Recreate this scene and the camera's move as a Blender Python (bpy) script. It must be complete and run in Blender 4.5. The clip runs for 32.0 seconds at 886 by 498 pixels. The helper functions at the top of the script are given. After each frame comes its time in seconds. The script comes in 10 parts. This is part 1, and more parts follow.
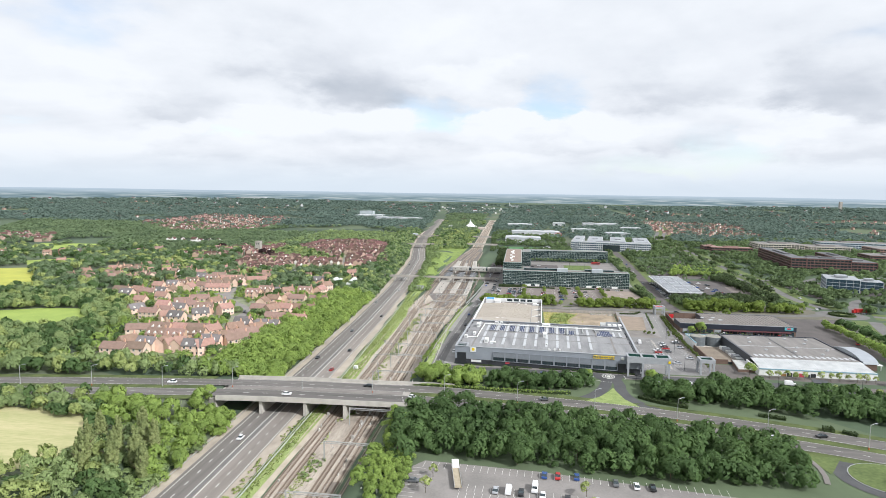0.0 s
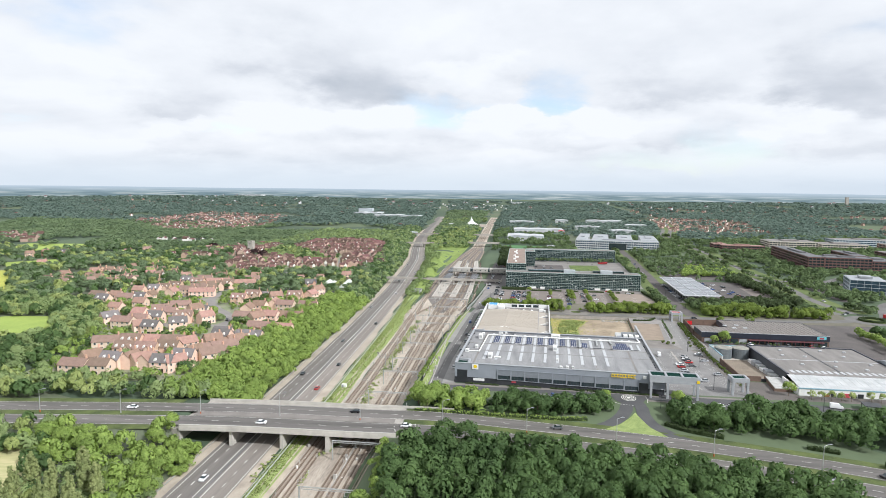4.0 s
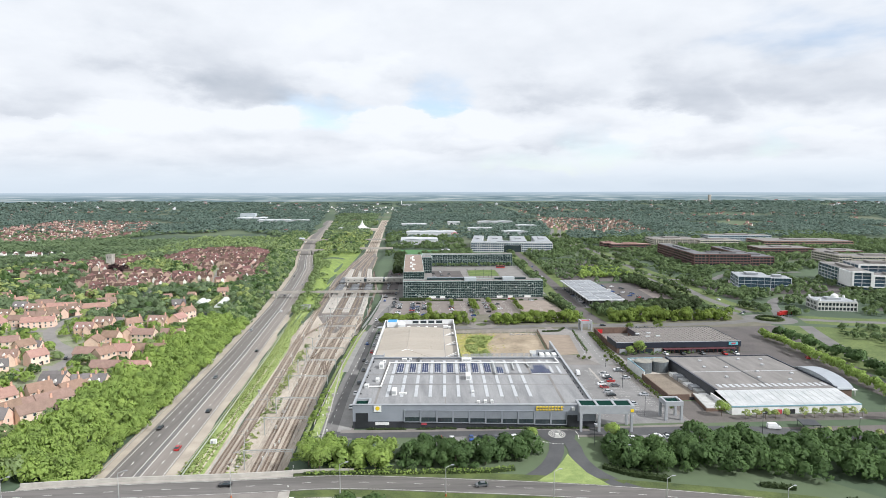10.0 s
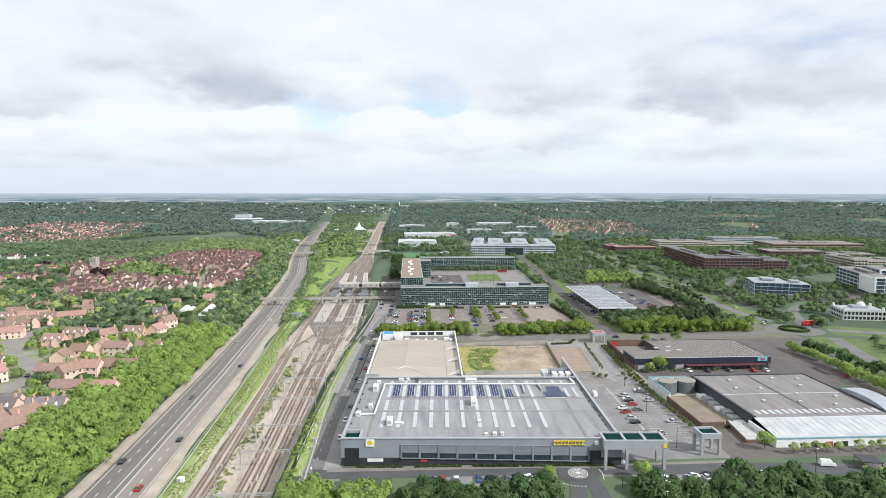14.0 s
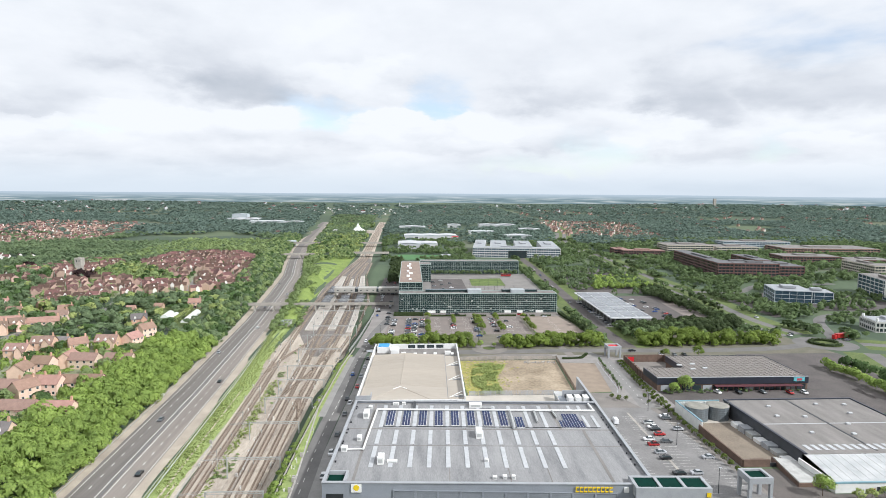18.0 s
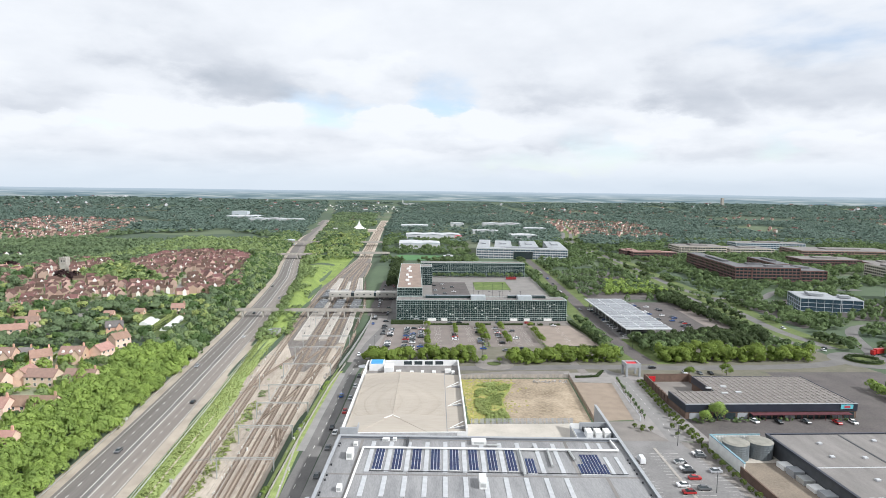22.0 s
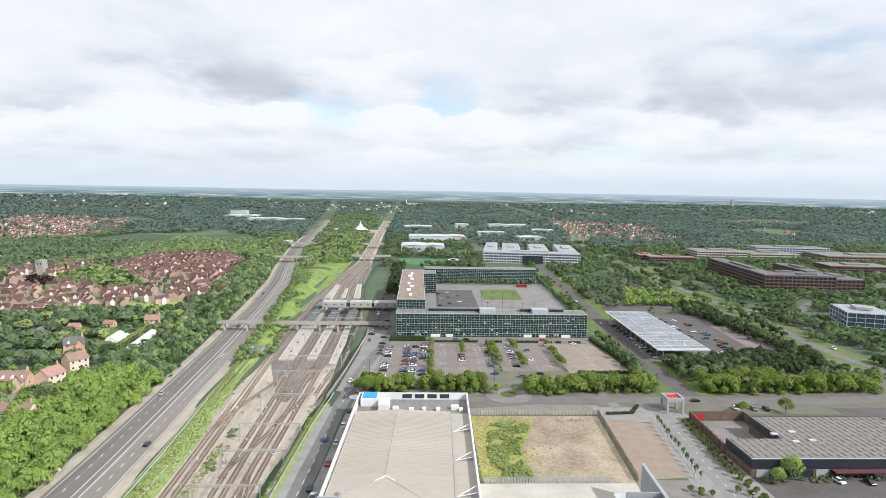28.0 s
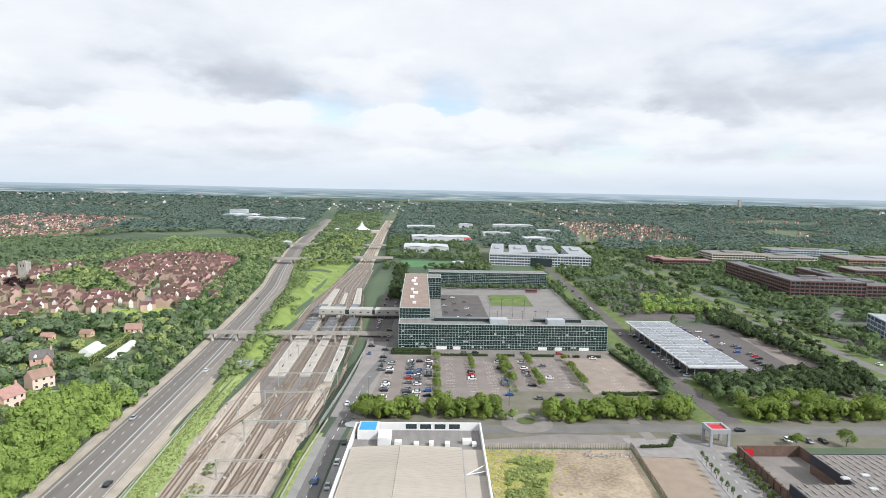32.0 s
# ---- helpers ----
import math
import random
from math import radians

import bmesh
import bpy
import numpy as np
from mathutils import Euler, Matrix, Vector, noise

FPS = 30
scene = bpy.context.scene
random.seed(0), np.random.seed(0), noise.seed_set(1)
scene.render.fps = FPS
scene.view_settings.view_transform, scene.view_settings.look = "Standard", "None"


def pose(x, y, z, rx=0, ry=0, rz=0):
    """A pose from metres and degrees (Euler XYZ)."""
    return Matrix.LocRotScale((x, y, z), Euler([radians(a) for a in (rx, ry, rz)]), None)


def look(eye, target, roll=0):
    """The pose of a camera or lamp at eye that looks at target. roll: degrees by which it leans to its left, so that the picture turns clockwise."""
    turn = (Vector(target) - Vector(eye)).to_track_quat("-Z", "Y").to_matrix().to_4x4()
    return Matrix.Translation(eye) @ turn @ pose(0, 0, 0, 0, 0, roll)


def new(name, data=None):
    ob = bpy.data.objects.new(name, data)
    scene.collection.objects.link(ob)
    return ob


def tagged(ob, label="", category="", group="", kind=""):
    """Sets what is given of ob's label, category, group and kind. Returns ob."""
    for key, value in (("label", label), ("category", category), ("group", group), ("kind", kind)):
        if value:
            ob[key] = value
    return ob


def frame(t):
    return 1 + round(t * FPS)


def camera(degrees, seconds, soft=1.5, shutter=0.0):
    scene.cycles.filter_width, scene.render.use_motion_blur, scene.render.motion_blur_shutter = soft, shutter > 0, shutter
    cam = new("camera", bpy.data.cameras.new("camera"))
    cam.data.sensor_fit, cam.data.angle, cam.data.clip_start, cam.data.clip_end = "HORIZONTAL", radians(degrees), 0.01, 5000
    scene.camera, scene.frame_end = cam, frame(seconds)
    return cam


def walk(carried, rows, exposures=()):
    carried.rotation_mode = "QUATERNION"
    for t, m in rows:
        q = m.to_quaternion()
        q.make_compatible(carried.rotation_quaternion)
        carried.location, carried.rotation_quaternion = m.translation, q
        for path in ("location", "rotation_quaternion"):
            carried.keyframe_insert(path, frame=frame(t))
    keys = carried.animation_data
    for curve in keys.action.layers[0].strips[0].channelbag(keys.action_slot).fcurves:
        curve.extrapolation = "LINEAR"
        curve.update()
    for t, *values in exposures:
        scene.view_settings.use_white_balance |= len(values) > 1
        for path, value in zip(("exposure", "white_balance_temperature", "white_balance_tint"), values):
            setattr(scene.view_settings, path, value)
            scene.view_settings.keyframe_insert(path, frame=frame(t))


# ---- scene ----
cam = camera(72.1, 32.0, soft=0.5)
PATH = [
    (0, (7.243, 1.664, 96.556), (6.992, 3.64, 96.367), 0.8),
    (0.5, (7.056, 6.415, 96.585), (6.806, 8.391, 96.393), 0.4),
    (1, (6.825, 11.143, 96.616), (6.571, 13.117, 96.421), 0.5),
    (1.5, (6.533, 15.875, 96.648), (6.28, 17.849, 96.449), 0.5),
    (2, (6.177, 20.623, 96.679), (5.923, 22.596, 96.48), 0.5),
    (2.5, (5.744, 25.346, 96.711), (5.489, 27.319, 96.509), 0.5),
    (3, (5.225, 29.971, 96.746), (4.969, 31.944, 96.545), 0.6),
    (3.5, (4.617, 34.416, 96.794), (4.362, 36.39, 96.594), 0.6),
    (5.5, (1.76, 51.111, 97.266), (1.513, 53.086, 97.067), 0.6),
    (6, (0.974, 54.981, 97.342), (0.75, 56.959, 97.148), 0.5),
    (6.5, (0.159, 58.729, 97.481), (0.04, 60.716, 97.284), 0.2),
    (7, (-0.682, 62.494, 97.63), (-0.67, 64.485, 97.435), 0.0),
    (7.5, (-1.448, 66.392, 97.776), (-1.372, 68.381, 97.582), -0.2),
    (8, (-2.025, 70.433, 97.912), (-1.944, 72.422, 97.72), -0.1),
    (8.5, (-2.374, 74.563, 98.036), (-2.289, 76.552, 97.844), -0.1),
    (9, (-2.506, 78.763, 98.155), (-2.412, 80.752, 97.964), 0.0),
    (9.5, (-2.547, 83.015, 98.307), (-2.446, 85.004, 98.114), -0.1),
    (10, (-2.589, 87.278, 98.424), (-2.485, 89.266, 98.231), -0.1),
    (10.5, (-2.702, 91.461, 98.499), (-2.595, 93.449, 98.306), -0.2),
    (11, (-2.857, 95.584, 98.53), (-2.75, 97.572, 98.337), -0.1),
    (11.5, (-2.997, 99.679, 98.51), (-2.887, 101.667, 98.317), -0.1),
    (12, (-3.051, 103.801, 98.455), (-2.94, 105.789, 98.262), -0.1),
    (12.5, (-3.017, 107.893, 98.362), (-2.904, 109.88, 98.17), -0.1),
    (13, (-2.921, 112.038, 98.249), (-2.809, 114.025, 98.058), 0.0),
    (13.5, (-2.783, 116.243, 98.156), (-2.671, 118.231, 97.966), -0.0),
    (14, (-2.642, 120.474, 98.063), (-2.531, 122.462, 97.873), 0.0),
    (14.5, (-2.494, 124.66, 97.943), (-2.383, 126.648, 97.752), 0.1),
    (16.5, (-1.775, 141.188, 96.972), (-1.664, 143.176, 96.784), 0.3),
    (17, (-1.679, 145.466, 96.922), (-1.569, 147.455, 96.735), 0.3),
    (17.5, (-1.518, 149.849, 96.943), (-1.407, 151.837, 96.756), 0.3),
    (18, (-1.183, 154.342, 97.014), (-1.074, 156.33, 96.827), 0.4),
    (18.5, (-0.657, 158.915, 97.125), (-0.549, 160.903, 96.937), 0.4),
    (19, (-0.046, 163.529, 97.268), (0.059, 165.517, 97.078), 0.5),
    (19.5, (0.538, 168.056, 97.393), (0.642, 170.044, 97.203), 0.6),
    (20, (1.061, 172.504, 97.508), (1.162, 174.492, 97.317), 0.6),
    (20.5, (1.522, 176.876, 97.62), (1.623, 178.864, 97.427), 0.6),
    (21, (1.897, 181.226, 97.727), (1.996, 183.214, 97.534), 0.7),
    (21.5, (2.189, 185.57, 97.828), (2.287, 187.558, 97.634), 0.6),
    (22, (2.378, 189.947, 97.922), (2.475, 191.935, 97.727), 0.7),
    (22.5, (2.484, 194.336, 98.009), (2.58, 196.324, 97.815), 0.8),
    (23, (2.558, 198.709, 98.085), (2.654, 200.697, 97.891), 0.8),
    (23.5, (2.601, 203.027, 98.147), (2.696, 205.016, 97.952), 0.9),
    (24, (2.621, 207.36, 98.193), (2.714, 209.349, 97.999), 0.9),
    (24.5, (2.633, 211.697, 98.22), (2.726, 213.686, 98.026), 0.9),
    (25, (2.674, 216.003, 98.23), (2.765, 217.991, 98.035), 1.0),
    (25.5, (2.778, 220.245, 98.214), (2.869, 222.233, 98.018), 1.0),
    (27.5, (3.413, 237.096, 97.965), (3.499, 239.085, 97.769), 1.1),
    (28, (3.477, 241.34, 97.92), (3.562, 243.329, 97.724), 1.0),
    (28.5, (3.443, 245.63, 97.892), (3.526, 247.619, 97.695), 1.1),
    (29, (3.267, 250.041, 97.852), (3.35, 252.029, 97.657), 1.2),
    (29.5, (2.965, 254.58, 97.798), (3.047, 256.568, 97.602), 1.2),
    (30, (2.636, 259.165, 97.734), (2.718, 261.154, 97.539), 1.2),
    (30.5, (2.347, 263.728, 97.662), (2.428, 265.717, 97.467), 1.2),
    (31, (2.125, 268.225, 97.592), (2.206, 270.214, 97.398), 1.3),
    (31.5, (1.972, 272.629, 97.527), (2.051, 274.618, 97.331), 1.3),
    (32, (1.857, 276.975, 97.465), (1.935, 278.964, 97.267), 1.2),
]
walk(cam, [(t, look(eye, target, roll)) for t, eye, target, roll in PATH], [(0, 0.10, 6150, 10)])

# ---- world and sun ----
SUN_AZ, SUN_EL = radians(123), radians(38)  # azimuth from +y towards +x
world = bpy.data.worlds.new("sky")
scene.world = world
world.use_nodes = True
wt = world.node_tree
wt.nodes.clear()


def wn(kind, **kw):
    n = wt.nodes.new(kind)
    for k, v in kw.items():
        n.inputs[k.replace("_", " ")].default_value = v
    return n


def wmath(op, a, b=None):
    n = wt.nodes.new("ShaderNodeMath")
    n.operation = op
    for i, v in enumerate((a, b)):
        if v is None:
            continue
        if isinstance(v, (int, float)):
            n.inputs[i].default_value = v
        else:
            wt.links.new(v, n.inputs[i])
    return n.outputs[0]


sky = wt.nodes.new("ShaderNodeTexSky")
sky.sky_type, sky.sun_disc = "NISHITA", False
sky.sun_elevation, sky.sun_rotation = SUN_EL, SUN_AZ
sky.air_density, sky.dust_density, sky.ozone_density = 1.0, 0.3, 2.0
tc = wt.nodes.new("ShaderNodeTexCoord")
sep = wt.nodes.new("ShaderNodeSeparateXYZ")
wt.links.new(tc.outputs["Generated"], sep.inputs[0])
up = wmath("MAXIMUM", sep.outputs["Z"], 0.0)
den = wmath("ADD", up, 0.20)
comb = wt.nodes.new("ShaderNodeCombineXYZ")
wt.links.new(wmath("DIVIDE", sep.outputs["X"], den), comb.inputs[0])
wt.links.new(wmath("DIVIDE", sep.outputs["Y"], den), comb.inputs[1])
n1 = wn("ShaderNodeTexNoise", Scale=0.8, Detail=7.0, Roughness=0.5, Distortion=0.12)
n2 = wn("ShaderNodeTexNoise", Scale=0.8, Detail=7.0, Roughness=0.5, Distortion=0.12)
n3 = wn("ShaderNodeTexNoise", Scale=0.5, Detail=3.0, Roughness=0.5)
wt.links.new(comb.outputs[0], n1.inputs["Vector"])
# the same clouds a little higher up: dense above means a shaded underside
den2 = wmath("ADD", up, 0.225)
comb2 = wt.nodes.new("ShaderNodeCombineXYZ")
wt.links.new(wmath("DIVIDE", sep.outputs["X"], den2), comb2.inputs[0])
wt.links.new(wmath("DIVIDE", sep.outputs["Y"], den2), comb2.inputs[1])
wt.links.new(comb2.outputs[0], n2.inputs["Vector"])
wt.links.new(comb.outputs[0], n3.inputs["Vector"])


def ramp01(value, lo, hi):
    n = wt.nodes.new("ShaderNodeMapRange")
    n.interpolation_type = "SMOOTHSTEP"
    n.inputs["From Min"].default_value, n.inputs["From Max"].default_value = lo, hi
    wt.links.new(value, n.inputs["Value"])
    return n.outputs[0]


# heading and height of each direction, in degrees, ruffled so that cloud edges billow
az_ = wmath("MULTIPLY", wmath("ARCTAN2", sep.outputs["X"], sep.outputs["Y"]), 57.296)
el_ = wmath("MULTIPLY", wmath("ARCSINE", sep.outputs["Z"]), 57.296)
dirs = wt.nodes.new("ShaderNodeCombineXYZ")
wt.links.new(az_, dirs.inputs[0])
wt.links.new(wmath("MULTIPLY", el_, 2.1), dirs.inputs[1])
ruff = wn("ShaderNodeTexNoise", Scale=0.16, Detail=6.0, Roughness=0.58)
wt.links.new(dirs.outputs[0], ruff.inputs["Vector"])
shift = wt.nodes.new("ShaderNodeVectorMath")
shift.operation = "MULTIPLY_ADD"
shift.inputs[1].default_value, shift.inputs[2].default_value = (12.0, 4.6, 0), (-6.0, -2.3, 0)
wt.links.new(ruff.outputs["Color"], shift.inputs[0])
flat_dirs = wt.nodes.new("ShaderNodeCombineXYZ")
wt.links.new(az_, flat_dirs.inputs[0])
wt.links.new(el_, flat_dirs.inputs[1])
billow = wt.nodes.new("ShaderNodeVectorMath")
wt.links.new(flat_dirs.outputs[0], billow.inputs[0])
wt.links.new(shift.outputs[0], billow.inputs[1])


def cloud(az, el, w, h, strength, sharp=0.55):
    """One cloud as a soft oval with a crisp underside, or a crisp top for a negative h: heading, height, half width, half height, strength."""
    mp = wt.nodes.new("ShaderNodeMapping")
    mp.inputs["Location"].default_value = (-az / w, -el / h, 0)
    mp.inputs["Scale"].default_value = (1 / w, 1 / h, 1)
    wt.links.new(billow.outputs[0], mp.inputs["Vector"])
    sp = wt.nodes.new("ShaderNodeSeparateXYZ")
    wt.links.new(mp.outputs[0], sp.inputs[0])
    side_ = wmath("SUBTRACT", 1.0, ramp01(wmath("ABSOLUTE", sp.outputs["X"]), 0.2, 1.55))
    foot, head = ramp01(sp.outputs["Y"], -1.1, -1.1 + sharp), wmath("SUBTRACT", 1.0, ramp01(sp.outputs["Y"], -0.5, 1.7))
    return wmath("MULTIPLY", wmath("MULTIPLY", side_, strength), wmath("MULTIPLY", foot, head))


def joined(rows, sharp=0.55, flip=1):
    total = None
    for az, el, w, h, k in rows:
        c = cloud(az, el, w, flip * h, k, sharp)
        total = c if total is None else wmath("MAXIMUM", total, c)
    return total


UNDERSIDES = [(-15.5, 9.5, 5.9, 2.3, 1.0), (-19.5, 11.6, 6.2, 2.6, 0.6), (24.8, 8.4, 5.4, 2.6, 1.0), (33.6, 8.6, 7.5, 2.7, 0.85), (14.3, 8.9, 5.3, 2.0, 0.6), (-29.5, 7.3, 4.9, 2.1, 0.62), (-4.2, 8.2, 4.6, 1.4, 0.42),
              (-12.2, 4.9, 5.8, 1.4, 0.36), (-30.1, 3.5, 3.1, 1.0, 0.34), (-16.6, 2.7, 4.6, 0.9, 0.34), (13.0, 4.7, 4.8, 1.3, 0.46), (2.6, 4.3, 6.9, 1.3, 0.42), (25.9, 3.1, 4.6, 1.4, 0.46), (35.8, 3.4, 4.2, 1.4, 0.4)]
GAPS = [(-7.8, 7.0, 4.2, 2.2, 0.95), (2.1, 8.1, 2.8, 1.7, 1.0), (18.4, 3.5, 3.4, 1.7, 0.7), (31.4, 3.7, 2.6, 1.5, 0.65), (-26.5, 4.9, 2.4, 0.7, 0.4), (11.1, 2.5, 3.9, 1.0, 0.55)]
TOPS = [(-1.5, 4.8, 5.0, 2.3, 1.0), (6.3, 5.6, 3.1, 1.8, 0.9), (-13.2, 5.8, 3.9, 1.8, 0.85), (22.0, 5.2, 3.9, 1.4, 0.85), (35.8, 3.6, 3.5, 1.4, 0.85), (-21.8, 5.8, 5.6, 1.6, 0.85), (-5.0, 9.8, 4.1, 2.0, 0.8), (-30.0, 5.3, 1.7, 0.9, 0.7)]
low = wmath("SUBTRACT", 1.0, ramp01(up, 0.035, 0.10))
open_blue = wmath("SUBTRACT", joined(GAPS, 0.9), wmath("MULTIPLY", joined(TOPS, 0.3, -1), 0.9))
cover = wmath("SUBTRACT", wmath("MAXIMUM", ramp01(n1.outputs[0], 0.26, 0.40), low), wmath("MULTIPLY", wmath("MAXIMUM", open_blue, 0.0), 1.15))
mottle = wmath("ADD", wmath("MULTIPLY", wmath("SUBTRACT", n2.outputs[0], n1.outputs[0]), 1.2), wmath("ADD", wmath("MULTIPLY", n3.outputs[0], 0.34), wmath("MULTIPLY", ruff.outputs[0], 0.22)))
shade = wmath("SUBTRACT", wmath("ADD", mottle, wmath("MULTIPLY", joined(UNDERSIDES, 0.75), 0.40)), wmath("MULTIPLY", joined(TOPS, 0.3, -1), 0.16))
tone = wt.nodes.new("ShaderNodeValToRGB")
for k, (p, c) in enumerate(((0.20, (0.895, 0.90, 0.905)), (0.36, (0.80, 0.812, 0.83)), (0.55, (0.645, 0.665, 0.70)), (0.80, (0.475, 0.51, 0.555)))):
    e = tone.color_ramp.elements[k] if k < 2 else tone.color_ramp.elements.new(p)
    e.position, e.color = p, (*c, 1)
wt.links.new(shade, tone.inputs[0])
veil = wt.nodes.new("ShaderNodeMix")
veil.data_type = "RGBA"
veil.inputs[7].default_value = (0.66, 0.73, 0.79, 1)
wt.links.new(wmath("MULTIPLY", wmath("SUBTRACT", 1.0, ramp01(up, 0.0, 0.065)), 0.8), veil.inputs[0])
wt.links.new(tone.outputs[0], veil.inputs[6])
bg_sky = wn("ShaderNodeBackground", Strength=0.15)
wt.links.new(sky.outputs[0], bg_sky.inputs["Color"])
bg_cloud = wn("ShaderNodeBackground", Strength=1.0)
wt.links.new(veil.outputs[2], bg_cloud.inputs["Color"])
mix = wt.nodes.new("ShaderNodeMixShader")
wt.links.new(wmath("ADD", wmath("MULTIPLY", cover, 0.6), 0.4), mix.inputs[0])
wt.links.new(bg_sky.outputs[0], mix.inputs[1])
wt.links.new(bg_cloud.outputs[0], mix.inputs[2])
wo = wt.nodes.new("ShaderNodeOutputWorld")
wt.links.new(mix.outputs[0], wo.inputs[0])
sun_data = bpy.data.lights.new("sun", "SUN")
sun_data.energy, sun_data.angle, sun_data.color = 4.4, radians(2.0), (1.0, 0.975, 0.935)
sun = new("sun", sun_data)
sun.matrix_world = look((math.sin(SUN_AZ) * math.cos(SUN_EL) * 100, math.cos(SUN_AZ) * math.cos(SUN_EL) * 100, math.sin(SUN_EL) * 100), (0, 0, 0))

# ---- materials ----
MATS = {}


def mat(name, a, b=None, rough=0.8, scale=0.5, metal=0.0, bump=0.0, bump_scale=8.0, spread=0.0, fine=0.35, spec=0.3, island=False, stretch=None):
    """Two-tone noise material in world metres; spread: lightness varied from object to object; stretch: the noise drawn out along an axis, as wear is."""
    if name in MATS:
        return MATS[name]
    m = bpy.data.materials.new(name)
    m.use_nodes = True
    t = m.node_tree
    bs = t.nodes["Principled BSDF"]
    bs.inputs["Roughness"].default_value, bs.inputs["Metallic"].default_value = rough, metal
    bs.inputs["Specular IOR Level"].default_value = spec
    geo = t.nodes.new("ShaderNodeNewGeometry")
    big = t.nodes.new("ShaderNodeTexNoise")
    big.inputs["Scale"].default_value, big.inputs["Detail"].default_value = scale, 5
    small = t.nodes.new("ShaderNodeTexNoise")
    small.inputs["Scale"].default_value, small.inputs["Detail"].default_value = scale * 14, 4
    where = geo.outputs["Position"]
    if stretch:
        mp = t.nodes.new("ShaderNodeMapping")
        mp.inputs["Scale"].default_value = stretch
        t.links.new(where, mp.inputs["Vector"])
        where = mp.outputs[0]
    for n in (big, small):
        t.links.new(where, n.inputs["Vector"])
    mx = t.nodes.new("ShaderNodeMix")
    mx.inputs[0].default_value = fine
    t.links.new(big.outputs[0], mx.inputs[2])
    t.links.new(small.outputs[0], mx.inputs[3])
    ramp = t.nodes.new("ShaderNodeValToRGB")
    b = b or tuple(c * 0.72 for c in a)
    ramp.color_ramp.elements[0].position, ramp.color_ramp.elements[0].color = 0.34, (*b, 1)
    ramp.color_ramp.elements[1].position, ramp.color_ramp.elements[1].color = 0.64, (*a, 1)
    t.links.new(mx.outputs[0], ramp.inputs[0])
    out = ramp.outputs[0]
    if spread:
        if island:
            rnd = geo.outputs["Random Per Island"]
        else:
            rnd = t.nodes.new("ShaderNodeObjectInfo").outputs["Random"]
        mr = t.nodes.new("ShaderNodeMapRange")
        mr.inputs["To Min"].default_value, mr.inputs["To Max"].default_value = 1 - spread, 1 + spread
        t.links.new(rnd, mr.inputs["Value"])
        hs = t.nodes.new("ShaderNodeHueSaturation")
        t.links.new(mr.outputs[0], hs.inputs["Value"])
        t.links.new(out, hs.inputs["Color"])
        mr2 = t.nodes.new("ShaderNodeMapRange")
        mr2.inputs["To Min"].default_value, mr2.inputs["To Max"].default_value = 0.5 + spread * 0.07, 0.5 - spread * 0.07
        t.links.new(rnd, mr2.inputs["Value"])
        t.links.new(mr2.outputs[0], hs.inputs["Hue"])
        out = hs.outputs[0]
    t.links.new(out, bs.inputs["Base Color"])
    if bump:
        bn = t.nodes.new("ShaderNodeTexNoise")
        bn.inputs["Scale"].default_value, bn.inputs["Detail"].default_value = bump_scale, 4
        t.links.new(geo.outputs["Position"], bn.inputs["Vector"])
        bp = t.nodes.new("ShaderNodeBump")
        bp.inputs["Strength"].default_value, bp.inputs["Distance"].default_value = bump, 0.2
        t.links.new(bn.outputs[0], bp.inputs["Height"])
        t.links.new(bp.outputs[0], bs.inputs["Normal"])
    MATS[name] = m
    return m


GRASS = mat("grass", (0.15, 0.20, 0.06), (0.08, 0.12, 0.036), 0.9, 0.12, bump=0.4, bump_scale=3)
MEADOW = mat("meadow", (0.50, 0.45, 0.25), (0.33, 0.34, 0.15), 0.9, 0.16, fine=0.5, stretch=(0.10, 1, 1))
ASPHALT = mat("asphalt", (0.10, 0.10, 0.102), (0.07, 0.07, 0.072), 0.85, 0.15)
ROADGREY = mat("road_grey", (0.185, 0.178, 0.17), (0.13, 0.125, 0.12), 0.85, 0.1)
LOT = mat("lot_asphalt", (0.135, 0.12, 0.113), (0.082, 0.074, 0.072), 0.85, 0.09, fine=0.5)
PAVING = mat("paving", (0.24, 0.22, 0.20), (0.175, 0.16, 0.147), 0.85, 0.15)
CONCRETE = mat("concrete", (0.42, 0.39, 0.35), (0.30, 0.28, 0.25), 0.8, 0.3)
BALLAST = mat("ballast", (0.53, 0.465, 0.385), (0.25, 0.213, 0.175), 0.95, 0.18, fine=0.45, bump=0.5, bump_scale=10, stretch=(1, 0.12, 1))
SHOULDER = mat("shoulder", (0.46, 0.40, 0.325), (0.30, 0.26, 0.212), 0.9, 0.12)
WHITE = mat("white_paint", (0.78, 0.78, 0.76), (0.66, 0.66, 0.64), 0.6, 0.4)
CLAD = mat("grey_cladding", (0.27, 0.29, 0.32), (0.22, 0.24, 0.265), 0.45, 0.2, spec=0.5)
ROOFGREY = mat("grey_membrane", (0.31, 0.308, 0.306), (0.18, 0.181, 0.185), 0.7, 0.3, fine=0.45, stretch=(1, 0.16, 1))
ROOFTAN = mat("tan_metal_roof", (0.43, 0.385, 0.325), (0.36, 0.32, 0.27), 0.55, 0.08, stretch=(0.2, 1, 1))
FELT = mat("felt_roof", (0.25, 0.235, 0.222), (0.17, 0.16, 0.15), 0.9, 0.3, stretch=(1, 0.2, 1))
DARK = mat("dark_metal", (0.03, 0.033, 0.037), (0.02, 0.022, 0.025), 0.4, 0.4, spec=0.5)
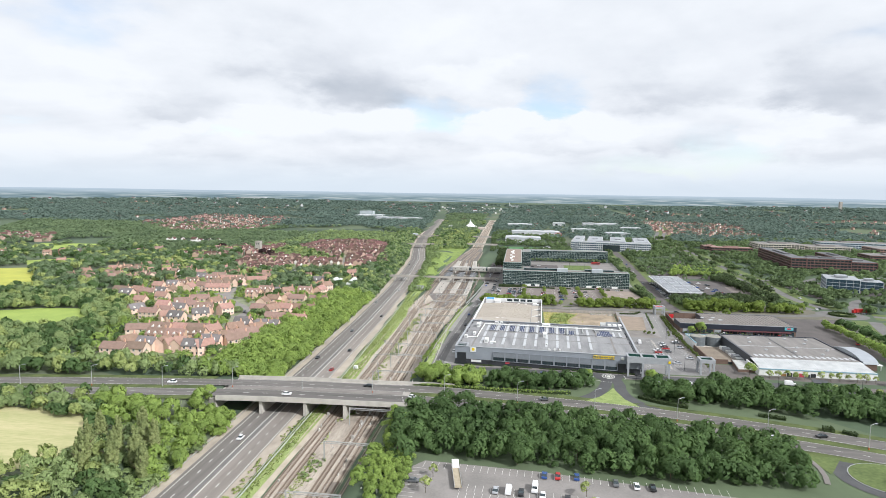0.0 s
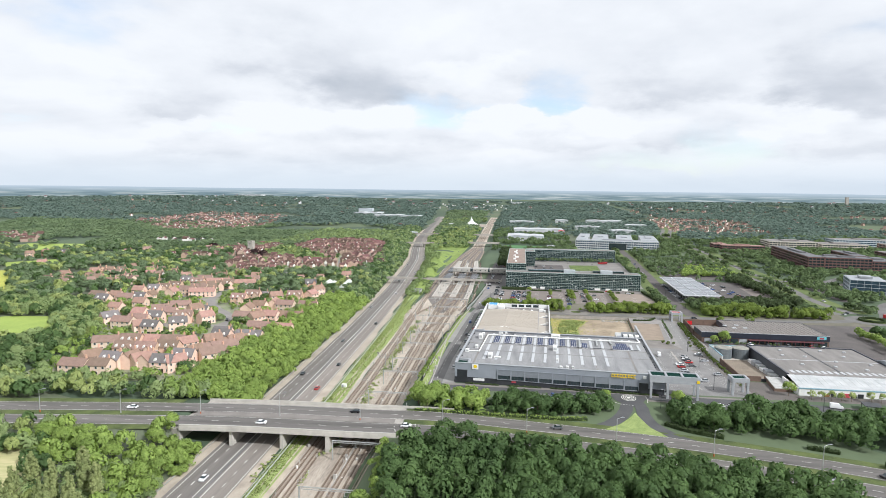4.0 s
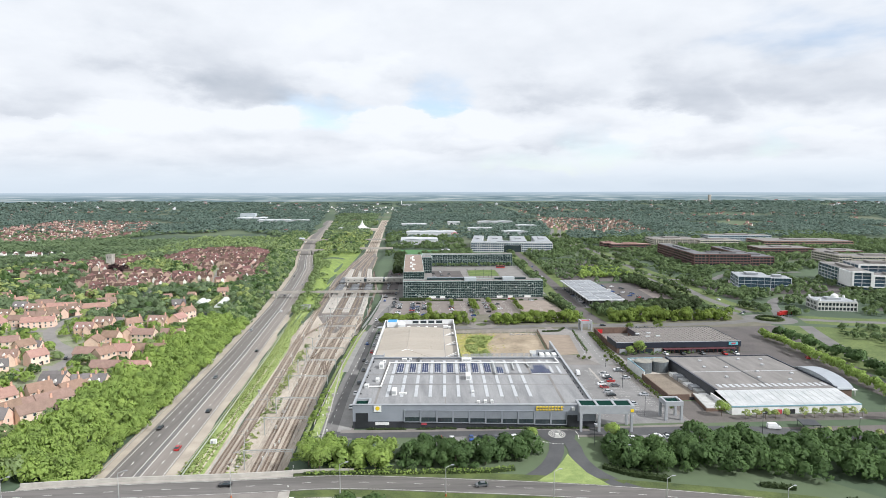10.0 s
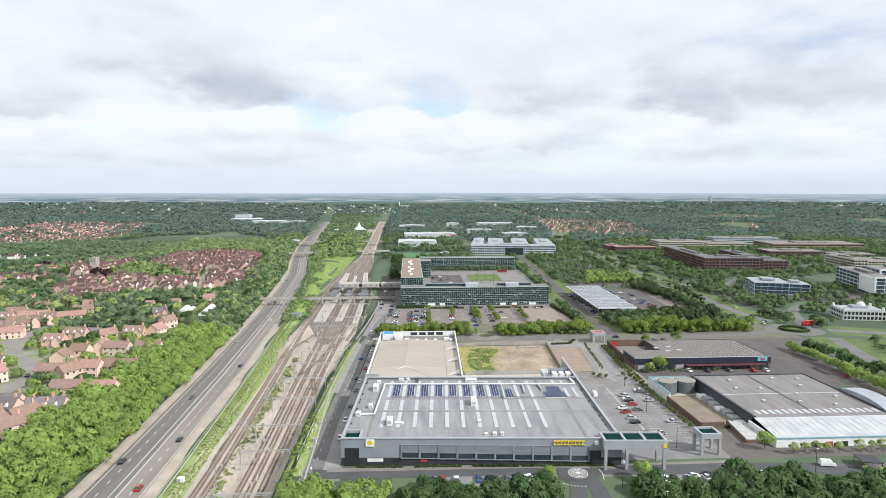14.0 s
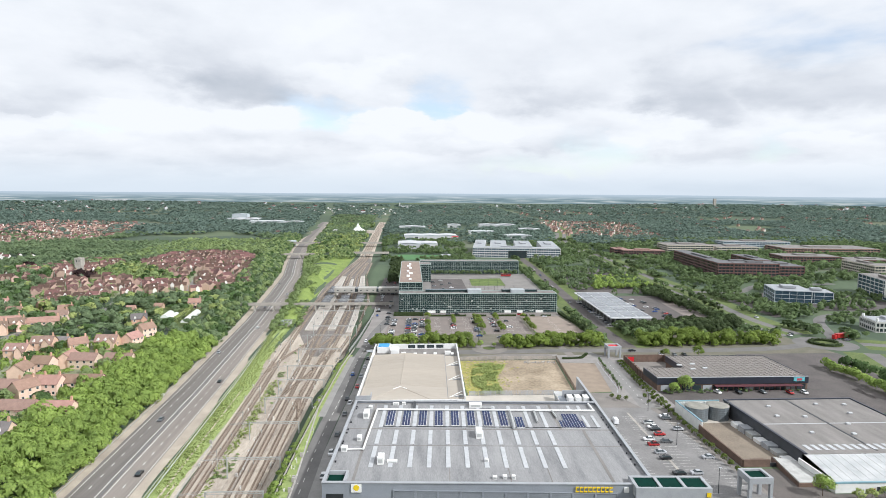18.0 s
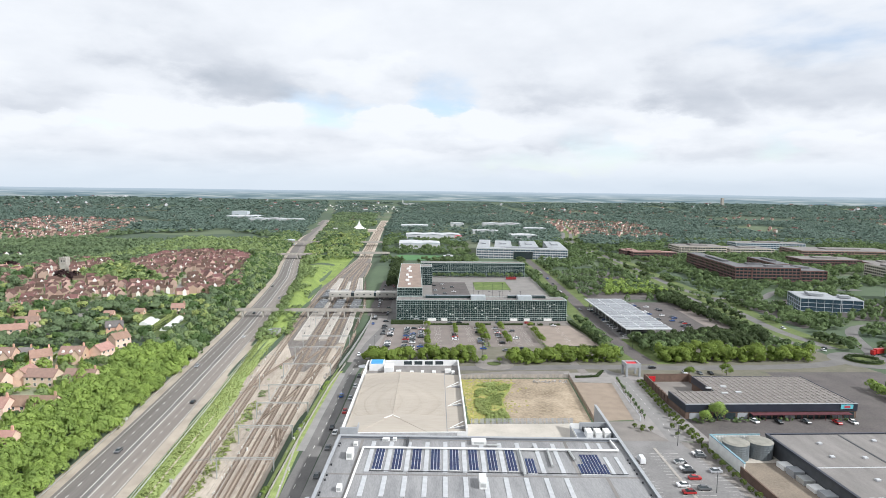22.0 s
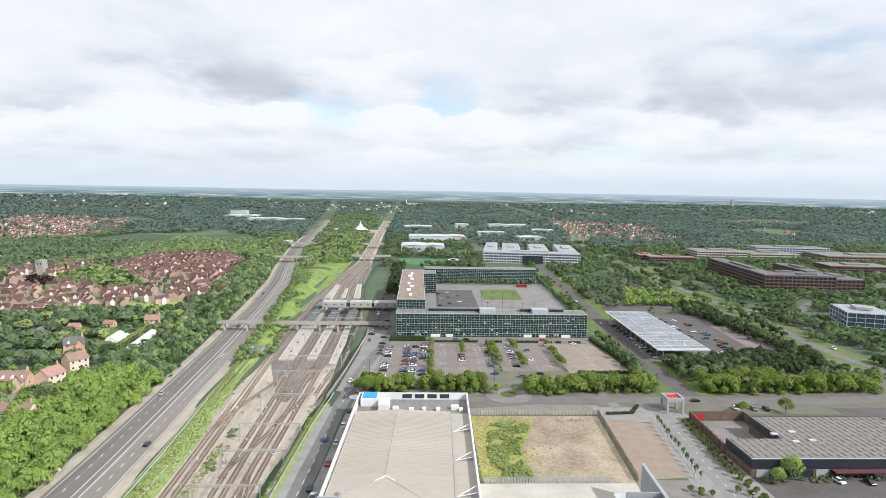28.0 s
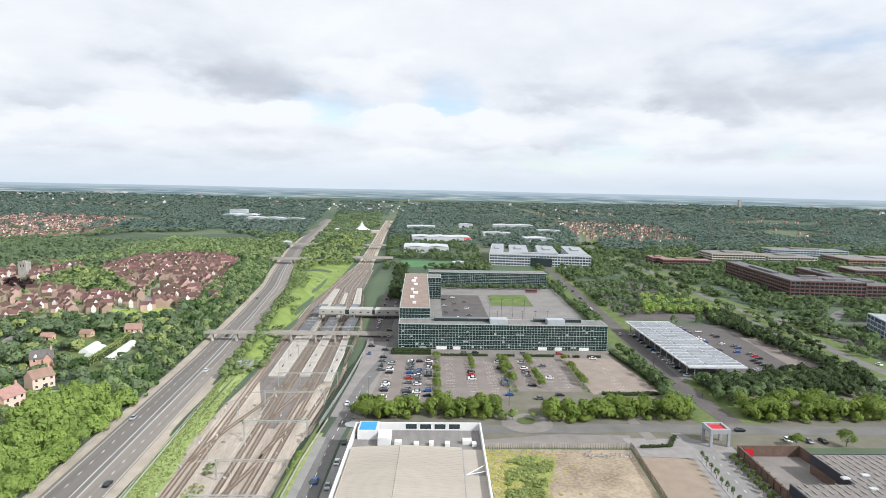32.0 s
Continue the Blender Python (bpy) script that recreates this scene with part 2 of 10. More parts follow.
GLASS = mat("dark_glass", (0.035, 0.05, 0.055), (0.02, 0.03, 0.035), 0.08, 0.3, spec=0.8)
def land_mat():
    """Fields in uneven patches of pasture, crop and scrub, with rough grass between."""
    m = mat("country", (0.085, 0.115, 0.068), (0.05, 0.072, 0.045), 0.95, 0.02, fine=0.45)
    t = m.node_tree
    geo = [n for n in t.nodes if n.type == "NEW_GEOMETRY"][0]
    vor = t.nodes.new("ShaderNodeTexVoronoi")
    vor.inputs["Scale"].default_value = 0.006
    t.links.new(geo.outputs["Position"], vor.inputs["Vector"])
    sep_ = t.nodes.new("ShaderNodeSeparateColor")
    t.links.new(vor.outputs["Color"], sep_.inputs[0])
    ramp = t.nodes.new("ShaderNodeValToRGB")
    ramp.color_ramp.interpolation = "CONSTANT"
    cols = [(0.07, 0.10, 0.065), (0.09, 0.125, 0.075), (0.13, 0.165, 0.09), (0.075, 0.105, 0.07), (0.16, 0.175, 0.115), (0.10, 0.14, 0.08), (0.065, 0.095, 0.063)]
    for k, c in enumerate(cols):
        e = ramp.color_ramp.elements[k] if k < 2 else ramp.color_ramp.elements.new(k / len(cols))
        e.position, e.color = k / len(cols), (*c, 1)
    t.links.new(sep_.outputs[0], ramp.inputs[0])
    mx = t.nodes.new("ShaderNodeMix")
    mx.data_type = "RGBA"
    mx.inputs[0].default_value = 0.55
    bs = t.nodes["Principled BSDF"]
    t.links.new(bs.inputs["Base Color"].links[0].from_socket, mx.inputs[6])
    t.links.new(ramp.outputs[0], mx.inputs[7])
    t.links.new(mx.outputs[2], bs.inputs["Base Color"])
    return m


FARFIELD = land_mat()


# ---- shapes ----
def mesh_of(name, verts, faces, material, smooth=False):
    me = bpy.data.meshes.new(name)
    me.from_pydata([tuple(v) for v in verts], [], [tuple(f) for f in faces])
    me.materials.append(material)
    if smooth:
        for p in me.polygons:
            p.use_smooth = True
    me.update()
    return me


def bm_mesh(name, bm, material):
    me = bpy.data.meshes.new(name)
    bmesh.ops.recalc_face_normals(bm, faces=bm.faces)
    bm.to_mesh(me)
    bm.free()
    me.materials.append(material)
    return me


def part(name, bm, material, parent=None, label=""):
    """Links a bmesh, or a ready mesh, as one object under a thing or a part."""
    me = bm if isinstance(bm, bpy.types.Mesh) else bm_mesh(name, bm, material)
    ob = new(name, me)
    if parent is not None:
        ob.parent = parent
    if label:
        ob["label"] = label
    return ob


def thing(name, m, label, category, group="", kind=""):
    e = new(name)
    e.empty_display_size = 0.5
    e.matrix_basis = m if isinstance(m, Matrix) else Matrix.Translation(m)
    return tagged(e, label, category, group, kind)


def box(bm, x0, x1, y0, y1, z0, z1, bevel=0.0):
    vs = [bm.verts.new((x, y, z)) for z in (z0, z1) for y in (y0, y1) for x in (x0, x1)]
    fs = [bm.faces.new([vs[i] for i in f]) for f in ((0, 2, 3, 1), (4, 5, 7, 6), (0, 1, 5, 4), (2, 6, 7, 3), (0, 4, 6, 2), (1, 3, 7, 5))]
    if bevel:
        bmesh.ops.bevel(bm, geom=list({e for f in fs for e in f.edges}), offset=bevel, segments=1, affect="EDGES")
    return bm


def boxes(*dims, bevel=0.0):
    bm = bmesh.new()
    for d in dims:
        box(bm, *d, bevel=bevel)
    return bm


def prism(bm, pts, z0, z1):
    a = [bm.verts.new((x, y, z0)) for x, y in pts]
    b = [bm.verts.new((x, y, z1)) for x, y in pts]
    n = len(pts)
    bm.faces.new(a[::-1])
    bm.faces.new(b)
    for i in range(n):
        bm.faces.new((a[i], a[(i + 1) % n], b[(i + 1) % n], b[i]))
    return bm


def tube(bm, p, q, r0, r1=None, n=8):
    p, q = Vector(p), Vector(q)
    r1 = r0 if r1 is None else r1
    rot = (q - p).to_track_quat("Z", "Y")
    ring = lambda c, r: [bm.verts.new(c + rot @ Vector((math.cos(2 * math.pi * i / n) * r, math.sin(2 * math.pi * i / n) * r, 0))) for i in range(n)]
    a, b = ring(p, r0), ring(q, r1)
    for i in range(n):
        bm.faces.new((a[i], a[(i + 1) % n], b[(i + 1) % n], b[i]))
    bm.faces.new(a[::-1])
    bm.faces.new(b)
    return bm


# ---- lie of the land ----
A5_Y = [-5000, -400, 200, 350, 470, 540, 640, 760, 900, 1045, 1258, 1452, 1690, 1970, 5000]
A5_X = [30, -82, -100, -105, -110, -114, -120, -130, -144, -167, -196, -214, -230, -254, -600]
RAIL_Y = [-5000, 200, 350, 460, 600, 700, 900, 1077, 1267, 1561, 1913, 5000]
RAIL_X = [110, -50, -54, -59, -62, -66, -74, -69, -73, -79, -82, -95]


def a5x(y):
    return np.interp(y, A5_Y, A5_X)


def railx(y):
    return np.interp(y, RAIL_Y, RAIL_X)


PORT_X = [-420, -300, -225, -130, -60, -28, 11, 52, 98, 149, 250, 400]
PORT_Y = [215, 245, 259, 271, 274, 276, 272, 266, 256, 240, 200, 130]

# top of the bank east of the railway
EDGE_Y = [250, 300, 346, 423, 485, 526, 565, 620]
EDGE_X = [-44.5, -44, -43.5, -42.2, -39.6, -36, -33, -30]


def smooth01(t):
    t = np.clip(t, 0, 1)
    return t * t * (3 - 2 * t)


def lie(x, y):
    """Height of the ground at x, y (numbers or arrays)."""
    x, y = np.asarray(x, float), np.asarray(y, float)
    city = np.interp(y, [290, 320, 350, 420, 640], [1.0, 3.2, 2.6, 1.0, -2.0])
    west = -1.0 + 1.5 * np.sin(x * 0.011) * np.sin(y * 0.009 + 1)
    a, r = a5x(y), railx(y)
    low = -6.0
    left = smooth01((a - 18 - x) / 24)
    edge = np.interp(y, EDGE_Y, EDGE_X)
    right = smooth01((x - np.where(y < 620, edge - 7, r + 19)) / 7)
    z = low + (west - low) * left + (city - low) * right
    # grassy bank between road and railway north of the yard
    mid = (x - (a + 14)) / np.maximum((r - 26) - (a + 14), 6.0)
    bump = np.where((mid > 0) & (mid < 1), np.sin(np.pi * np.clip(mid, 0, 1)), 0)
    z = z + bump * np.interp(y, [500, 640, 740, 900, 1000], [0.5, 3.5, 7.0, 8.0, 3.0])
    # embankments that carry the dual carriageway up to the bridge
    d = np.abs(y - np.interp(x, PORT_X, PORT_Y)) * 0.97
    emb = 1.05 - np.maximum(0, d - 17.5) * 0.45
    z = np.where((x < -130) | (x > -47), np.maximum(z, emb), z)
    dist = np.hypot(x, y - 150)
    z = z * np.interp(dist, [1300, 2200], [1, 0])
    far = np.interp(dist, [1200, 4900, 8000], [0, 1, 1])
    z = z + far ** 1.3 * 62 + far * 9 * np.sin(x * 0.0021 + 1.3) * np.sin(y * 0.0017)
    return z


def lie1(x, y):
    return float(lie(x, y))


def sheet(name, xs, ys, material, lift=0.0):
    X, Y = np.meshgrid(xs, ys)
    Zv = lie(X, Y) + lift
    v = np.stack([X.ravel(), Y.ravel(), Zv.ravel()], 1)
    nx, ny = len(xs), len(ys)
    idx = np.arange(nx * ny).reshape(ny, nx)
    f = np.stack([idx[:-1, :-1].ravel(), idx[:-1, 1:].ravel(), idx[1:, 1:].ravel(), idx[1:, :-1].ravel()], 1)
    return mesh_of(name, v.tolist(), f.tolist(), material, True)


def steps(*spans):
    out = []
    for a, b, d in spans:
        out += list(np.arange(a, b, d))
    return np.array(out + [spans[-1][1]])


ground = new("ground", sheet("ground", steps((-4900, -1600, 220), (-1600, -500, 60), (-500, -230, 20), (-230, 230, 4), (230, 600, 20), (600, 1600, 60), (1600, 4900, 220)),
                             steps((-4900, -1600, 300), (-1600, 0, 100), (0, 160, 20), (160, 900, 5), (900, 1500, 30), (1500, 4900, 150)), FARFIELD))
tagged(ground, "grass and wooded land rolling to the horizon", "ground", kind="structure")


def ribbon_mesh(name, pts, lo, hi, material, lift=0.06, step=6.0, across=3, z=None):
    """A strip along a line of x, y points, from offset lo to hi to its right, laid on the ground or at height z(x, y)."""
    P = np.array(pts, float)
    seg = np.hypot(*np.diff(P, axis=0).T)
    s = np.concatenate([[0], np.cumsum(seg)])
    n = max(2, int(s[-1] / step) + 1)
    t = np.linspace(0, s[-1], n)
    c = np.stack([np.interp(t, s, P[:, 0]), np.interp(t, s, P[:, 1])], 1)
    d = np.gradient(c, axis=0)
    d /= np.hypot(d[:, 0], d[:, 1])[:, None]
    nr = np.stack([d[:, 1], -d[:, 0]], 1)
    lo = np.full(n, lo) if np.isscalar(lo) else np.interp(t / s[-1], np.linspace(0, 1, len(lo)), lo)
    hi = np.full(n, hi) if np.isscalar(hi) else np.interp(t / s[-1], np.linspace(0, 1, len(hi)), hi)
    v = []
    for k in range(across):
        o = lo + (hi - lo) * k / (across - 1)
        q = c + nr * o[:, None]
        zz = lie(q[:, 0], q[:, 1]) if z is None else np.array([z(a, b) for a, b in q])
        v.append(np.column_stack([q, zz + lift]))
    V = np.stack(v, 1).reshape(-1, 3)
    f = [(i * across + k, i * across + k + 1, (i + 1) * across + k + 1, (i + 1) * across + k) for i in range(n - 1) for k in range(across - 1)]
    return mesh_of(name, V.tolist(), f, material)


def curve_pts(pts, n=8):
    """Catmull-Rom through the points."""
    P = [Vector((*p, 0)) for p in pts]
    P = [P[0] * 2 - P[1], *P, P[-1] * 2 - P[-2]]
    out = []
    for i in range(1, len(P) - 2):
        for k in range(n):
            t = k / n
            a, b, c, d = P[i - 1:i + 3]
            q = 0.5 * ((2 * b) + (c - a) * t + (2 * a - 5 * b + 4 * c - d) * t * t + (3 * b - a - 3 * c + d) * t ** 3)
            out.append((q.x, q.y))
    return out + [(P[-2].x, P[-2].y)]


def flat(name, pts, material, lift=0.05, label="", category="", kind="structure"):
    """A polygon laid on the ground, cut into a grid so that it follows it."""
    bm = bmesh.new()
    bm.faces.new([bm.verts.new((x, y, 0)) for x, y in pts])
    xs, ys = [p[0] for p in pts], [p[1] for p in pts]
    for lo, hi, ax in ((min(xs), max(xs), 0), (min(ys), max(ys), 1)):
        for c in np.arange(lo + 8, hi, 8):
            co, no = [0, 0, 0], [0, 0, 0]
            co[ax], no[ax] = c, 1
            bmesh.ops.bisect_plane(bm, geom=bm.verts[:] + bm.edges[:] + bm.faces[:], plane_co=co, plane_no=no)
    for v in bm.verts:
        v.co.z = lie1(v.co.x, v.co.y) + lift
    for f in bm.faces:
        f.normal_update()
        if f.normal.z < 0:
            f.normal_flip()
    me = bpy.data.meshes.new(name)
    bm.to_mesh(me)
    bm.free()
    me.materials.append(material)
    return tagged(new(name, me), label, category, kind=kind)


# ---- plants ----
def fast_mesh(name, V, F, material, N=None):
    """A mesh from arrays of vertices and of faces with the same number of corners; N: normals of the vertices."""
    me = bpy.data.meshes.new(name)
    V, F = np.asarray(V, np.float32), np.asarray(F, np.int32)
    k = F.shape[1]
    me.vertices.add(len(V))
    me.vertices.foreach_set("co", V.ravel())
    me.loops.add(F.size)
    me.loops.foreach_set("vertex_index", F.ravel())
    me.polygons.add(len(F))
    me.polygons.foreach_set("loop_start", np.arange(0, F.size, k, dtype=np.int32))
    me.update(calc_edges=True)
    if N is not None:
        at = me.attributes.new("custom_normal", "FLOAT_VECTOR", "POINT")
        at.data.foreach_set("vector", np.asarray(N, np.float32).ravel())
        me.update()
    me.materials.append(material)
    return me


def crown(seed, blobs=12, cards=32, size=0.24, tall=1.0, hollow=0.55, jitter=0.55, lift=0.0):
    """Leaf clumps as small three-cornered sprays on the outside of several lumps, with normals that swell with the lumps; a crown about 2 wide and 2 * tall high, with its middle at 0."""
    r = np.random.RandomState(seed)
    V, N = [], []
    for b in range(blobs):
        d = r.normal(size=3)
        d /= np.linalg.norm(d)
        if d[2] < -0.35:
            d[2] *= -1
        c = d * (hollow + 0.14 * r.rand())
        br = 0.34 + 0.22 * r.rand()
        n = r.normal(size=(cards, 3))
        n /= np.linalg.norm(n, axis=1)[:, None]
        keep = (n @ d) > -0.35
        n = n[keep]
        p = c + n * br * (0.8 + 0.35 * r.rand(len(n), 1))
        nn = n + r.normal(size=n.shape) * jitter * 0.6
        nn /= np.linalg.norm(nn, axis=1)[:, None]
        ref = np.where(np.abs(nn[:, 2:3]) < 0.9, np.array([[0, 0, 1.0]]), np.array([[1.0, 0, 0]]))
        u = np.cross(nn, ref)
        u /= np.linalg.norm(u, axis=1)[:, None]
        w = np.cross(nn, u)
        a = r.rand(len(n), 1) * 6.28
        u, w = u * np.cos(a) + w * np.sin(a), -u * np.sin(a) + w * np.cos(a)
        h = size * (0.6 + 0.8 * r.rand(len(n), 1))
        V.append(np.stack([p - u * h, p + u * h * 0.7 - w * h * 0.95, p + u * h * 0.6 + w * h * 0.95], 1))
        q = n * 0.7 + nn * 0.16 + d * 0.5 + np.array([0, 0, 0.25])
        q += np.array([0, 0, lift])
        q /= np.linalg.norm(q, axis=1)[:, None]
        N.append(np.repeat(q[:, None, :], 3, 1))
    V = np.concatenate(V).reshape(-1, 3) * np.array([1, 1, tall])
    return V, np.concatenate(N).reshape(-1, 3)


def leaf_mat(name, a, b, spread=0.4, scale=0.12, island=True):
    """Foliage: tone varied from tree to tree and from spray to spray, with fine leafy light and dark and relief on each spray."""
    if name in MATS:
        return MATS[name]
    m = mat(name, a, b, 0.65, scale, spread=spread * 0.3, island=island, fine=0.3, spec=0.2)
    t = m.node_tree
    bs = t.nodes["Principled BSDF"]
    geo = [n for n in t.nodes if n.type == "NEW_GEOMETRY"][0]
    fine = t.nodes.new("ShaderNodeTexNoise")
    fine.inputs["Scale"].default_value, fine.inputs["Detail"].default_value, fine.inputs["Roughness"].default_value = 2.0, 4, 0.66
    t.links.new(geo.outputs["Position"], fine.inputs["Vector"])
    mr = t.nodes.new("ShaderNodeMapRange")
    mr.inputs["From Min"].default_value, mr.inputs["From Max"].default_value = 0.34, 0.68
    mr.inputs["To Min"].default_value, mr.inputs["To Max"].default_value = 0.74, 1.32
    t.links.new(fine.outputs[0], mr.inputs["Value"])
    hs = t.nodes.new("ShaderNodeHueSaturation")
    t.links.new(mr.outputs[0], hs.inputs["Value"])
    t.links.new(bs.inputs["Base Color"].links[0].from_socket, hs.inputs["Color"])
    t.links.new(hs.outputs[0], bs.inputs["Base Color"])
    bp = t.nodes.new("ShaderNodeBump")
    bp.inputs["Strength"].default_value, bp.inputs["Distance"].default_value = 0.35, 0.4
    t.links.new(fine.outputs[0], bp.inputs["Height"])
    t.links.new(bp.outputs[0], bs.inputs["Normal"])
    tl = t.nodes.new("ShaderNodeBsdfTranslucent")
    t.links.new(hs.outputs[0], tl.inputs["Color"])
    mx = t.nodes.new("ShaderNodeMixShader")
    mx.inputs[0].default_value = 0.43
    t.links.new(bs.outputs[0], mx.inputs[1])
    t.links.new(tl.outputs[0], mx.inputs[2])
    t.links.new(mx.outputs[0], t.nodes["Material Output"].inputs["Surface"])
    return m


LEAF_NEAR = leaf_mat("leaf_bright", (0.35, 0.46, 0.12), (0.22, 0.31, 0.085), 0.2, 0.10)
LEAF_DARK = leaf_mat("leaf_dark", (0.09, 0.125, 0.052), (0.052, 0.076, 0.032), 0.12, 0.08)
LEAF_WOOD = leaf_mat("leaf_wood", (0.33, 0.415, 0.175), (0.205, 0.275, 0.118), 0.12, 0.035)
LEAF_TOWN = leaf_mat("leaf_town", (0.19, 0.265, 0.11), (0.095, 0.14, 0.066), 0.12, 0.05)
LEAF_MID = leaf_mat("leaf_mid", (0.225, 0.30, 0.155), (0.125, 0.18, 0.098), 0.2, 0.02)
# far leaves tinted blue-grey: distance haze put into the colour
LEAF_HAZY = leaf_mat("leaf_hazy", (0.185, 0.25, 0.205), (0.125, 0.18, 0.15), 0.12, 0.012)
LEAF_PALE = leaf_mat("leaf_pale", (0.44, 0.50, 0.20), (0.28, 0.345, 0.115), 0.2, 0.1)
LEAF_COPPER = leaf_mat("leaf_copper", (0.06, 0.035, 0.035), (0.035, 0.02, 0.022), 0.2, 0.1)
BARK = mat("bark", (0.16, 0.12, 0.085), (0.09, 0.07, 0.05), 0.9, 1.5)

FINE = [crown(150 + sd, blobs=12, cards=36, size=0.165, tall=0.95, jitter=0.4) for sd in range(8)]
WOODS = [crown(100 + sd, blobs=8, cards=26, size=0.235, tall=0.95, jitter=0.45) for sd in range(8)]
SMALLS = [crown(180 + sd, blobs=6, cards=15, size=0.33, tall=0.95, jitter=0.55) for sd in range(6)]
TINY = [crown(220 + sd, blobs=4, cards=7, size=0.46, tall=0.8, jitter=0.2, lift=0.7) for sd in range(6)]
FARTREES = [crown(200 + sd, blobs=6, cards=13, size=0.36, tall=0.8, jitter=0.25, lift=0.5) for sd in range(6)]


def wood(name, spots, material, label, category="trees", templates=None):
    """One joined object of many crowns. spots: rows of x, y, radius, height."""
    templates = templates or WOODS
    r = np.random.RandomState(len(spots))
    Vs, Ns = [], []
    if not len(spots):
        return None
    S = np.array(spots)
    zz = lie(S[:, 0], S[:, 1])
    for i, (x, y, rad, h) in enumerate(S):
        V, N = templates[r.randint(len(templates))]
        a = r.rand() * 6.28
        ca, sa = math.cos(a), math.sin(a)
        th = h * 0.5
        Vs.append(np.column_stack([(V[:, 0] * ca - V[:, 1] * sa) * rad + x, (V[:, 0] * sa + V[:, 1] * ca) * rad + y, V[:, 2] * th + zz[i] + h * 0.46]))
        Ns.append(np.column_stack([N[:, 0] * ca - N[:, 1] * sa, N[:, 0] * sa + N[:, 1] * ca, N[:, 2]]))
    V = np.concatenate(Vs)
    return tagged(new(name, fast_mesh(name, V, np.arange(len(V)).reshape(-1, 3), material, np.concatenate(Ns))), label, category, kind="stuff")


def wood_mix(name, spots, label, templates=None, seed=5, main=None):
    """A wood of three kinds of trees: mid green, dark and pale crowns."""
    r = random.Random(seed)
    kind = [r.random() + 0.35 * noise.noise(Vector((p[0] * 0.03, p[1] * 0.03, seed))) for p in spots]
    for lo, hi, m_, w in ((-9, 0.24, LEAF_BELT_SHADED, "dark "), (0.24, 0.80, main or LEAF_WOOD, ""), (0.80, 9, LEAF_PALE, "pale ")):
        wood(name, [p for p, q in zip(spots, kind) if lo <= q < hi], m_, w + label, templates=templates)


def trunk_mesh(h, r, seed):
    rr = random.Random(seed)
    bm = bmesh.new()
    top = (rr.uniform(-0.05, 0.05) * h, rr.uniform(-0.05, 0.05) * h, h * 0.6)
    tube(bm, (0, 0, -0.3), top, r, r * 0.55, 7)
    for k in range(5):
        a = k * 1.26 + rr.random()
        z0 = h * rr.uniform(0.28, 0.55)
        tube(bm, (top[0] * z0 / (h * 0.6), top[1] * z0 / (h * 0.6), z0), (math.cos(a) * h * 0.24, math.sin(a) * h * 0.24, z0 + h * 0.2), r * 0.4, r * 0.12, 5)
    return bm_mesh("trunk", bm, BARK)


TREES = {}


def tree_kind(key, h, rad, material, tall=1.0, blobs=18, cards=120, size=0.083, base=0.2):
    kinds = []
    for sd in range(3):
        V, N = crown(sd * 7 + len(key), blobs, cards, size)
        V = V * np.array([rad, rad, h * (1 - base) * 0.5]) + np.array([0, 0, h * (base + (1 - base) * 0.5)])
        kinds.append((trunk_mesh(h, 0.028 * h * 0.7, sd), fast_mesh("crown", V, np.arange(len(V)).reshape(-1, 3), material, N)))
    TREES[key] = kinds


tree_kind("broad", 9.0, 4.0, LEAF_NEAR)
# belt leaves lowered: cloud shade over the roadside belt put into the colour
LEAF_BELT_SHADED = leaf_mat("leaf_belt_shaded", (0.135, 0.215, 0.075), (0.07, 0.122, 0.045), 0.2, 0.06)
tree_kind("dark", 11.0, 4.6, LEAF_BELT_SHADED)
LEAF_POPLAR = leaf_mat("leaf_poplar", (0.36, 0.40, 0.17), (0.25, 0.30, 0.125), 0.2)
TREES["poplar"] = []
for sd in range(3):
    # upright branches, each a column of small sprays, narrowing to the top
    pr = np.random.RandomState(300 + sd)
    pv, pn = [], []
    for b in range(7):
        a, top = b * 0.9 + pr.rand(), 17.0 * (0.72 + 0.28 * pr.rand()) if b else 17.0
        lean = 1.7 * (0.5 + 0.5 * pr.rand()) if b else 0.0
        z = 1.6 + 1.2 * pr.rand()
        while z < top:
            f = z / top
            r_ = (0.62 + 0.75 * math.sin(math.pi * min(1.0, 0.2 + 0.8 * f))) * (0.85 + 0.3 * pr.rand())
            cv, cn = crown(pr.randint(9999), 5, 22, 0.3, 1.0, jitter=0.4)
            o = lean * min(1.0, 0.35 + f)
            pv.append(cv * np.array([r_, r_, r_ * 1.15]) + np.array([math.cos(a) * o, math.sin(a) * o, z]))
            pn.append(cn)
            z += r_ * 1.05
    V = np.concatenate(pv)
    TREES["poplar"].append((trunk_mesh(17.0, 0.28, sd), fast_mesh("crown", V, np.arange(len(V)).reshape(-1, 3), LEAF_POPLAR, np.concatenate(pn))))
tree_kind("plane", 7.0, 3.4, leaf_mat("leaf_plane", (0.25, 0.33, 0.07), (0.14, 0.20, 0.045), 0.2), base=0.24)
tree_kind("small", 3.2, 1.2, LEAF_PALE, blobs=8, cards=26, size=0.22, base=0.35)
tree_kind("sapling", 4.2, 0.75, LEAF_TOWN, blobs=7, cards=22, size=0.26, base=0.3)
tree_kind("ball", 2.5, 1.15, leaf_mat("leaf_clipped", (0.15, 0.20, 0.05), (0.085, 0.125, 0.03), 0.2), blobs=16, cards=30, size=0.17, base=0.16)
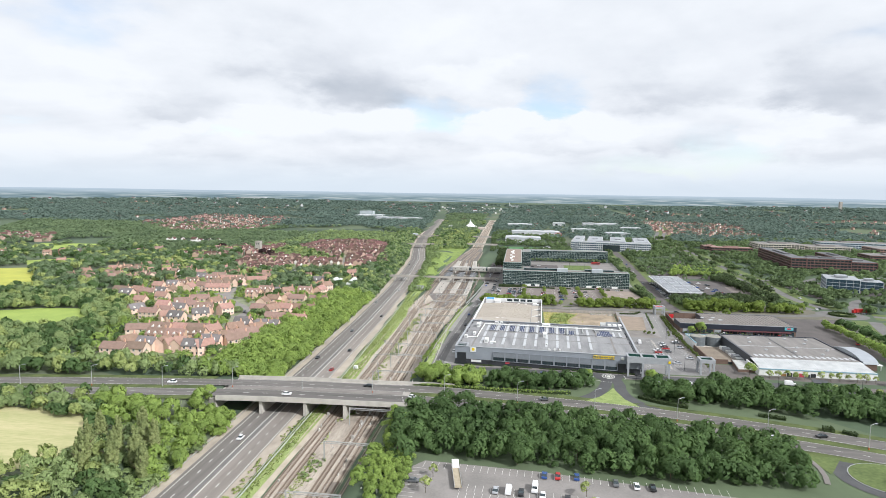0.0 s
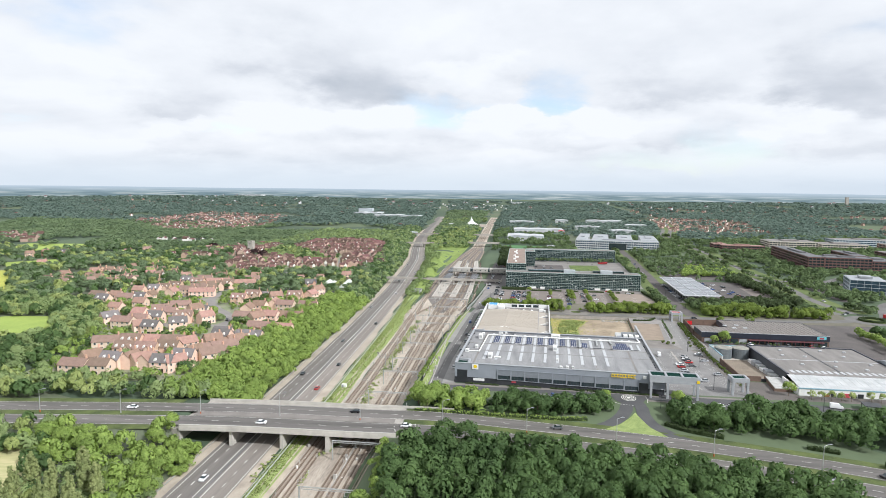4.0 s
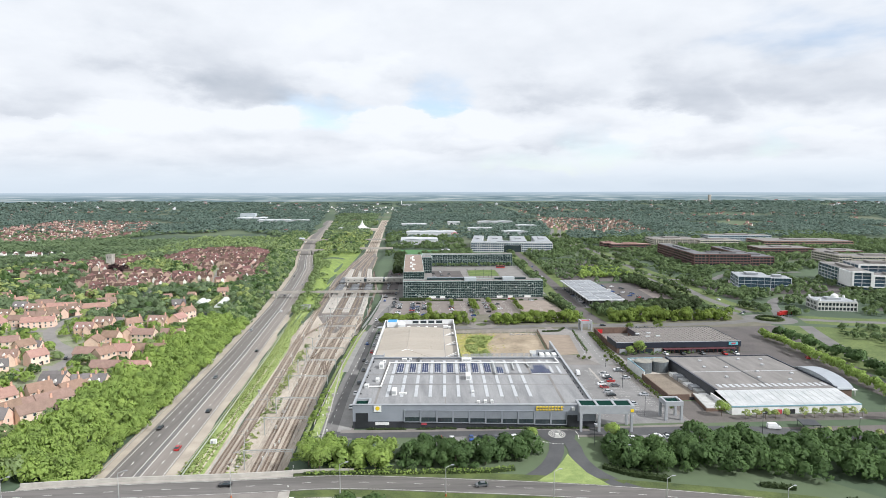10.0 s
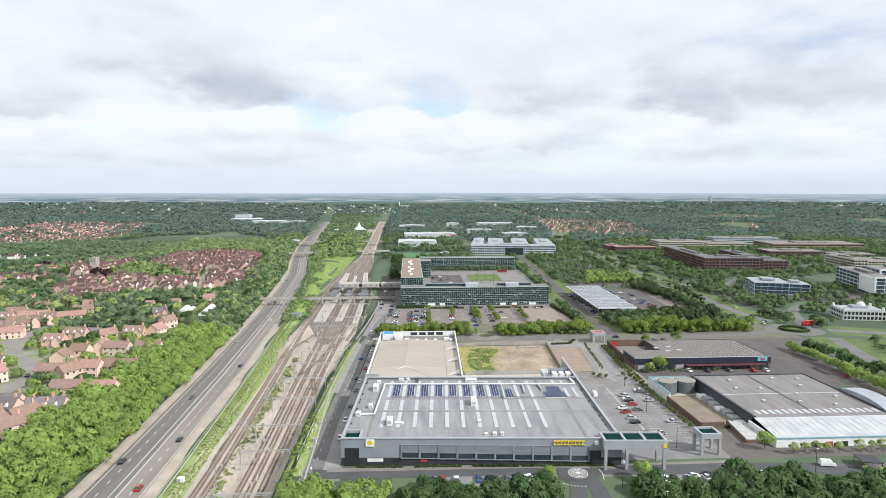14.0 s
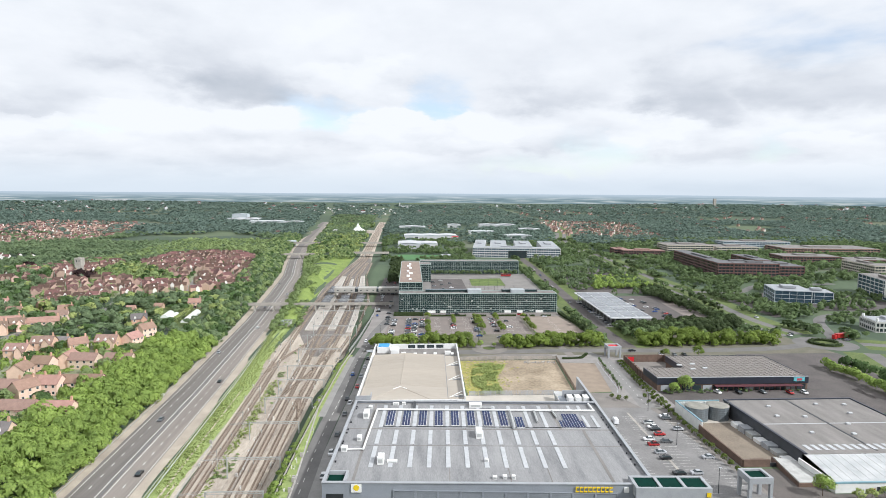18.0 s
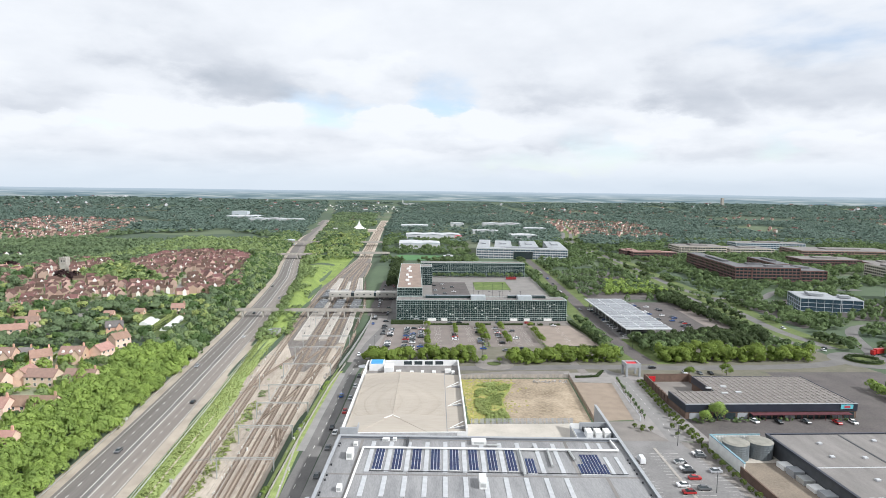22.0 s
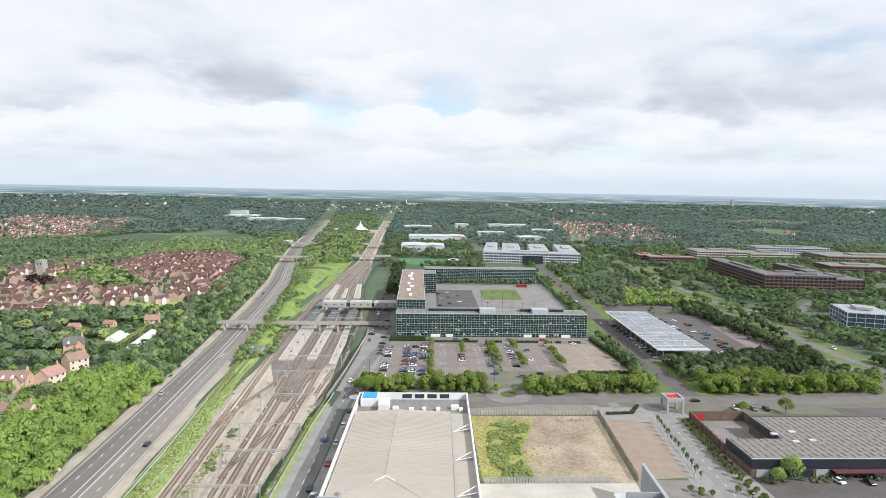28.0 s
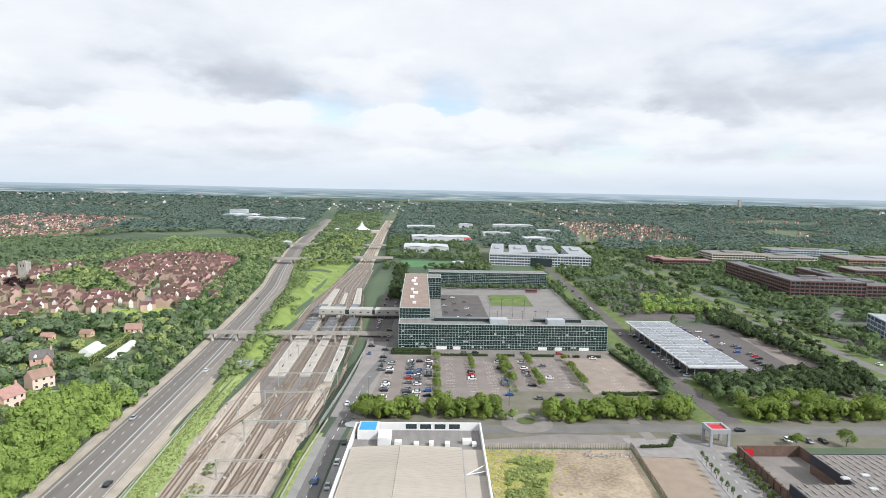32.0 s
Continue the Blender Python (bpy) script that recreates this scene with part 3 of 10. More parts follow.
tree_kind("shrub", 2.0, 1.5, LEAF_WOOD, blobs=8, cards=26, size=0.22, base=0.02)


def tree(key, x, y, label, scale=1.0, rnd=random, name="tree", group="", z=None):
    tm, cm = rnd.choice(TREES[key])
    s = scale * rnd.uniform(0.85, 1.15)
    e = thing(name, pose(x, y, lie1(x, y) if z is None else z, 0, 0, rnd.uniform(0, 360)) @ Matrix.Diagonal((s * rnd.uniform(0.9, 1.1), s * rnd.uniform(0.9, 1.1), s, 1)), label, "tree" if name == "tree" else "shrub", group)
    part("trunk", tm, BARK, e)
    part("crown", cm, None, e)
    return e


def inside(x, y, poly):
    c, j = False, len(poly) - 1
    for i in range(len(poly)):
        (xi, yi), (xj, yj) = poly[i], poly[j]
        if (yi > y) != (yj > y) and x < (xj - xi) * (y - yi) / (yj - yi) + xi:
            c = not c
        j = i
    return c


def scatter(poly, gap, seed, keep=None, rad=(2.6, 4.4), high=(6, 11)):
    """Jittered rows of crowns inside a polygon."""
    rr = random.Random(seed)
    xs, ys = [p[0] for p in poly], [p[1] for p in poly]
    out = []
    y = min(ys)
    while y < max(ys):
        x = min(xs) + rr.random() * gap
        while x < max(xs):
            px, py = x + rr.uniform(-0.4, 0.4) * gap, y + rr.uniform(-0.4, 0.4) * gap
            if inside(px, py, poly) and (keep is None or keep(px, py)):
                rd = rr.uniform(*rad)
                out.append((px, py, rd, rr.uniform(*high)))
            x += gap
        y += gap
    return out


# ---- roads ----
ys = np.arange(-300, 2001, 10.0)
A5 = list(zip(a5x(ys), ys))
RAIL = list(zip(railx(ys), ys))
DARKROAD = mat("worn_dark_asphalt", (0.19, 0.173, 0.158), (0.128, 0.118, 0.108), 0.85, 0.35, stretch=(1, 0.02, 1))
LINE = mat("road_line", (0.72, 0.71, 0.66), (0.55, 0.54, 0.50), 0.7, 0.8)
VERGE = mat("weedy_verge", (0.34, 0.40, 0.15), (0.15, 0.21, 0.065), 0.95, 0.3, bump=0.5, fine=0.55)


def structure(name, me, label, category, kind="structure"):
    return tagged(new(name, me), label, category, kind=kind)


structure("verge", ribbon_mesh("verge", A5, -16.4, 14.6, SHOULDER, 0.05, across=8), "pale gravel hard shoulder beside the carriageway", "verge")
structure("road", ribbon_mesh("road", A5, -11.4, -0.7, DARKROAD, 0.10), "northbound carriageway of worn grey asphalt", "road")
structure("road", ribbon_mesh("road", A5, 0.7, 10.0, mat("pale_worn_asphalt", (0.265, 0.237, 0.21), (0.175, 0.157, 0.14), 0.85, 0.35, stretch=(1, 0.02, 1)), 0.10), "southbound carriageway of worn grey asphalt", "road")
structure("central_reserve", ribbon_mesh("central_reserve", A5, -0.7, 0.7, ROADGREY, 0.13), "narrow pale concrete central reserve", "central reserve")
structure("grass_verge", ribbon_mesh("grass_verge", [p for p in A5 if 150 < p[1] < 620], 14.6, [20, 24, 26.5, 28.5], VERGE, 0.12, across=4), "weedy green verge between road and railway", "verge")
structure("grass_verge", ribbon_mesh("grass_verge", [p for p in A5 if 600 <= p[1] <= 1110], 13, [28, 33, 40, 57, 75, 90], mat("bank_grass", (0.25, 0.32, 0.085), (0.11, 0.165, 0.042), 0.95, 0.07, bump=0.4, fine=0.5), 0.10, across=14), "rough grass bank between road and railway", "verge")


def dashes(name, line, offset, on, off, width, lift, label, z=None, lo=None, hi=None):
    P = np.array(line, float)
    s = np.concatenate([[0], np.cumsum(np.hypot(*np.diff(P, axis=0).T))])
    V, F = [], []
    t = 0.0
    while t + on < s[-1]:
        pts = []
        for q in (t, t + on):
            x, y = np.interp(q, s, P[:, 0]), np.interp(q, s, P[:, 1])
            k = min(np.searchsorted(s, q, side="right"), len(s) - 1)
            d = (P[k] - P[k - 1]) / max(s[k] - s[k - 1], 1e-6)
            pts.append((x, y, d))
        if (lo is None or pts[0][1] > lo) and (hi is None or pts[1][1] < hi):
            b = len(V)
            for (x, y, d), sg in ((pts[0], -1), (pts[0], 1), (pts[1], 1), (pts[1], -1)):
                px, py = x + d[1] * (offset + sg * width / 2), y - d[0] * (offset + sg * width / 2)
                V.append((px, py, (lie1(px, py) if z is None else z(px, py)) + lift))
            F.append((b, b + 1, b + 2, b + 3))
        t += on + off
    return tagged(new(name, mesh_of(name, V, F, LINE)), label, "road marking", kind="stuff")


A5N = [p for p in A5 if 100 < p[1] < 1100]
for off, on, gap, w in ((-6.1, 2.6, 6.4, 0.32), (5.2, 2.6, 6.4, 0.32), (-1.3, 9, 0.02, 0.3), (1.3, 9, 0.02, 0.3), (-9.8, 1.3, 0.7, 0.36), (9.3, 1.3, 0.7, 0.36)):
    dashes("lane_marking", A5N, off, on, gap, w, 0.13, "white painted lane lines on the carriageway")

PORT = curve_pts([(-420, 215), (-300, 245), (-225, 259), (-130, 271), (-60, 274), (-28, 276), (11, 272), (52, 266), (98, 256), (149, 240), (250, 200), (400, 130)])


def port_z(x, y):
    return 1.2 + 0.6 * math.exp(-((x + 80) / 60) ** 2)


def side(line, a, b):
    return [p for p in line if a <= p[0] <= b]


EARTH = mat("embankment_grass", (0.125, 0.155, 0.05), (0.05, 0.07, 0.026), 0.95, 0.15, bump=0.4)
for a, b in ((-420, -131), (-45, 400)):
    structure("grass_verge", ribbon_mesh("grass_verge", side(PORT, a, b), -17, 17, EARTH, 0.0, z=port_z, across=5), "mown grass verge beside the dual carriageway", "verge")
PORTROAD = mat("bridge_asphalt", (0.17, 0.158, 0.147), (0.095, 0.089, 0.083), 0.85, 0.3, stretch=(0.05, 1, 1))
structure("road", ribbon_mesh("road", PORT, -12.4, -2.4, PORTROAD, 0.06, z=port_z), "dark asphalt carriageway over the bridge", "road")
structure("road", ribbon_mesh("road", PORT, 2.4, 12.4, PORTROAD, 0.06, z=port_z), "dark asphalt carriageway over the bridge", "road")
structure("central_reserve", ribbon_mesh("central_reserve", side(PORT, -131, -45), -2.4, 2.4, PAVING, 0.14, z=port_z), "paved central reserve on the bridge", "central reserve")
for off in (-7.4, 7.4):
    dashes("lane_marking", PORT, off, 3.0, 6.0, 0.18, 0.10, "white painted lane dashes", z=port_z)
for off in (-11.9, -2.9, 2.9, 11.9):
    dashes("edge_line", PORT, off, 8.0, 0.05, 0.15, 0.10, "white painted edge line", z=port_z)

# ---- bridge over the road and the railway ----
bridge = thing("road_bridge", (-88, 273, 1.0), "concrete road bridge on three wall piers with pale parapets", "bridge")
bl = side(PORT, -137, -40)


def along(line, lo, hi, z0, z1, zf):
    """A solid strip along a line: a beam with its underside z0 and its top z1 over zf."""
    P = np.array(line, float)
    d = np.gradient(P, axis=0)
    d /= np.hypot(d[:, 0], d[:, 1])[:, None]
    nr = np.stack([d[:, 1], -d[:, 0]], 1)
    bm = bmesh.new()
    rows = []
    for p, n in zip(P, nr):
        base = zf(*p)
        rows.append([bm.verts.new((*(p + n * o), base + z)) for o, z in ((lo, z0), (hi, z0), (hi, z1), (lo, z1))])
    for a, b in zip(rows, rows[1:]):
        for k in range(4):
            bm.faces.new((a[k], a[(k + 1) % 4], b[(k + 1) % 4], b[k]))
    bm.faces.new(rows[0])
    bm.faces.new(rows[-1][::-1])
    return bm


def under(parent, ob):
    ob.parent = parent
    ob.matrix_parent_inverse = parent.matrix_basis.inverted()
    return ob


under(bridge, part("deck", along(bl, -14.2, 14.2, -1.1, 0.0, port_z), CONCRETE))
under(bridge, part("edge_beam", along(bl, 14.2, 14.9, -1.25, 0.35, port_z), mat("pale_concrete", (0.50, 0.475, 0.43), (0.36, 0.34, 0.305), 0.8, 0.3)))
under(bridge, part("edge_beam", along(bl, -14.9, -14.2, -1.25, 0.35, port_z), MATS["pale_concrete"]))
under(bridge, part("parapet", along(side(PORT, -140, -20), -14.7, -14.2, 0.35, 1.35, port_z), MATS["pale_concrete"], label="weathered concrete parapet"))
under(bridge, part("parapet", along(bl, 14.4, 14.75, 0.35, 1.1, port_z), MATS["pale_concrete"]))
for px in (-108.5, -87.5, -69.0):
    under(bridge, part("pier", boxes((px - 0.8, px + 0.8, 259.0, 287.5, -6.2, 0.45), bevel=0.1), MATS["pale_concrete"]))
under(bridge, part("abutment", boxes((-133, -129, 257, 289, -6.2, 0.45)), CONCRETE))
under(bridge, part("abutment", boxes((-48, -45, 258, 290, -6.2, 0.45)), CONCRETE))

# ---- railway ----
STEEL = mat("rail_steel", (0.36, 0.285, 0.215), (0.22, 0.165, 0.12), 0.45, 0.4, metal=0.3)
SLEEPER = mat("sleeper", (0.33, 0.28, 0.23), (0.21, 0.175, 0.145), 0.9, 0.6)
RUST = mat("rust_stained_ballast", (0.15, 0.112, 0.085), (0.085, 0.063, 0.048), 0.95, 0.4, stretch=(1, 0.05, 1))
TRACKBED = mat("track_bed", (0.40, 0.335, 0.27), (0.21, 0.17, 0.135), 0.95, 0.4, bump=0.4, stretch=(1, 0.05, 1))
COPING_ = mat("pale_trough", (0.42, 0.40, 0.37), (0.30, 0.285, 0.26), 0.8, 0.4)
GALV = mat("galvanised_steel", (0.55, 0.56, 0.55), (0.42, 0.43, 0.42), 0.45, 0.8, metal=0.5)
EAST = [min(w, float(np.interp(y, EDGE_Y, EDGE_X)) - 5.8 - x) if y < 620 else w for (x, y), w in zip(RAIL, np.interp(np.linspace(0, 1, len(RAIL)), np.linspace(0, 1, 24), [19] * 12 + [18, 14] + [10] * 10))]
structure("ballast_bed", ribbon_mesh("ballast_bed", RAIL, [-29] * 9 + [-26, -25, -23, -19, -14] + [-11] * 10, EAST, BALLAST, 0.05, across=9), "grey-brown railway ballast and cess", "ballast")
structure("haul_track", ribbon_mesh("haul_track", [p for p in RAIL if 120 < p[1] < 500], [-32, -32, -31, -28], [-26, -26.5, -26.5, -26], mat("sandy_track", (0.52, 0.45, 0.36), (0.33, 0.28, 0.225), 0.95, 0.1), 0.10), "pale sandy strip beside the tracks", "track")
structure("ballast_bed", ribbon_mesh("ballast_bed", [p for p in RAIL if 525 < p[1] < 1100], [-3, -21, -23.5, -23, -22.5, -21, -18, -12, -10], [2, 15, 18, 18, 18, 18, 17, 13, 9], mat("sooty_ballast", (0.24, 0.216, 0.196), (0.115, 0.103, 0.094), 0.95, 0.14, fine=0.5, stretch=(1, 0.1, 1)), 0.09, across=9), "dark sooty ballast through the station", "ballast")
TY = [-300, 150, 200, 350, 456, 590, 700, 900, 1100, 1300, 1700, 2000]
TX = [(-60, -73.5, -75, -77.5, -81, -86, -88.5, -87, -76, -81, -86.5, -88.5), (-56.4, -70, -71.4, -73.9, -77.4, -82.4, -84.9, -83.4, -72.4, -77.4, -83, -85),
      (-46, -60, -60.8, -62.5, -65, -67, -68.2, -76, -68.8, -73.8, -79.4, -81.4), (-42.4, -56.4, -57.2, -58.9, -61.2, -63.7, -65.0, -72.4, -65.2, -70.2, -75.8, -77.8),
      (-39, -52.6, -53.4, -55.0, -56.5, -54.7, -55.4, -66.5, -61.6, -66, -70, -72), (-35.4, -49, -49.8, -51.4, -52.7, -51.0, -51.8, -62.5, -60, -64, -68, -70),
      (-34, -47, -47.6, -49.2, -48.6, -39.4, -38.4, -54, -57, -60, -64, -66),
      (-30, -43, -43.8, -50, -52, -43.5, -41, -41, -41, -41, -41, -41)]
for k, xs_ in enumerate(TX):
    y0 = 380 if k == 6 else 540 if k == 7 else -100
    yy = np.arange(y0, 590 if k == 7 else 1990 if k < 4 else 1040, 5.0)
    line = list(zip(np.interp(yy, TY, xs_), yy))
    tr = thing("railway_track", (0, 0, 0), "rusty steel railway track on dark sleepers", "railway track", "parallel railway tracks")
    part("track_bed", ribbon_mesh("track_bed", line, -1.2, 1.2, TRACKBED, 0.13), None, tr)
    near = [p for p in line if p[1] < 800]
    for o in (-0.75, 0.75):
        part("rust_strip", ribbon_mesh("rust_strip", line, o - 0.34, o + 0.34, RUST, 0.185), None, tr)
        part("rail", along(line, o - 0.085, o + 0.085, 0.18, 0.38, lie1), STEEL, tr)
    P = np.array(near)
    t_ = np.arange(max(150, y0), min(760, yy[-1]), 1.3)
    cx = np.interp(t_, P[:, 1], P[:, 0])
    V = np.stack([np.column_stack([cx + sx * 1.15, t_ + sy * 0.14, lie(cx, t_) + 0.17]) for sx, sy in ((-1, -1), (1, -1), (1, 1), (-1, 1))], 1).reshape(-1, 3)
    tagged(part("sleeper_bed", fast_mesh("sleeper_bed", V, np.arange(len(V)).reshape(-1, 4), SLEEPER), None, tr), kind="stuff")


# crossovers between the lines before the station
for xa, ya, xb, yb in ((-65.4, 452, -57.0, 505), (-57.4, 500, -49.6, 552), (-62.4, 540, -55.4, 590), (-50.6, 415, -56.4, 460), (-82.0, 498, -67.5, 590)):
    yy = np.linspace(ya, yb, 14)
    q = smooth01((yy - ya) / (yb - ya))
    line = list(zip(xa + (xb - xa) * q, yy))
    tr = thing("railway_crossover", (0, 0, 0), "rusty steel crossover between parallel railway tracks", "railway track", "railway crossovers")
    part("track_bed", ribbon_mesh("track_bed", line, -1.2, 1.2, TRACKBED, 0.14), None, tr)
    for o in (-0.75, 0.75):
        part("rust_strip", ribbon_mesh("rust_strip", line, o - 0.34, o + 0.34, RUST, 0.188), None, tr)
        part("rail", along(line, o - 0.085, o + 0.085, 0.19, 0.39, lie1), STEEL, tr)
# lineside clutter: cable trough, marker blocks, ballast heaps
LC = random.Random(41)
for off, ya, yb in ((-7.8, 160, 590), (15.5, 200, 590), (-25.5, 200, 560)):
    line = [p for p in RAIL if ya < p[1] < yb]
    structure("cable_trough", ribbon_mesh("cable_trough", line, off - 0.3, off + 0.3, COPING_, 0.16), "pale concrete cable trough beside the tracks", "cable trough")
bits = bmesh.new()
for k in range(420):
    y = LC.uniform(170, 600)
    x = float(railx(y)) + LC.choice((-24.5, -19.5, -8.3, -5.2, 1.6, 8.0, 13.5, 16)) + LC.uniform(-0.9, 0.9)
    z = lie1(x, y)
    w_, h_ = LC.uniform(0.15, 0.5), LC.choice((0.25, 0.4, 0.9, 1.3))
    box(bits, x - w_ / 2, x + w_ / 2, y - w_ / 2, y + w_ / 2, z, z + h_)
tagged(part("lineside_markers", bits, mat("white_marker", (0.66, 0.65, 0.61), (0.45, 0.44, 0.41), 0.7, 0.9, spread=0.3, island=True)), "small pale marker blocks and boxes beside the tracks", "markers", kind="stuff")
for k in range(22):
    y = LC.uniform(190, 590)
    x = float(railx(y)) + LC.choice((-25.8, -8.6, 15.0))
    e = thing("relay_box", (x, y, lie1(x, y) + 0.05), "grey steel lineside equipment box", "cabinet", "lineside equipment boxes")
    part("case", boxes((-0.5, 0.5, -0.35, 0.35, 0.1, 1.5), bevel=0.04), COPING_, e)
    part("base", boxes((-0.6, 0.6, -0.45, 0.45, -0.1, 0.1)), CONCRETE, e)


def gantry(y, x0, x1, h=7.6, arm=0.0):
    z = -6.0
    g = thing("overhead_line_gantry", (x0, y, z), "grey steel overhead line portal across the tracks", "gantry", "overhead line gantries")
    w = x1 - x0
    for lx in (0, w):
        part("leg", boxes((lx - 0.2, lx + 0.2, -0.2, 0.2, 0, h)), GALV, g)
    bm = boxes((-0.3, w + 0.3, -0.3, -0.18, h, h + 0.14), (-0.3, w + 0.3, 0.18, 0.3, h, h + 0.14), (-0.3, w + 0.3, -0.06, 0.06, h - 0.75, h - 0.6))
    n = max(4, int(w / 1.6))
    for i in range(n):
        a = w * i / n
        tube(bm, (a, 0.2, h), (a + w / n / 2, 0, h - 0.68), 0.06, n=4)
        tube(bm, (a + w / n / 2, 0, h - 0.68), (a + w / n, -0.2, h), 0.06, n=4)
    part("beam", bm, GALV, g)
    for i in range(3):
        a = w * (i + 0.5) / 3
        part("insulator_arm", tube(tube(bmesh.new(), (a, 0, h - 0.7), (a, 0, h - 2.2), 0.06, n=5), (a, 0, h - 2.0), (a + 1.2, 0, h - 2.3), 0.05, n=5), GALV, g)
    if arm:
        bm = tube(bmesh.new(), (0, 0, h - 0.4), (-arm, 0, h - 0.8), 0.09, n=5)
        tube(bm, (0, 0, h + 0.6), (-arm, 0, h - 0.8), 0.05, n=5)
        part("cantilever_arm", bm, GALV, g)


for gy, off0, off1, arm in ((178, -4.2, 3, 3), (217, -4, 3.4, 0), (253, -4, 3.2, 0), (310, -4, 3.4, 4), (343, -4, 3.6, 9), (368, -4, 4, 9), (402, -4, 5, 8), (432, -4, 6, 0), (459, -3, 8, 0), (484, -3, 9, 7), (520, -3, 9, 0), (556, -3, 10, 6), (585, -3, 12, 0), (640, -3, 14, 0), (690, -3, 15, 0)):
    gantry(gy, float(np.interp(gy, TY, TX[2])) + off0 + 0.5, float(np.interp(gy, TY, TX[5])) + off1, arm=arm)
for my in (330, 375, 415, 450, 500, 545):
    mx = float(np.interp(my, TY, TX[1])) + 2.6
    g = thing("signal_mast", (mx, my, -5.95), "slim grey steel mast beside the slow lines", "mast", "trackside masts")
    part("pole", tube(bmesh.new(), (0, 0, 0), (0, 0, 7.8), 0.16, 0.11), GALV, g)
    part("arm", tube(tube(bmesh.new(), (0, 0, 7.2), (-3.6, 0, 6.4), 0.07, n=5), (0, 0, 5.6), (-3.6, 0, 6.0), 0.06, n=5), GALV, g)
wires = bmesh.new()
for k in range(2, 6):
    yy = np.arange(150, 900, 40.0)
    xx = np.interp(yy, TY, TX[k])
    for a in range(len(yy) - 1):
        tube(wires, (xx[a], yy[a], -0.7), (xx[a + 1], yy[a + 1], -0.7), 0.03, n=3)
tagged(part("overhead_wires", wires, DARK), "thin dark overhead contact wires", "wires", kind="stuff")

# ---- vehicles ----
RUBBER = mat("tyre", (0.02, 0.02, 0.02), (0.015, 0.015, 0.015), 0.9, 2)
PAINTS = {}
for nm, c in (("white", (0.80, 0.80, 0.80)), ("black", (0.015, 0.016, 0.018)), ("silver", (0.42, 0.43, 0.45)), ("grey", (0.12, 0.125, 0.13)), ("red", (0.40, 0.02, 0.02)), ("blue", (0.03, 0.08, 0.26)), ("green", (0.03, 0.12, 0.09))):
    PAINTS[nm] = mat("paint_" + nm, c, tuple(v * 0.92 for v in c), 0.3, 1.0, spec=0.6)


def profile_mesh(name, pts, w, material, top=None):
    """A side outline (y, z) drawn out to the width w; top narrows what lies above that height."""
    bm = bmesh.new()
    a = [bm.verts.new((-w / 2 * (0.82 if top and z > top else 1), y, z)) for y, z in pts]
    b = [bm.verts.new((w / 2 * (0.82 if top and z > top else 1), y, z)) for y, z in pts]
    bm.faces.new(a)
    bm.faces.new(b[::-1])
    for k in range(len(pts)):
        bm.faces.new((a[k], b[k], b[(k + 1) % len(pts)], a[(k + 1) % len(pts)]))
    return bm_mesh(name, bm, material)


BODY = [(-2.1, 0.3), (-2.15, 0.75), (-2.0, 0.92), (-1.2, 0.98), (0.9, 1.0), (1.95, 0.95), (2.1, 0.8), (2.1, 0.3)]
CABIN = [(-1.25, 0.95), (-0.45, 1.45), (1.1, 1.47), (1.85, 0.97)]
VBODY = [(-2.5, 0.35), (-2.55, 1.0), (-1.7, 1.3), (2.5, 1.3), (2.5, 0.35)]
VCAB = [(-1.75, 1.28), (-1.0, 2.25), (2.4, 2.3), (2.5, 1.28)]
CARS = {}
for nm, p in PAINTS.items():
    CARS[nm] = (profile_mesh("body", BODY, 1.78, p), profile_mesh("cabin", CABIN, 1.7, GLASS, 1.2), bm_mesh("roof", boxes((-0.66, 0.66, -0.4, 1.05, 1.46, 1.51)), p))
CARS["van"] = (profile_mesh("body", VBODY, 1.95, PAINTS["white"]), profile_mesh("cabin", VCAB, 1.9, PAINTS["white"], 1.9), bm_mesh("windscreen", boxes((-0.75, 0.75, -1.72, -1.2, 1.4, 2.0)), GLASS))
WHEEL = bm_mesh("wheel", tube(bmesh.new(), (-0.11, 0, 0), (0.11, 0, 0), 0.32, n=10), RUBBER)


def car(x, y, turn, colour, where, z=None, group=""):
    e = thing("van" if colour == "van" else "car", pose(x, y, (lie1(x, y) + 0.1) if z is None else z, 0, 0, turn), ("white delivery van " if colour == "van" else colour + " hatchback car ") + where, "van" if colour == "van" else "car", group)
    for m_, n_ in zip(CARS[colour], ("body", "cabin", "windscreen" if colour == "van" else "roof")):
        part(n_, m_, None, e)
    for wx in (-0.78, 0.78):
        for wy in (-1.35, 1.3):
            w = part("wheel", WHEEL, None, e)
            w.location = (wx, wy, 0.32)
    return e


CR = random.Random(5)
MIXED = ["white", "black", "silver", "grey", "red", "blue", "grey", "black", "silver", "white", "black", "grey", "white", "silver"]

# ---- supermarket ----
CHAR = mat("charcoal_plinth", (0.05, 0.052, 0.058), (0.035, 0.037, 0.042), 0.6, 0.4)
SHUTTER = mat("ribbed_shutter", (0.225, 0.245, 0.265), (0.185, 0.20, 0.22), 0.5, 0.3)
COPING = mat("pale_coping", (0.36, 0.375, 0.39), (0.29, 0.30, 0.315), 0.5, 0.3)
SKYLIGHT = mat("skylight_sheet", (0.50, 0.51, 0.52), (0.38, 0.39, 0.40), 0.5, 0.5)
SOLAR = mat("solar_cell", (0.016, 0.03, 0.095), (0.011, 0.02, 0.065), 0.35, 0.6, spec=0.3, spread=0.2)
YELLOW = mat("yellow_sign", (0.75, 0.55, 0.02), (0.68, 0.48, 0.02), 0.5, 1)
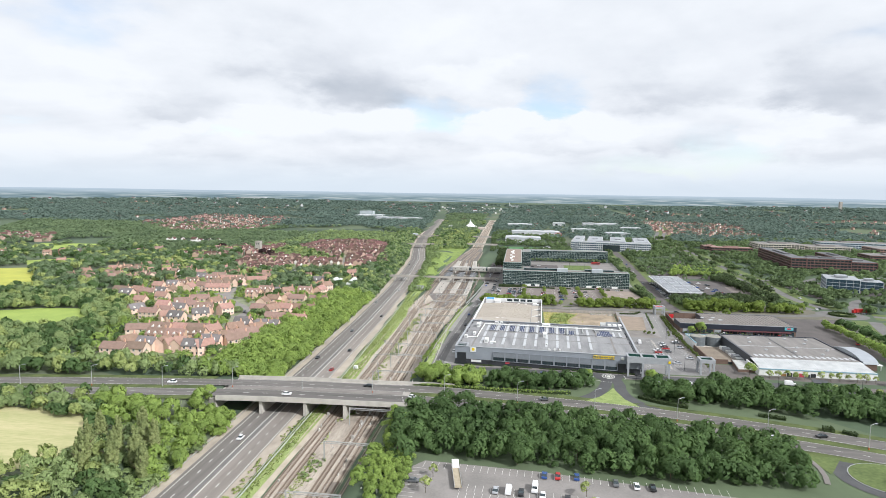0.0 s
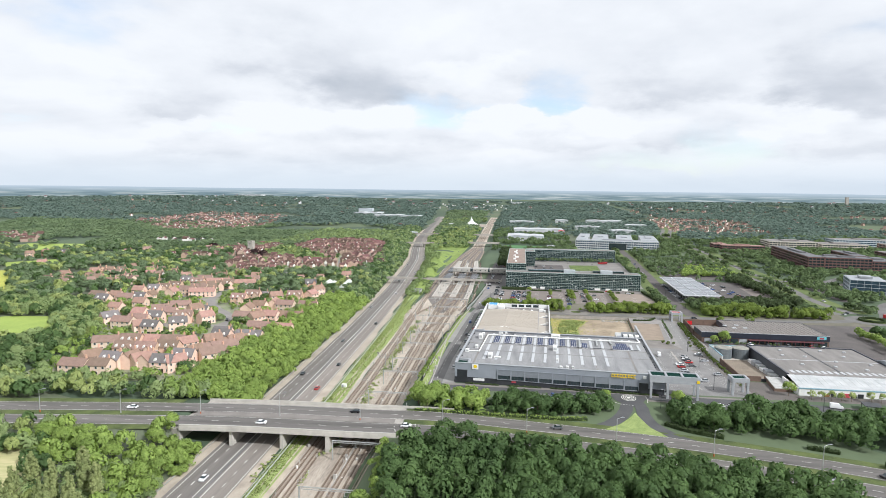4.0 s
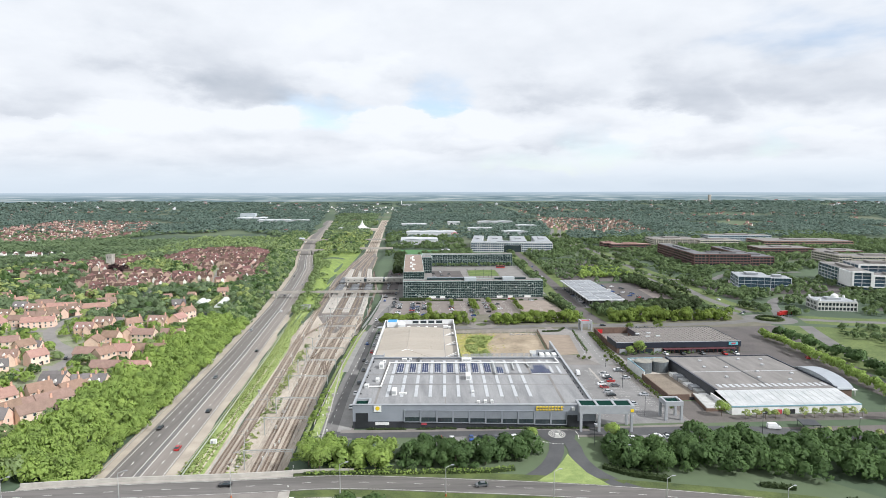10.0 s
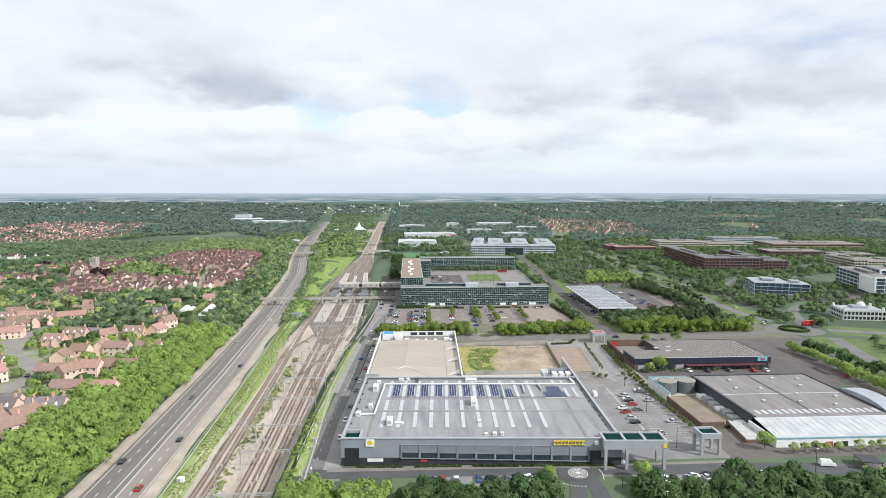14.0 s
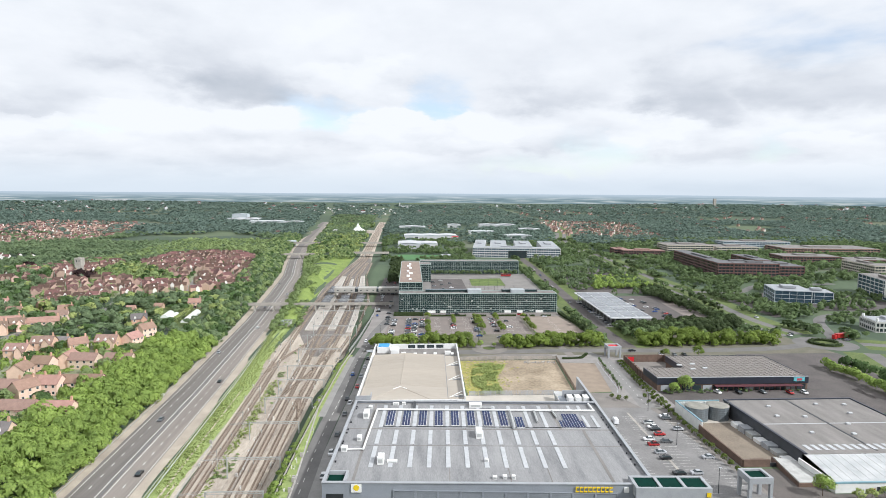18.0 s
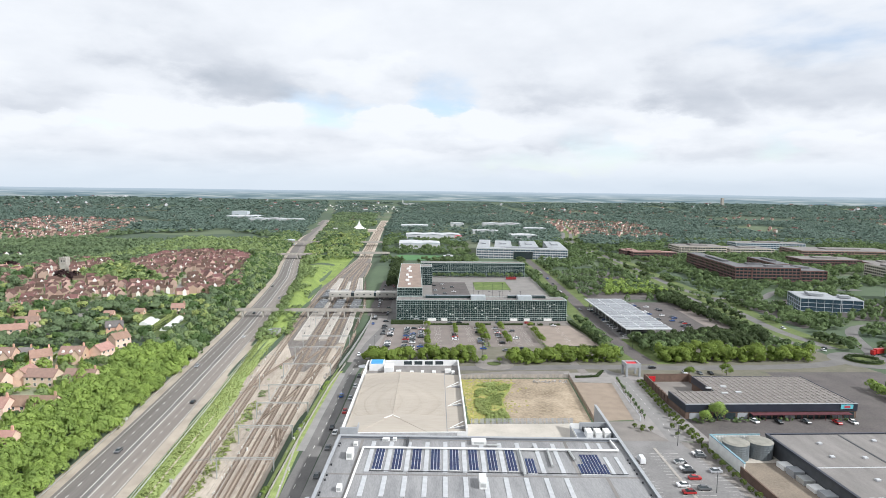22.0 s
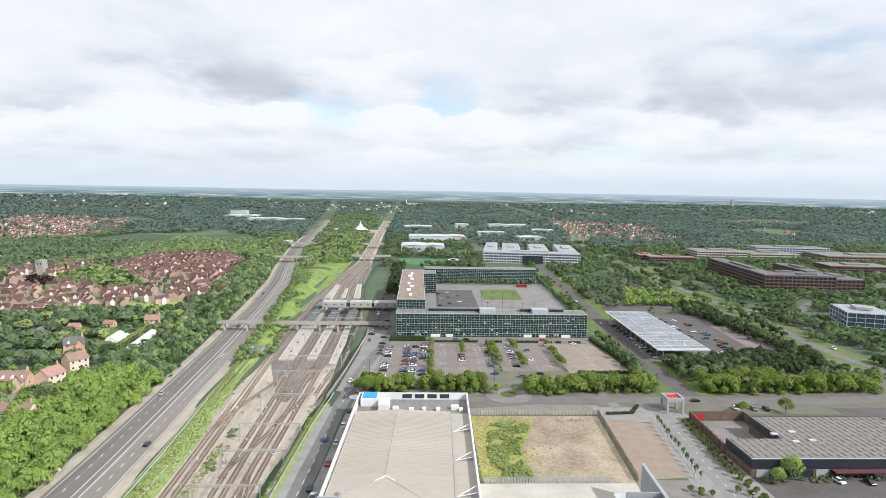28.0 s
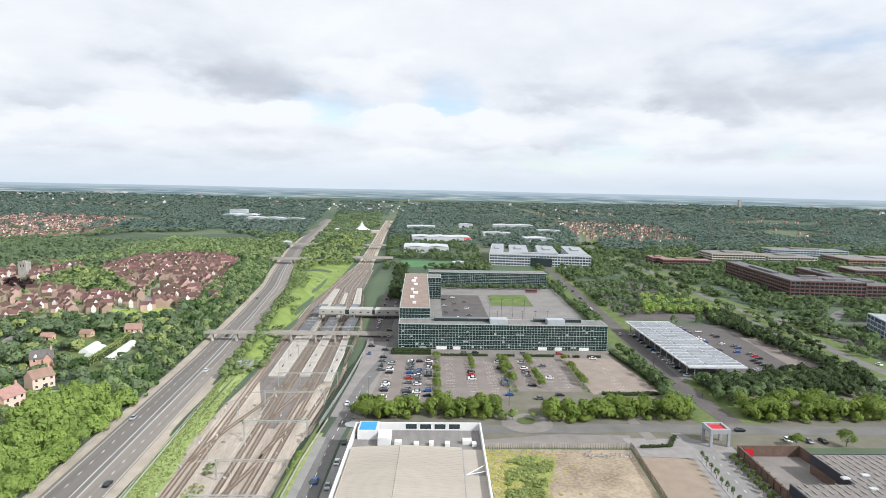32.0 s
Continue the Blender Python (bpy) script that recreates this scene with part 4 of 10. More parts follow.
TEAL = mat("green_tank_lining", (0.002, 0.034, 0.024), (0.0015, 0.022, 0.016), 0.7, 0.5, spec=0.08)
SX0, SX1, SY0, SY1, SZ, ST = -26.5, 70.5, 322.5, 392.2, 12.0, 13.1
sm = thing("supermarket", (0, 0, 0), "grey clad supermarket with long shuttered front and skylit roof", "supermarket")
for d in ((SX0, SX1, SY0, SY0 + 0.5, 6.1), (SX0, SX0 + 0.5, SY0 + 0.5, SY1, 0), (SX1 - 0.5, SX1, SY0 + 0.5, SY1, 0), (SX0 + 0.5, SX1 - 0.5, SY1 - 0.5, SY1, 0)):
    part("wall", boxes((*d, ST - 0.25)), CLAD, sm)
part("plinth", boxes((SX0, SX1, SY0 + 0.15, SY0 + 0.6, 1.5, 6.1)), CHAR, sm, "charcoal brick plinth")
part("roof", boxes((SX0 + 0.5, SX1 - 0.5, SY0 + 0.6, SY1 - 0.5, 11.2, SZ)), ROOFGREY, sm, "pale grey membrane roof")
for d in ((SX0 - 0.15, SX1 + 0.15, SY0 - 0.2, SY0 + 0.9), (SX0 - 0.15, SX0 + 0.9, SY0 + 0.9, SY1 - 0.9), (SX1 - 0.9, SX1 + 0.15, SY0 + 0.9, SY1 + 33), (SX0 - 0.15, SX1 - 0.9, SY1 - 0.9, SY1 + 0.15)):
    part("coping", boxes((*d, ST - 0.25, ST)), COPING, sm)
part("fin_wall", boxes((SX1 - 0.7, SX1 - 0.1, SY1 + 0.2, SY1 + 33, 0, ST - 0.25)), CLAD, sm)
NB = 10
for k in range(NB):
    x0, x1 = -5.9 + 6.52 * k, -5.9 + 6.52 * (k + 1)
    zb = 6.15 - 0.13 * k
    zt, zs = zb + 1.75, 10.7 - 0.06 * k
    b = part("bay", boxes((x0, x0 + 0.3, SY0 - 0.35, SY0 - 0.02, zb - 0.3, zs + 0.3), (x0 + 0.3, x1 - 0.3, SY0 - 0.35, SY0 - 0.02, zs, zs + 0.22)), CLAD, sm)
    part("jamb", boxes((x1 - 0.3, x1 - 0.02, SY0 - 0.35, SY0 - 0.02, zb - 0.3, zs + 0.3)), CLAD, b)
    part("sill", boxes((x0 + 0.3, x1 - 0.3, SY0 - 0.3, SY0 - 0.02, zb - 0.3, zb - 0.05)), CLAD, b)
    sh_ = part("shutter", boxes((x0 + 0.35, x1 - 0.35, SY0 - 0.12, SY0 - 0.04, zt + 0.05, zs - 0.02)), SHUTTER, b)
    for j in range(7):
        za = zt + 0.06 + (zs - zt - 0.1) * j / 7
        part("slat", boxes((x0 + 0.37, x1 - 0.37, SY0 - 0.2, SY0 - 0.12, za, za + (zs - zt - 0.1) / 7 - 0.03)), SHUTTER, sh_)
    part("window", boxes((x0 + 0.35, x1 - 0.35, SY0 - 0.1, SY0 - 0.03, zb, zt)), GLASS, b)
    for j in range(5):
        xm = x0 + 0.4 + (x1 - x0 - 0.8) * j / 4
        part("mullion", boxes((xm - 0.05, xm + 0.05, SY0 - 0.14, SY0 - 0.1, zb, zt)), CHAR, b)
# corner recess with a green-lined roof well
part("corner_opening", boxes((SX0 + 1.2, SX0 + 6.2, SY0 - 0.06, SY0 - 0.01, 3.2, 9.6)), DARK, sm)
part("roof_well", boxes((SX0 + 1.0, SX0 + 6.0, SY0 + 1.4, SY0 + 6.8, SZ + 0.02, SZ + 0.12)), TEAL, sm, "dark green lined roof well")
part("well_kerb", boxes((SX0 + 0.9, SX0 + 6.8, SY0 + 6.8, SY0 + 7.5, SZ, ST + 0.1), (SX0 + 6.0, SX0 + 6.8, SY0 + 0.9, SY0 + 6.8, SZ, ST + 0.1)), COPING, sm)
# signs as plain shapes
part("sign_panel", boxes((-18.0, -15.0, SY0 - 0.3, SY0 - 0.05, 10.2, 12.7)), WHITE, sm, "white square sign with a yellow disc")
part("sign_disc", tube(bmesh.new(), (-16.5, SY0 - 0.38, 11.6), (-16.5, SY0 - 0.3, 11.6), 0.85, n=20), YELLOW, sm)
for k in range(9):
    x0 = 46.9 + 1.22 * k
    part("sign_letter", boxes((x0, x0 + 0.25, SY0 - 0.5, SY0 - 0.25, 10.7, 12.3), (x0 + 0.25, x0 + 0.95, SY0 - 0.5, SY0 - 0.25, 11.9, 12.3), (x0 + 0.25, x0 + 0.95, SY0 - 0.5, SY0 - 0.25, 10.7, 11.05), bevel=0.03), YELLOW, sm, "plain yellow sign shape")
part("sign_panel", boxes((61.0, 62.4, SY0 - 0.3, SY0 - 0.05, 10.6, 12.1)), WHITE, sm)
for k, (x0, w) in enumerate(((-17.5, 5.5), (-9.0, 4), (1.0, 2.2))):
    part("wall_poster", boxes((x0, x0 + w, SY0 + 0.02, SY0 + 0.12, 4.6, 5.8)), (WHITE, DARK, mat("poster_red", (0.5, 0.08, 0.10), None, 0.5, 3))[k], sm)
# portico
PX0, PX1, PY0, PY1 = 63.5, 85.2, 319.2, 327.0
pf = part("portico", boxes((PX0, PX1, PY0, PY0 + 0.8, 10.3, ST + 0.4), (PX0, PX1, PY1 - 0.8, PY1, 10.3, ST + 0.4), *[(PX0 + (PX1 - PX0 - 0.9) * j / 3, PX0 + (PX1 - PX0 - 0.9) * j / 3 + 0.9, PY0 + 0.8, PY1 - 0.8, 10.3, ST + 0.4) for j in range(4)]), COPING, sm, "grey open portico with three roof wells")
for j in range(3):
    a = PX0 + 0.9 + (PX1 - PX0 - 0.9) * j / 3
    part("roof_well", boxes((a + 0.02, a + 6.0, PY0 + 0.82, PY1 - 0.82, 13.12, 13.16)), TEAL, pf)
for px in (64.2, 71.4, 84.2):
    for py in (PY0 + 0.4, PY1 - 0.5):
        part("pillar", boxes((px - 0.5, px + 0.5, py - 0.4, py + 0.4, 2.0, 10.3), bevel=0.05), COPING, pf)
part("entrance", boxes((58.9, 63.4, SY0 - 0.08, SY0 - 0.02, 3.2, 8.6)), DARK, sm)
part("entrance_wall", boxes((64.0, 70.4, SY0 + 3.0, SY0 + 3.4, 3, 9)), mat("warm_brick", (0.32, 0.17, 0.07), (0.2, 0.1, 0.05), 0.8, 0.8), sm)
part("sign_panel", boxes((83.6, 84.8, PY0 - 0.2, PY0 - 0.02, 11.0, 12.2)), YELLOW, sm)
# roof: skylights, solar arrays, ducts and plant
SKY = bm_mesh("skylight", boxes((-0.58, 0.58, -0.5, 0.5, 0, 0.16), bevel=0.03), SKYLIGHT)


def placed(ob, m):
    ob.matrix_basis = m
    return ob


for k in range(11):
    for y0, y1 in ((334.5, 350.1), (352.0, 364.2), (366.8, 389.2)):
        placed(part("skylight", SKY, None, sm), Matrix.Translation((-13.9 + 6.04 * k, (y0 + y1) / 2, SZ)) @ Matrix.Diagonal((1.22, y1 - y0, 1, 1)))
for x, y, d in ((58.3, 387.2, 5.6), (62.3, 387.2, 5.6), (61.8, 373, 12.5), (65.4, 373, 12.5)):
    placed(part("skylight", SKY, None, sm), Matrix.Translation((x, y, SZ)) @ Matrix.Diagonal((1, d, 1, 1)))
for x, y0, y1, w in ((-18.0, 325, 391, 0.45), (51.0, 365.8, 391, 0.5), (59.0, 325, 364.8, 0.5), (10.6, 325, 365, 0.14), (28.8, 325, 365, 0.14), (40.9, 325, 391, 0.14), (16.7, 351.4, 391, 0.14), (-1.4, 351.4, 391, 0.14)):
    part("roof_seam", boxes((x - w, x + w, y0, y1, SZ, SZ + 0.05)), FELT, sm)
for y, w in ((351.0, 0.15), (365.3, 0.32), (391.2, 0.3), (SY0 + 1.3, 0.3)):
    part("roof_seam", boxes((SX0 + 1.5, SX1 - 1.5, y - w, y + w, SZ, SZ + 0.045)), FELT, sm)
PANEL = bm_mesh("solar_panel", boxes((-0.41, 0.41, -0.72, 0.72, 0, 0.05)), SOLAR)
arrays = [(-11.95 + 6.02 * k, 369.2, 3, 9) for k in range(8)] + [(36.0, 367.6, 3, 6), (52.2, 367.6, 9, 4), (54.2, 374.5, 6, 4)]
for ax, ay, nx, ny in arrays:
    arr = part("panel_frame", boxes((ax - 0.5, ax + nx - 0.5, ay - 0.86, ay + 1.72 * ny - 0.86, SZ + 0.02, SZ + 0.16)), WHITE, sm, "dark blue rooftop solar panels")
    for i_ in range(nx):
        for j in range(ny):
            placed(part("solar_panel", PANEL, None, arr), pose(ax + i_, ay + 1.72 * j, SZ + 0.24, 4))


def duct(pts, r, material, parent, name="duct"):
    bm = bmesh.new()
    for a, b in zip(pts, pts[1:]):
        tube(bm, a, b, r, n=6)
    return part(name, bm, material, parent)


duct([(-17.6, 346.2, 12.7), (-16.8, 383.0, 12.7), (67.3, 383.0, 12.7), (66.8, 391, 12.7)], 0.36, WHITE, sm)
duct([(34.6, 383, 12.6), (34.2, 365, 12.6)], 0.34, GALV, sm)
duct([(43.9, 383, 12.6), (43.6, 371.4, 12.6)], 0.4, GALV, sm)
duct([(50.9, 383, 12.6), (51.5, 375.6, 12.6)], 0.4, GALV, sm)
duct([(-2.5, 391, 12.8), (-2.5, 383.5, 12.6)], 0.45, DARK, sm)
duct([(39.9, 386, 12.5), (39.9, 382.4, 12.5)], 0.3, GALV, sm)
duct([(-23.4, 346.6, 12.5), (-17.4, 347.0, 12.5)], 0.3, WHITE, sm)
duct([(-13.0, 367.3, 12.2), (66, 367.0, 12.2)], 0.12, DARK, sm, "cable_tray")
duct([(24.0, 386.2, 12.6), (28.5, 386.2, 12.6)], 0.25, GALV, sm)
for bx, by, w, d, h in ((21.2, 359.5, 2.2, 5.4, 2.3), (21.6, 388.5, 5, 2.8, 1.4), (-20.2, 376.8, 2.0, 4.2, 2.5), (-20.0, 355.2, 1.5, 2.2, 1.6), (-23.8, 346.6, 1.9, 2.0, 1.6), (-11.0, 338.2, 2.0, 4.0, 2.3), (-7.4, 338.2, 3.2, 1.4, 0.7), (22.4, 339.0, 1.1, 1.2, 1.1), (24.0, 327.5, 1.3, 1.2, 0.9), (27.0, 327.8, 1.2, 1.4, 1.0), (29.6, 327.4, 1.1, 1.1, 1.2), (-19.8, 386.0, 1.4, 1.6, 1.1), (-10.0, 390, 2.4, 1.2, 1.0), (-7.0, 390.2, 1.4, 1.0, 1.1)):
    u = part("rooftop_unit", boxes((bx - w / 2, bx + w / 2, by - d / 2, by + d / 2, SZ, SZ + h), bevel=0.06), WHITE, sm)
    part("vent_grille", boxes((bx - w * 0.35, bx + w * 0.35, by - d / 2 - 0.03, by - d / 2 + 0.02, SZ + h * 0.3, SZ + h * 0.8)), GALV, u)
for vx, vys in ((68.7, (337, 341, 345.5, 352, 354.6, 362, 367.5, 370, 374.7, 377)), (-25.2, (338, 352, 353.5, 361, 364, 371, 385, 387))):
    for vy in vys:
        part("roof_vent", tube(bmesh.new(), (vx, vy, SZ), (vx, vy, SZ + 0.5), 0.26, n=8), DARK, sm)
# plant deck behind
pd = part("plant_deck", boxes((56.6, 69.7, SY1 + 0.2, 407.4, 0, 10.2)), CLAD, sm)
part("plant_screen", boxes((59.9, 69.7, 407.4, 407.7, 10.2, 12.6), (56.3, 56.6, SY1 + 0.2, 407.4, 10.2, 11.4)), COPING, pd)
for k in range(3):
    part("chiller", boxes((60.6 + 3.2 * k, 62.8 + 3.2 * k, 398.0, 402.4, 10.2, 12.6), bevel=0.05), WHITE, pd)
for k in range(6):
    for j in (0, 1):
        part("fan", boxes((60.6 + 1.4 * k, 61.5 + 1.4 * k, 404.2 + 1.4 * j, 405.1 + 1.4 * j, 10.2, 11.4), bevel=0.08), DARK, pd)
part("stair_rail", boxes((56.3, 56.36, SY1 + 0.2, 404, 11.4, 12.4), (56.3, 60, 407.5, 407.56, 10.2, 12.2)), WHITE, pd)
# the store stands slightly turned
SKEW = Matrix(((1, 0.052, 0, -0.052 * SY0), (-0.052, 1, 0, 0.052 * 22), (0, 0, 1, 0), (0, 0, 0, 1)))
for c in sm.children:
    c.matrix_parent_inverse = SKEW

# ---- extension with the hipped metal roof ----
ex = thing("warehouse_hall", (0, 0, 0), "white walled hall with tan hipped metal roof", "warehouse")
EX0, EX1, EY0, EY1 = -22.6, 24.2, 407.5, 498.2
EWHITE = mat("white_render", (0.74, 0.74, 0.73), (0.62, 0.62, 0.61), 0.6, 0.15)
for nm, d in (("wall", (EX0, EX0 + 0.6, EY0, EY1, -1, 9.9)), ("wall", (EX1 - 0.6, EX1, EY0, EY1, -1, 9.9)), ("wall", (EX0 + 0.6, EX1 - 0.6, EY1 - 0.6, EY1, -1, 9.9)), ("wall", (EX0 + 0.6, EX1 - 0.6, EY0, EY0 + 0.5, -1, 8.4))):
    part(nm, boxes(d), EWHITE, ex)
bm = bmesh.new()
RX, RZ = -4.6, 9.7
hv = [bm.verts.new(v) for v in ((-21.6, 408, 8.4), (-16.5, 408, 8.4), (9.0, 408, 8.4), (16.4, 408, 8.4), (16.4, 479, 8.4), (-21.6, 479, 8.4), (RX, 421, RZ), (RX, 478, RZ))]
for f in ((1, 2, 6), (2, 3, 6), (3, 4, 7, 6), (4, 5, 7), (5, 0, 6, 7), (0, 1, 6)):
    bm.faces.new([hv[q] for q in f])
part("roof", bm, ROOFTAN, ex, "tan standing seam roof")
for a, b in (((RX, 421, RZ + 0.04), (RX, 478, RZ + 0.04)), ((RX, 421, RZ + 0.02), (-16.5, 408, 8.42)), ((RX, 421, RZ + 0.02), (9.0, 408, 8.42)), ((RX, 478, RZ + 0.02), (16.4, 479, 8.42)), ((RX, 478, RZ + 0.02), (-21.6, 479, 8.42))):
    part("ridge_cap", tube(bmesh.new(), a, b, 0.14, n=6), ROOFTAN, ex)
for sx in (-1, 1):
    part("valley_strut", tube(bmesh.new(), (RX, 421.4, RZ + 0.06), (RX + 3.0 * sx, 419.0, RZ - 0.2), 0.2, n=6), WHITE, ex)
seams = bmesh.new()
for k in range(46):
    y = 424 + k * 1.2
    for x0, x1 in ((-21.5, RX - 0.1), (RX + 0.1, 16.3)):
        za, zb = (8.43, RZ) if x0 < -10 else (RZ, 8.43)
        if y < 477:
            tube(seams, (x0, y, za + 0.02), (x1, y, zb + 0.02), 0.035, n=3)
tagged(part("seams", seams, ROOFTAN, ex), kind="stuff")
part("side_roof", boxes((16.6, EX1 - 0.6, EY0 + 0.5, 479, 7.4, 7.8)), ROOFTAN, ex)
part("gutter", boxes((16.4, 16.75, 408, 479, 7.8, 8.38)), ROOFGREY, ex)
for k in range(3):
    y = 412 + 24 * k
    part("roof_strut", tube(bmesh.new(), (17.2, y, 7.9), (EX1 - 0.7, y + 4.5, 9.2), 0.14, n=6), WHITE, ex)
    part("roof_strut", tube(bmesh.new(), (17.2, y, 7.9), (EX1 - 0.7, y, 9.2), 0.14, n=6), WHITE, ex)
    part("roof_tray", boxes((EX1 - 4.6, EX1 - 0.8, y, y + 2.6, 7.8, 7.9)), ROOFGREY, ex)
part("plant_deck", boxes((EX0 + 0.6, EX1 - 0.6, 479.2, EY1 - 0.6, 6.6, 7.0)), FELT, ex)
part("stair_tower", boxes((-20.9, -13.8, 489.0, 497.4, 7.0, 10.4)), EWHITE, ex)
part("roof_tarpaulin", boxes((-20.3, -14.4, 489.6, 496.8, 10.42, 10.55)), mat("blue_tarpaulin", (0.03, 0.30, 0.62), (0.02, 0.24, 0.52), 0.4, 0.5), ex, "bright blue roof covering")
part("plant_house", boxes((-13.0, -8.6, 482.5, 490.5, 7.0, 10.3), bevel=0.05), EWHITE, ex)
for k in range(4):
    part("window", boxes((-4.0 + 5.4 * k, 0.1 + 5.4 * k, EY1 - 0.68, EY1 - 0.62, 7.6, 9.4)), GLASS, ex)
for bx, by, w, h in ((-6.0, 485, 2.4, 1.4), (0.5, 484, 1.8, 1.2), (5.8, 484.5, 1.6, 1.2), (11.5, 484, 1.8, 1.3), (18.5, 486, 3.2, 1.6), (21.0, 484, 1.6, 1.2)):
    part("rooftop_unit", boxes((bx - w / 2, bx + w / 2, by - 1.2, by + 1.2, 7.0, 7.0 + h), bevel=0.06), WHITE, ex)
part("link_roof", boxes((EX0 + 0.4, EX1 - 4, SY1 + 0.2, EY0 - 0.05, -1, 8.2)), ROOFGREY, ex)
part("corner_parapet", boxes((EX0 - 0.2, EX0 + 6.2, EY0 - 0.5, EY0 - 0.06, 4, 10.6), (EX0 + 5.8, EX0 + 6.2, EY0 - 0.06, EY0 + 5, 8.4, 10.4)), COPING, ex)
part("banner", boxes((EX0 - 0.06, EX0 - 0.02, 440, 470, 4.5, 8.5)), mat("pale_blue_mural", (0.35, 0.55, 0.65), (0.7, 0.72, 0.72), 0.6, 0.2), ex)

HSKEW = Matrix(((1, 0.035, 0, -0.035 * 442), (0, 1, 0, 0), (0, 0, 1, 0), (0, 0, 0, 1)))
for c in ex.children:
    c.matrix_parent_inverse = HSKEW

# ---- yard, building plot and walkway ----
YARD = mat("pale_yard_concrete", (0.52, 0.48, 0.42), (0.40, 0.37, 0.32), 0.85, 0.1)
DIRT = mat("bare_earth", (0.43, 0.35, 0.255), (0.17, 0.135, 0.092), 0.95, 0.06, fine=0.4, bump=0.35)
GRAVEL = mat("tan_gravel", (0.31, 0.25, 0.195), (0.25, 0.20, 0.155), 0.95, 0.2)
flat("yard", [(20, 397), (74, 397), (78, 434), (24, 434)], YARD, 0.06, "pale concrete service yard", "yard")
flat("waste_ground", [(26.6, 434.2), (78, 434.2), (83.5, 497), (27.5, 497)], DIRT, 0.06, "bare brown earth of an empty building plot", "waste ground")
TUSSOCK = mat("yellow_tussock", (0.34, 0.34, 0.09), (0.22, 0.19, 0.075), 0.95, 0.2, fine=0.6, bump=0.5, spread=0.3, island=True)
GT = random.Random(12)
tufts_v, tufts_f = [], []
for k in range(1500):
    y = GT.uniform(434.8, 496)
    edge = 41 + 9 * (y - 435) / 60 + 4 * math.sin(y * 0.21)
    x = 27 + (edge - 27) * abs(GT.gauss(0.35, 0.4))
    if x > 60:
        continue
    r_, z, b = GT.uniform(0.25, 0.95), lie1(x, y) + GT.uniform(0.09, 0.16), len(tufts_v)
    for q in range(7):
        w_ = r_ * GT.uniform(0.5, 1.3)
        tufts_v.append((x + w_ * math.cos(0.8976 * q), y + w_ * 1.2 * math.sin(0.8976 * q), z - 0.06))
    tufts_v.append((x, y, z + GT.uniform(0.02, 0.2)))
    tufts_f += [(b + q, b + (q + 1) % 7, b + 7) for q in range(7)]
tagged(new("rough_grass", mesh_of("rough_grass", tufts_v, tufts_f, TUSSOCK)), "rough yellow-green tussocks spreading over bare earth", "grass", kind="stuff")
flat("gravel_plot", [(79.8, 436), (98.5, 438), (99.5, 440), (104.2, 489), (84.4, 491)], GRAVEL, 0.06, "tan gravel plot beside the walkway", "gravel")
flat("rough_grass", [(29, 437), (45, 435.6), (44, 450), (44.5, 464), (50, 478), (53, 488), (43, 492.5), (34, 488), (30, 466)], mat("coarse_grass", (0.33, 0.36, 0.10), (0.17, 0.20, 0.06), 0.95, 0.3, bump=0.5, fine=0.55), 0.09, "coarse green grass on the building plot", "grass")
wood("weeds", scatter([(30, 438), (44, 436), (43, 450), (43.5, 464), (49, 478), (52, 487), (43, 491), (35, 486), (31.5, 466)], 1.05, 3, lambda x, y: noise.noise(Vector((x * 0.14, y * 0.14, 7))) > -0.22, rad=(0.5, 1.2), high=(0.3, 1.3)), LEAF_PALE, "tall green weeds on the building plot", "weeds")


def fence(pts, h, material, label, gap=2.4, slat=0.0):
    f = thing("fence", (*pts[0], 0), label, "fence")
    f.matrix_basis = Matrix.Identity(4)
    for a, b in zip(pts, pts[1:]):
        a, b = Vector(a), Vector(b)
        n = max(1, int((b - a).length / gap))
        for k in range(n):
            p, q = a.lerp(b, k / n), a.lerp(b, (k + 1) / n)
            zp, zq = lie1(*p), lie1(*q)
            part("post", boxes((p.x - 0.08, p.x + 0.08, p.y - 0.08, p.y + 0.08, zp - 0.2, zp + h + 0.1)), material, f)
            d = (q - p).normalized()
            nn = Vector((d.y, -d.x)) * 0.03
            bm = bmesh.new()
            if slat:
                m_ = int((q - p).length / slat)
                for j in range(m_):
                    u, w_ = p.lerp(q, j / m_), p.lerp(q, (j + 0.55) / m_)
                    vs = [bm.verts.new((*(c + o), zp + z)) for z in (0.1, h) for c, o in ((u, nn), (w_, nn), (w_, -nn), (u, -nn))]
                    for fc in ((0, 1, 5, 4), (1, 2, 6, 5), (2, 3, 7, 6), (3, 0, 4, 7), (4, 5, 6, 7)):
                        bm.faces.new([vs[i_] for i_ in fc])
            else:
                vs = [bm.verts.new((*(c + o), z)) for z0, z1 in ((0.1, h),) for z, c, o in ((zp + z0, p, nn), (zq + z0, q, nn), (zq + z0, q, -nn), (zp + z0, p, -nn), (zp + z1, p, nn), (zq + z1, q, nn), (zq + z1, q, -nn), (zp + z1, p, -nn))]
                for fc in ((0, 1, 5, 4), (1, 2, 6, 5), (2, 3, 7, 6), (3, 0, 4, 7), (4, 5, 6, 7)):
                    bm.faces.new([vs[i_] for i_ in fc])
            part("panel", bm, material, f)
    return f


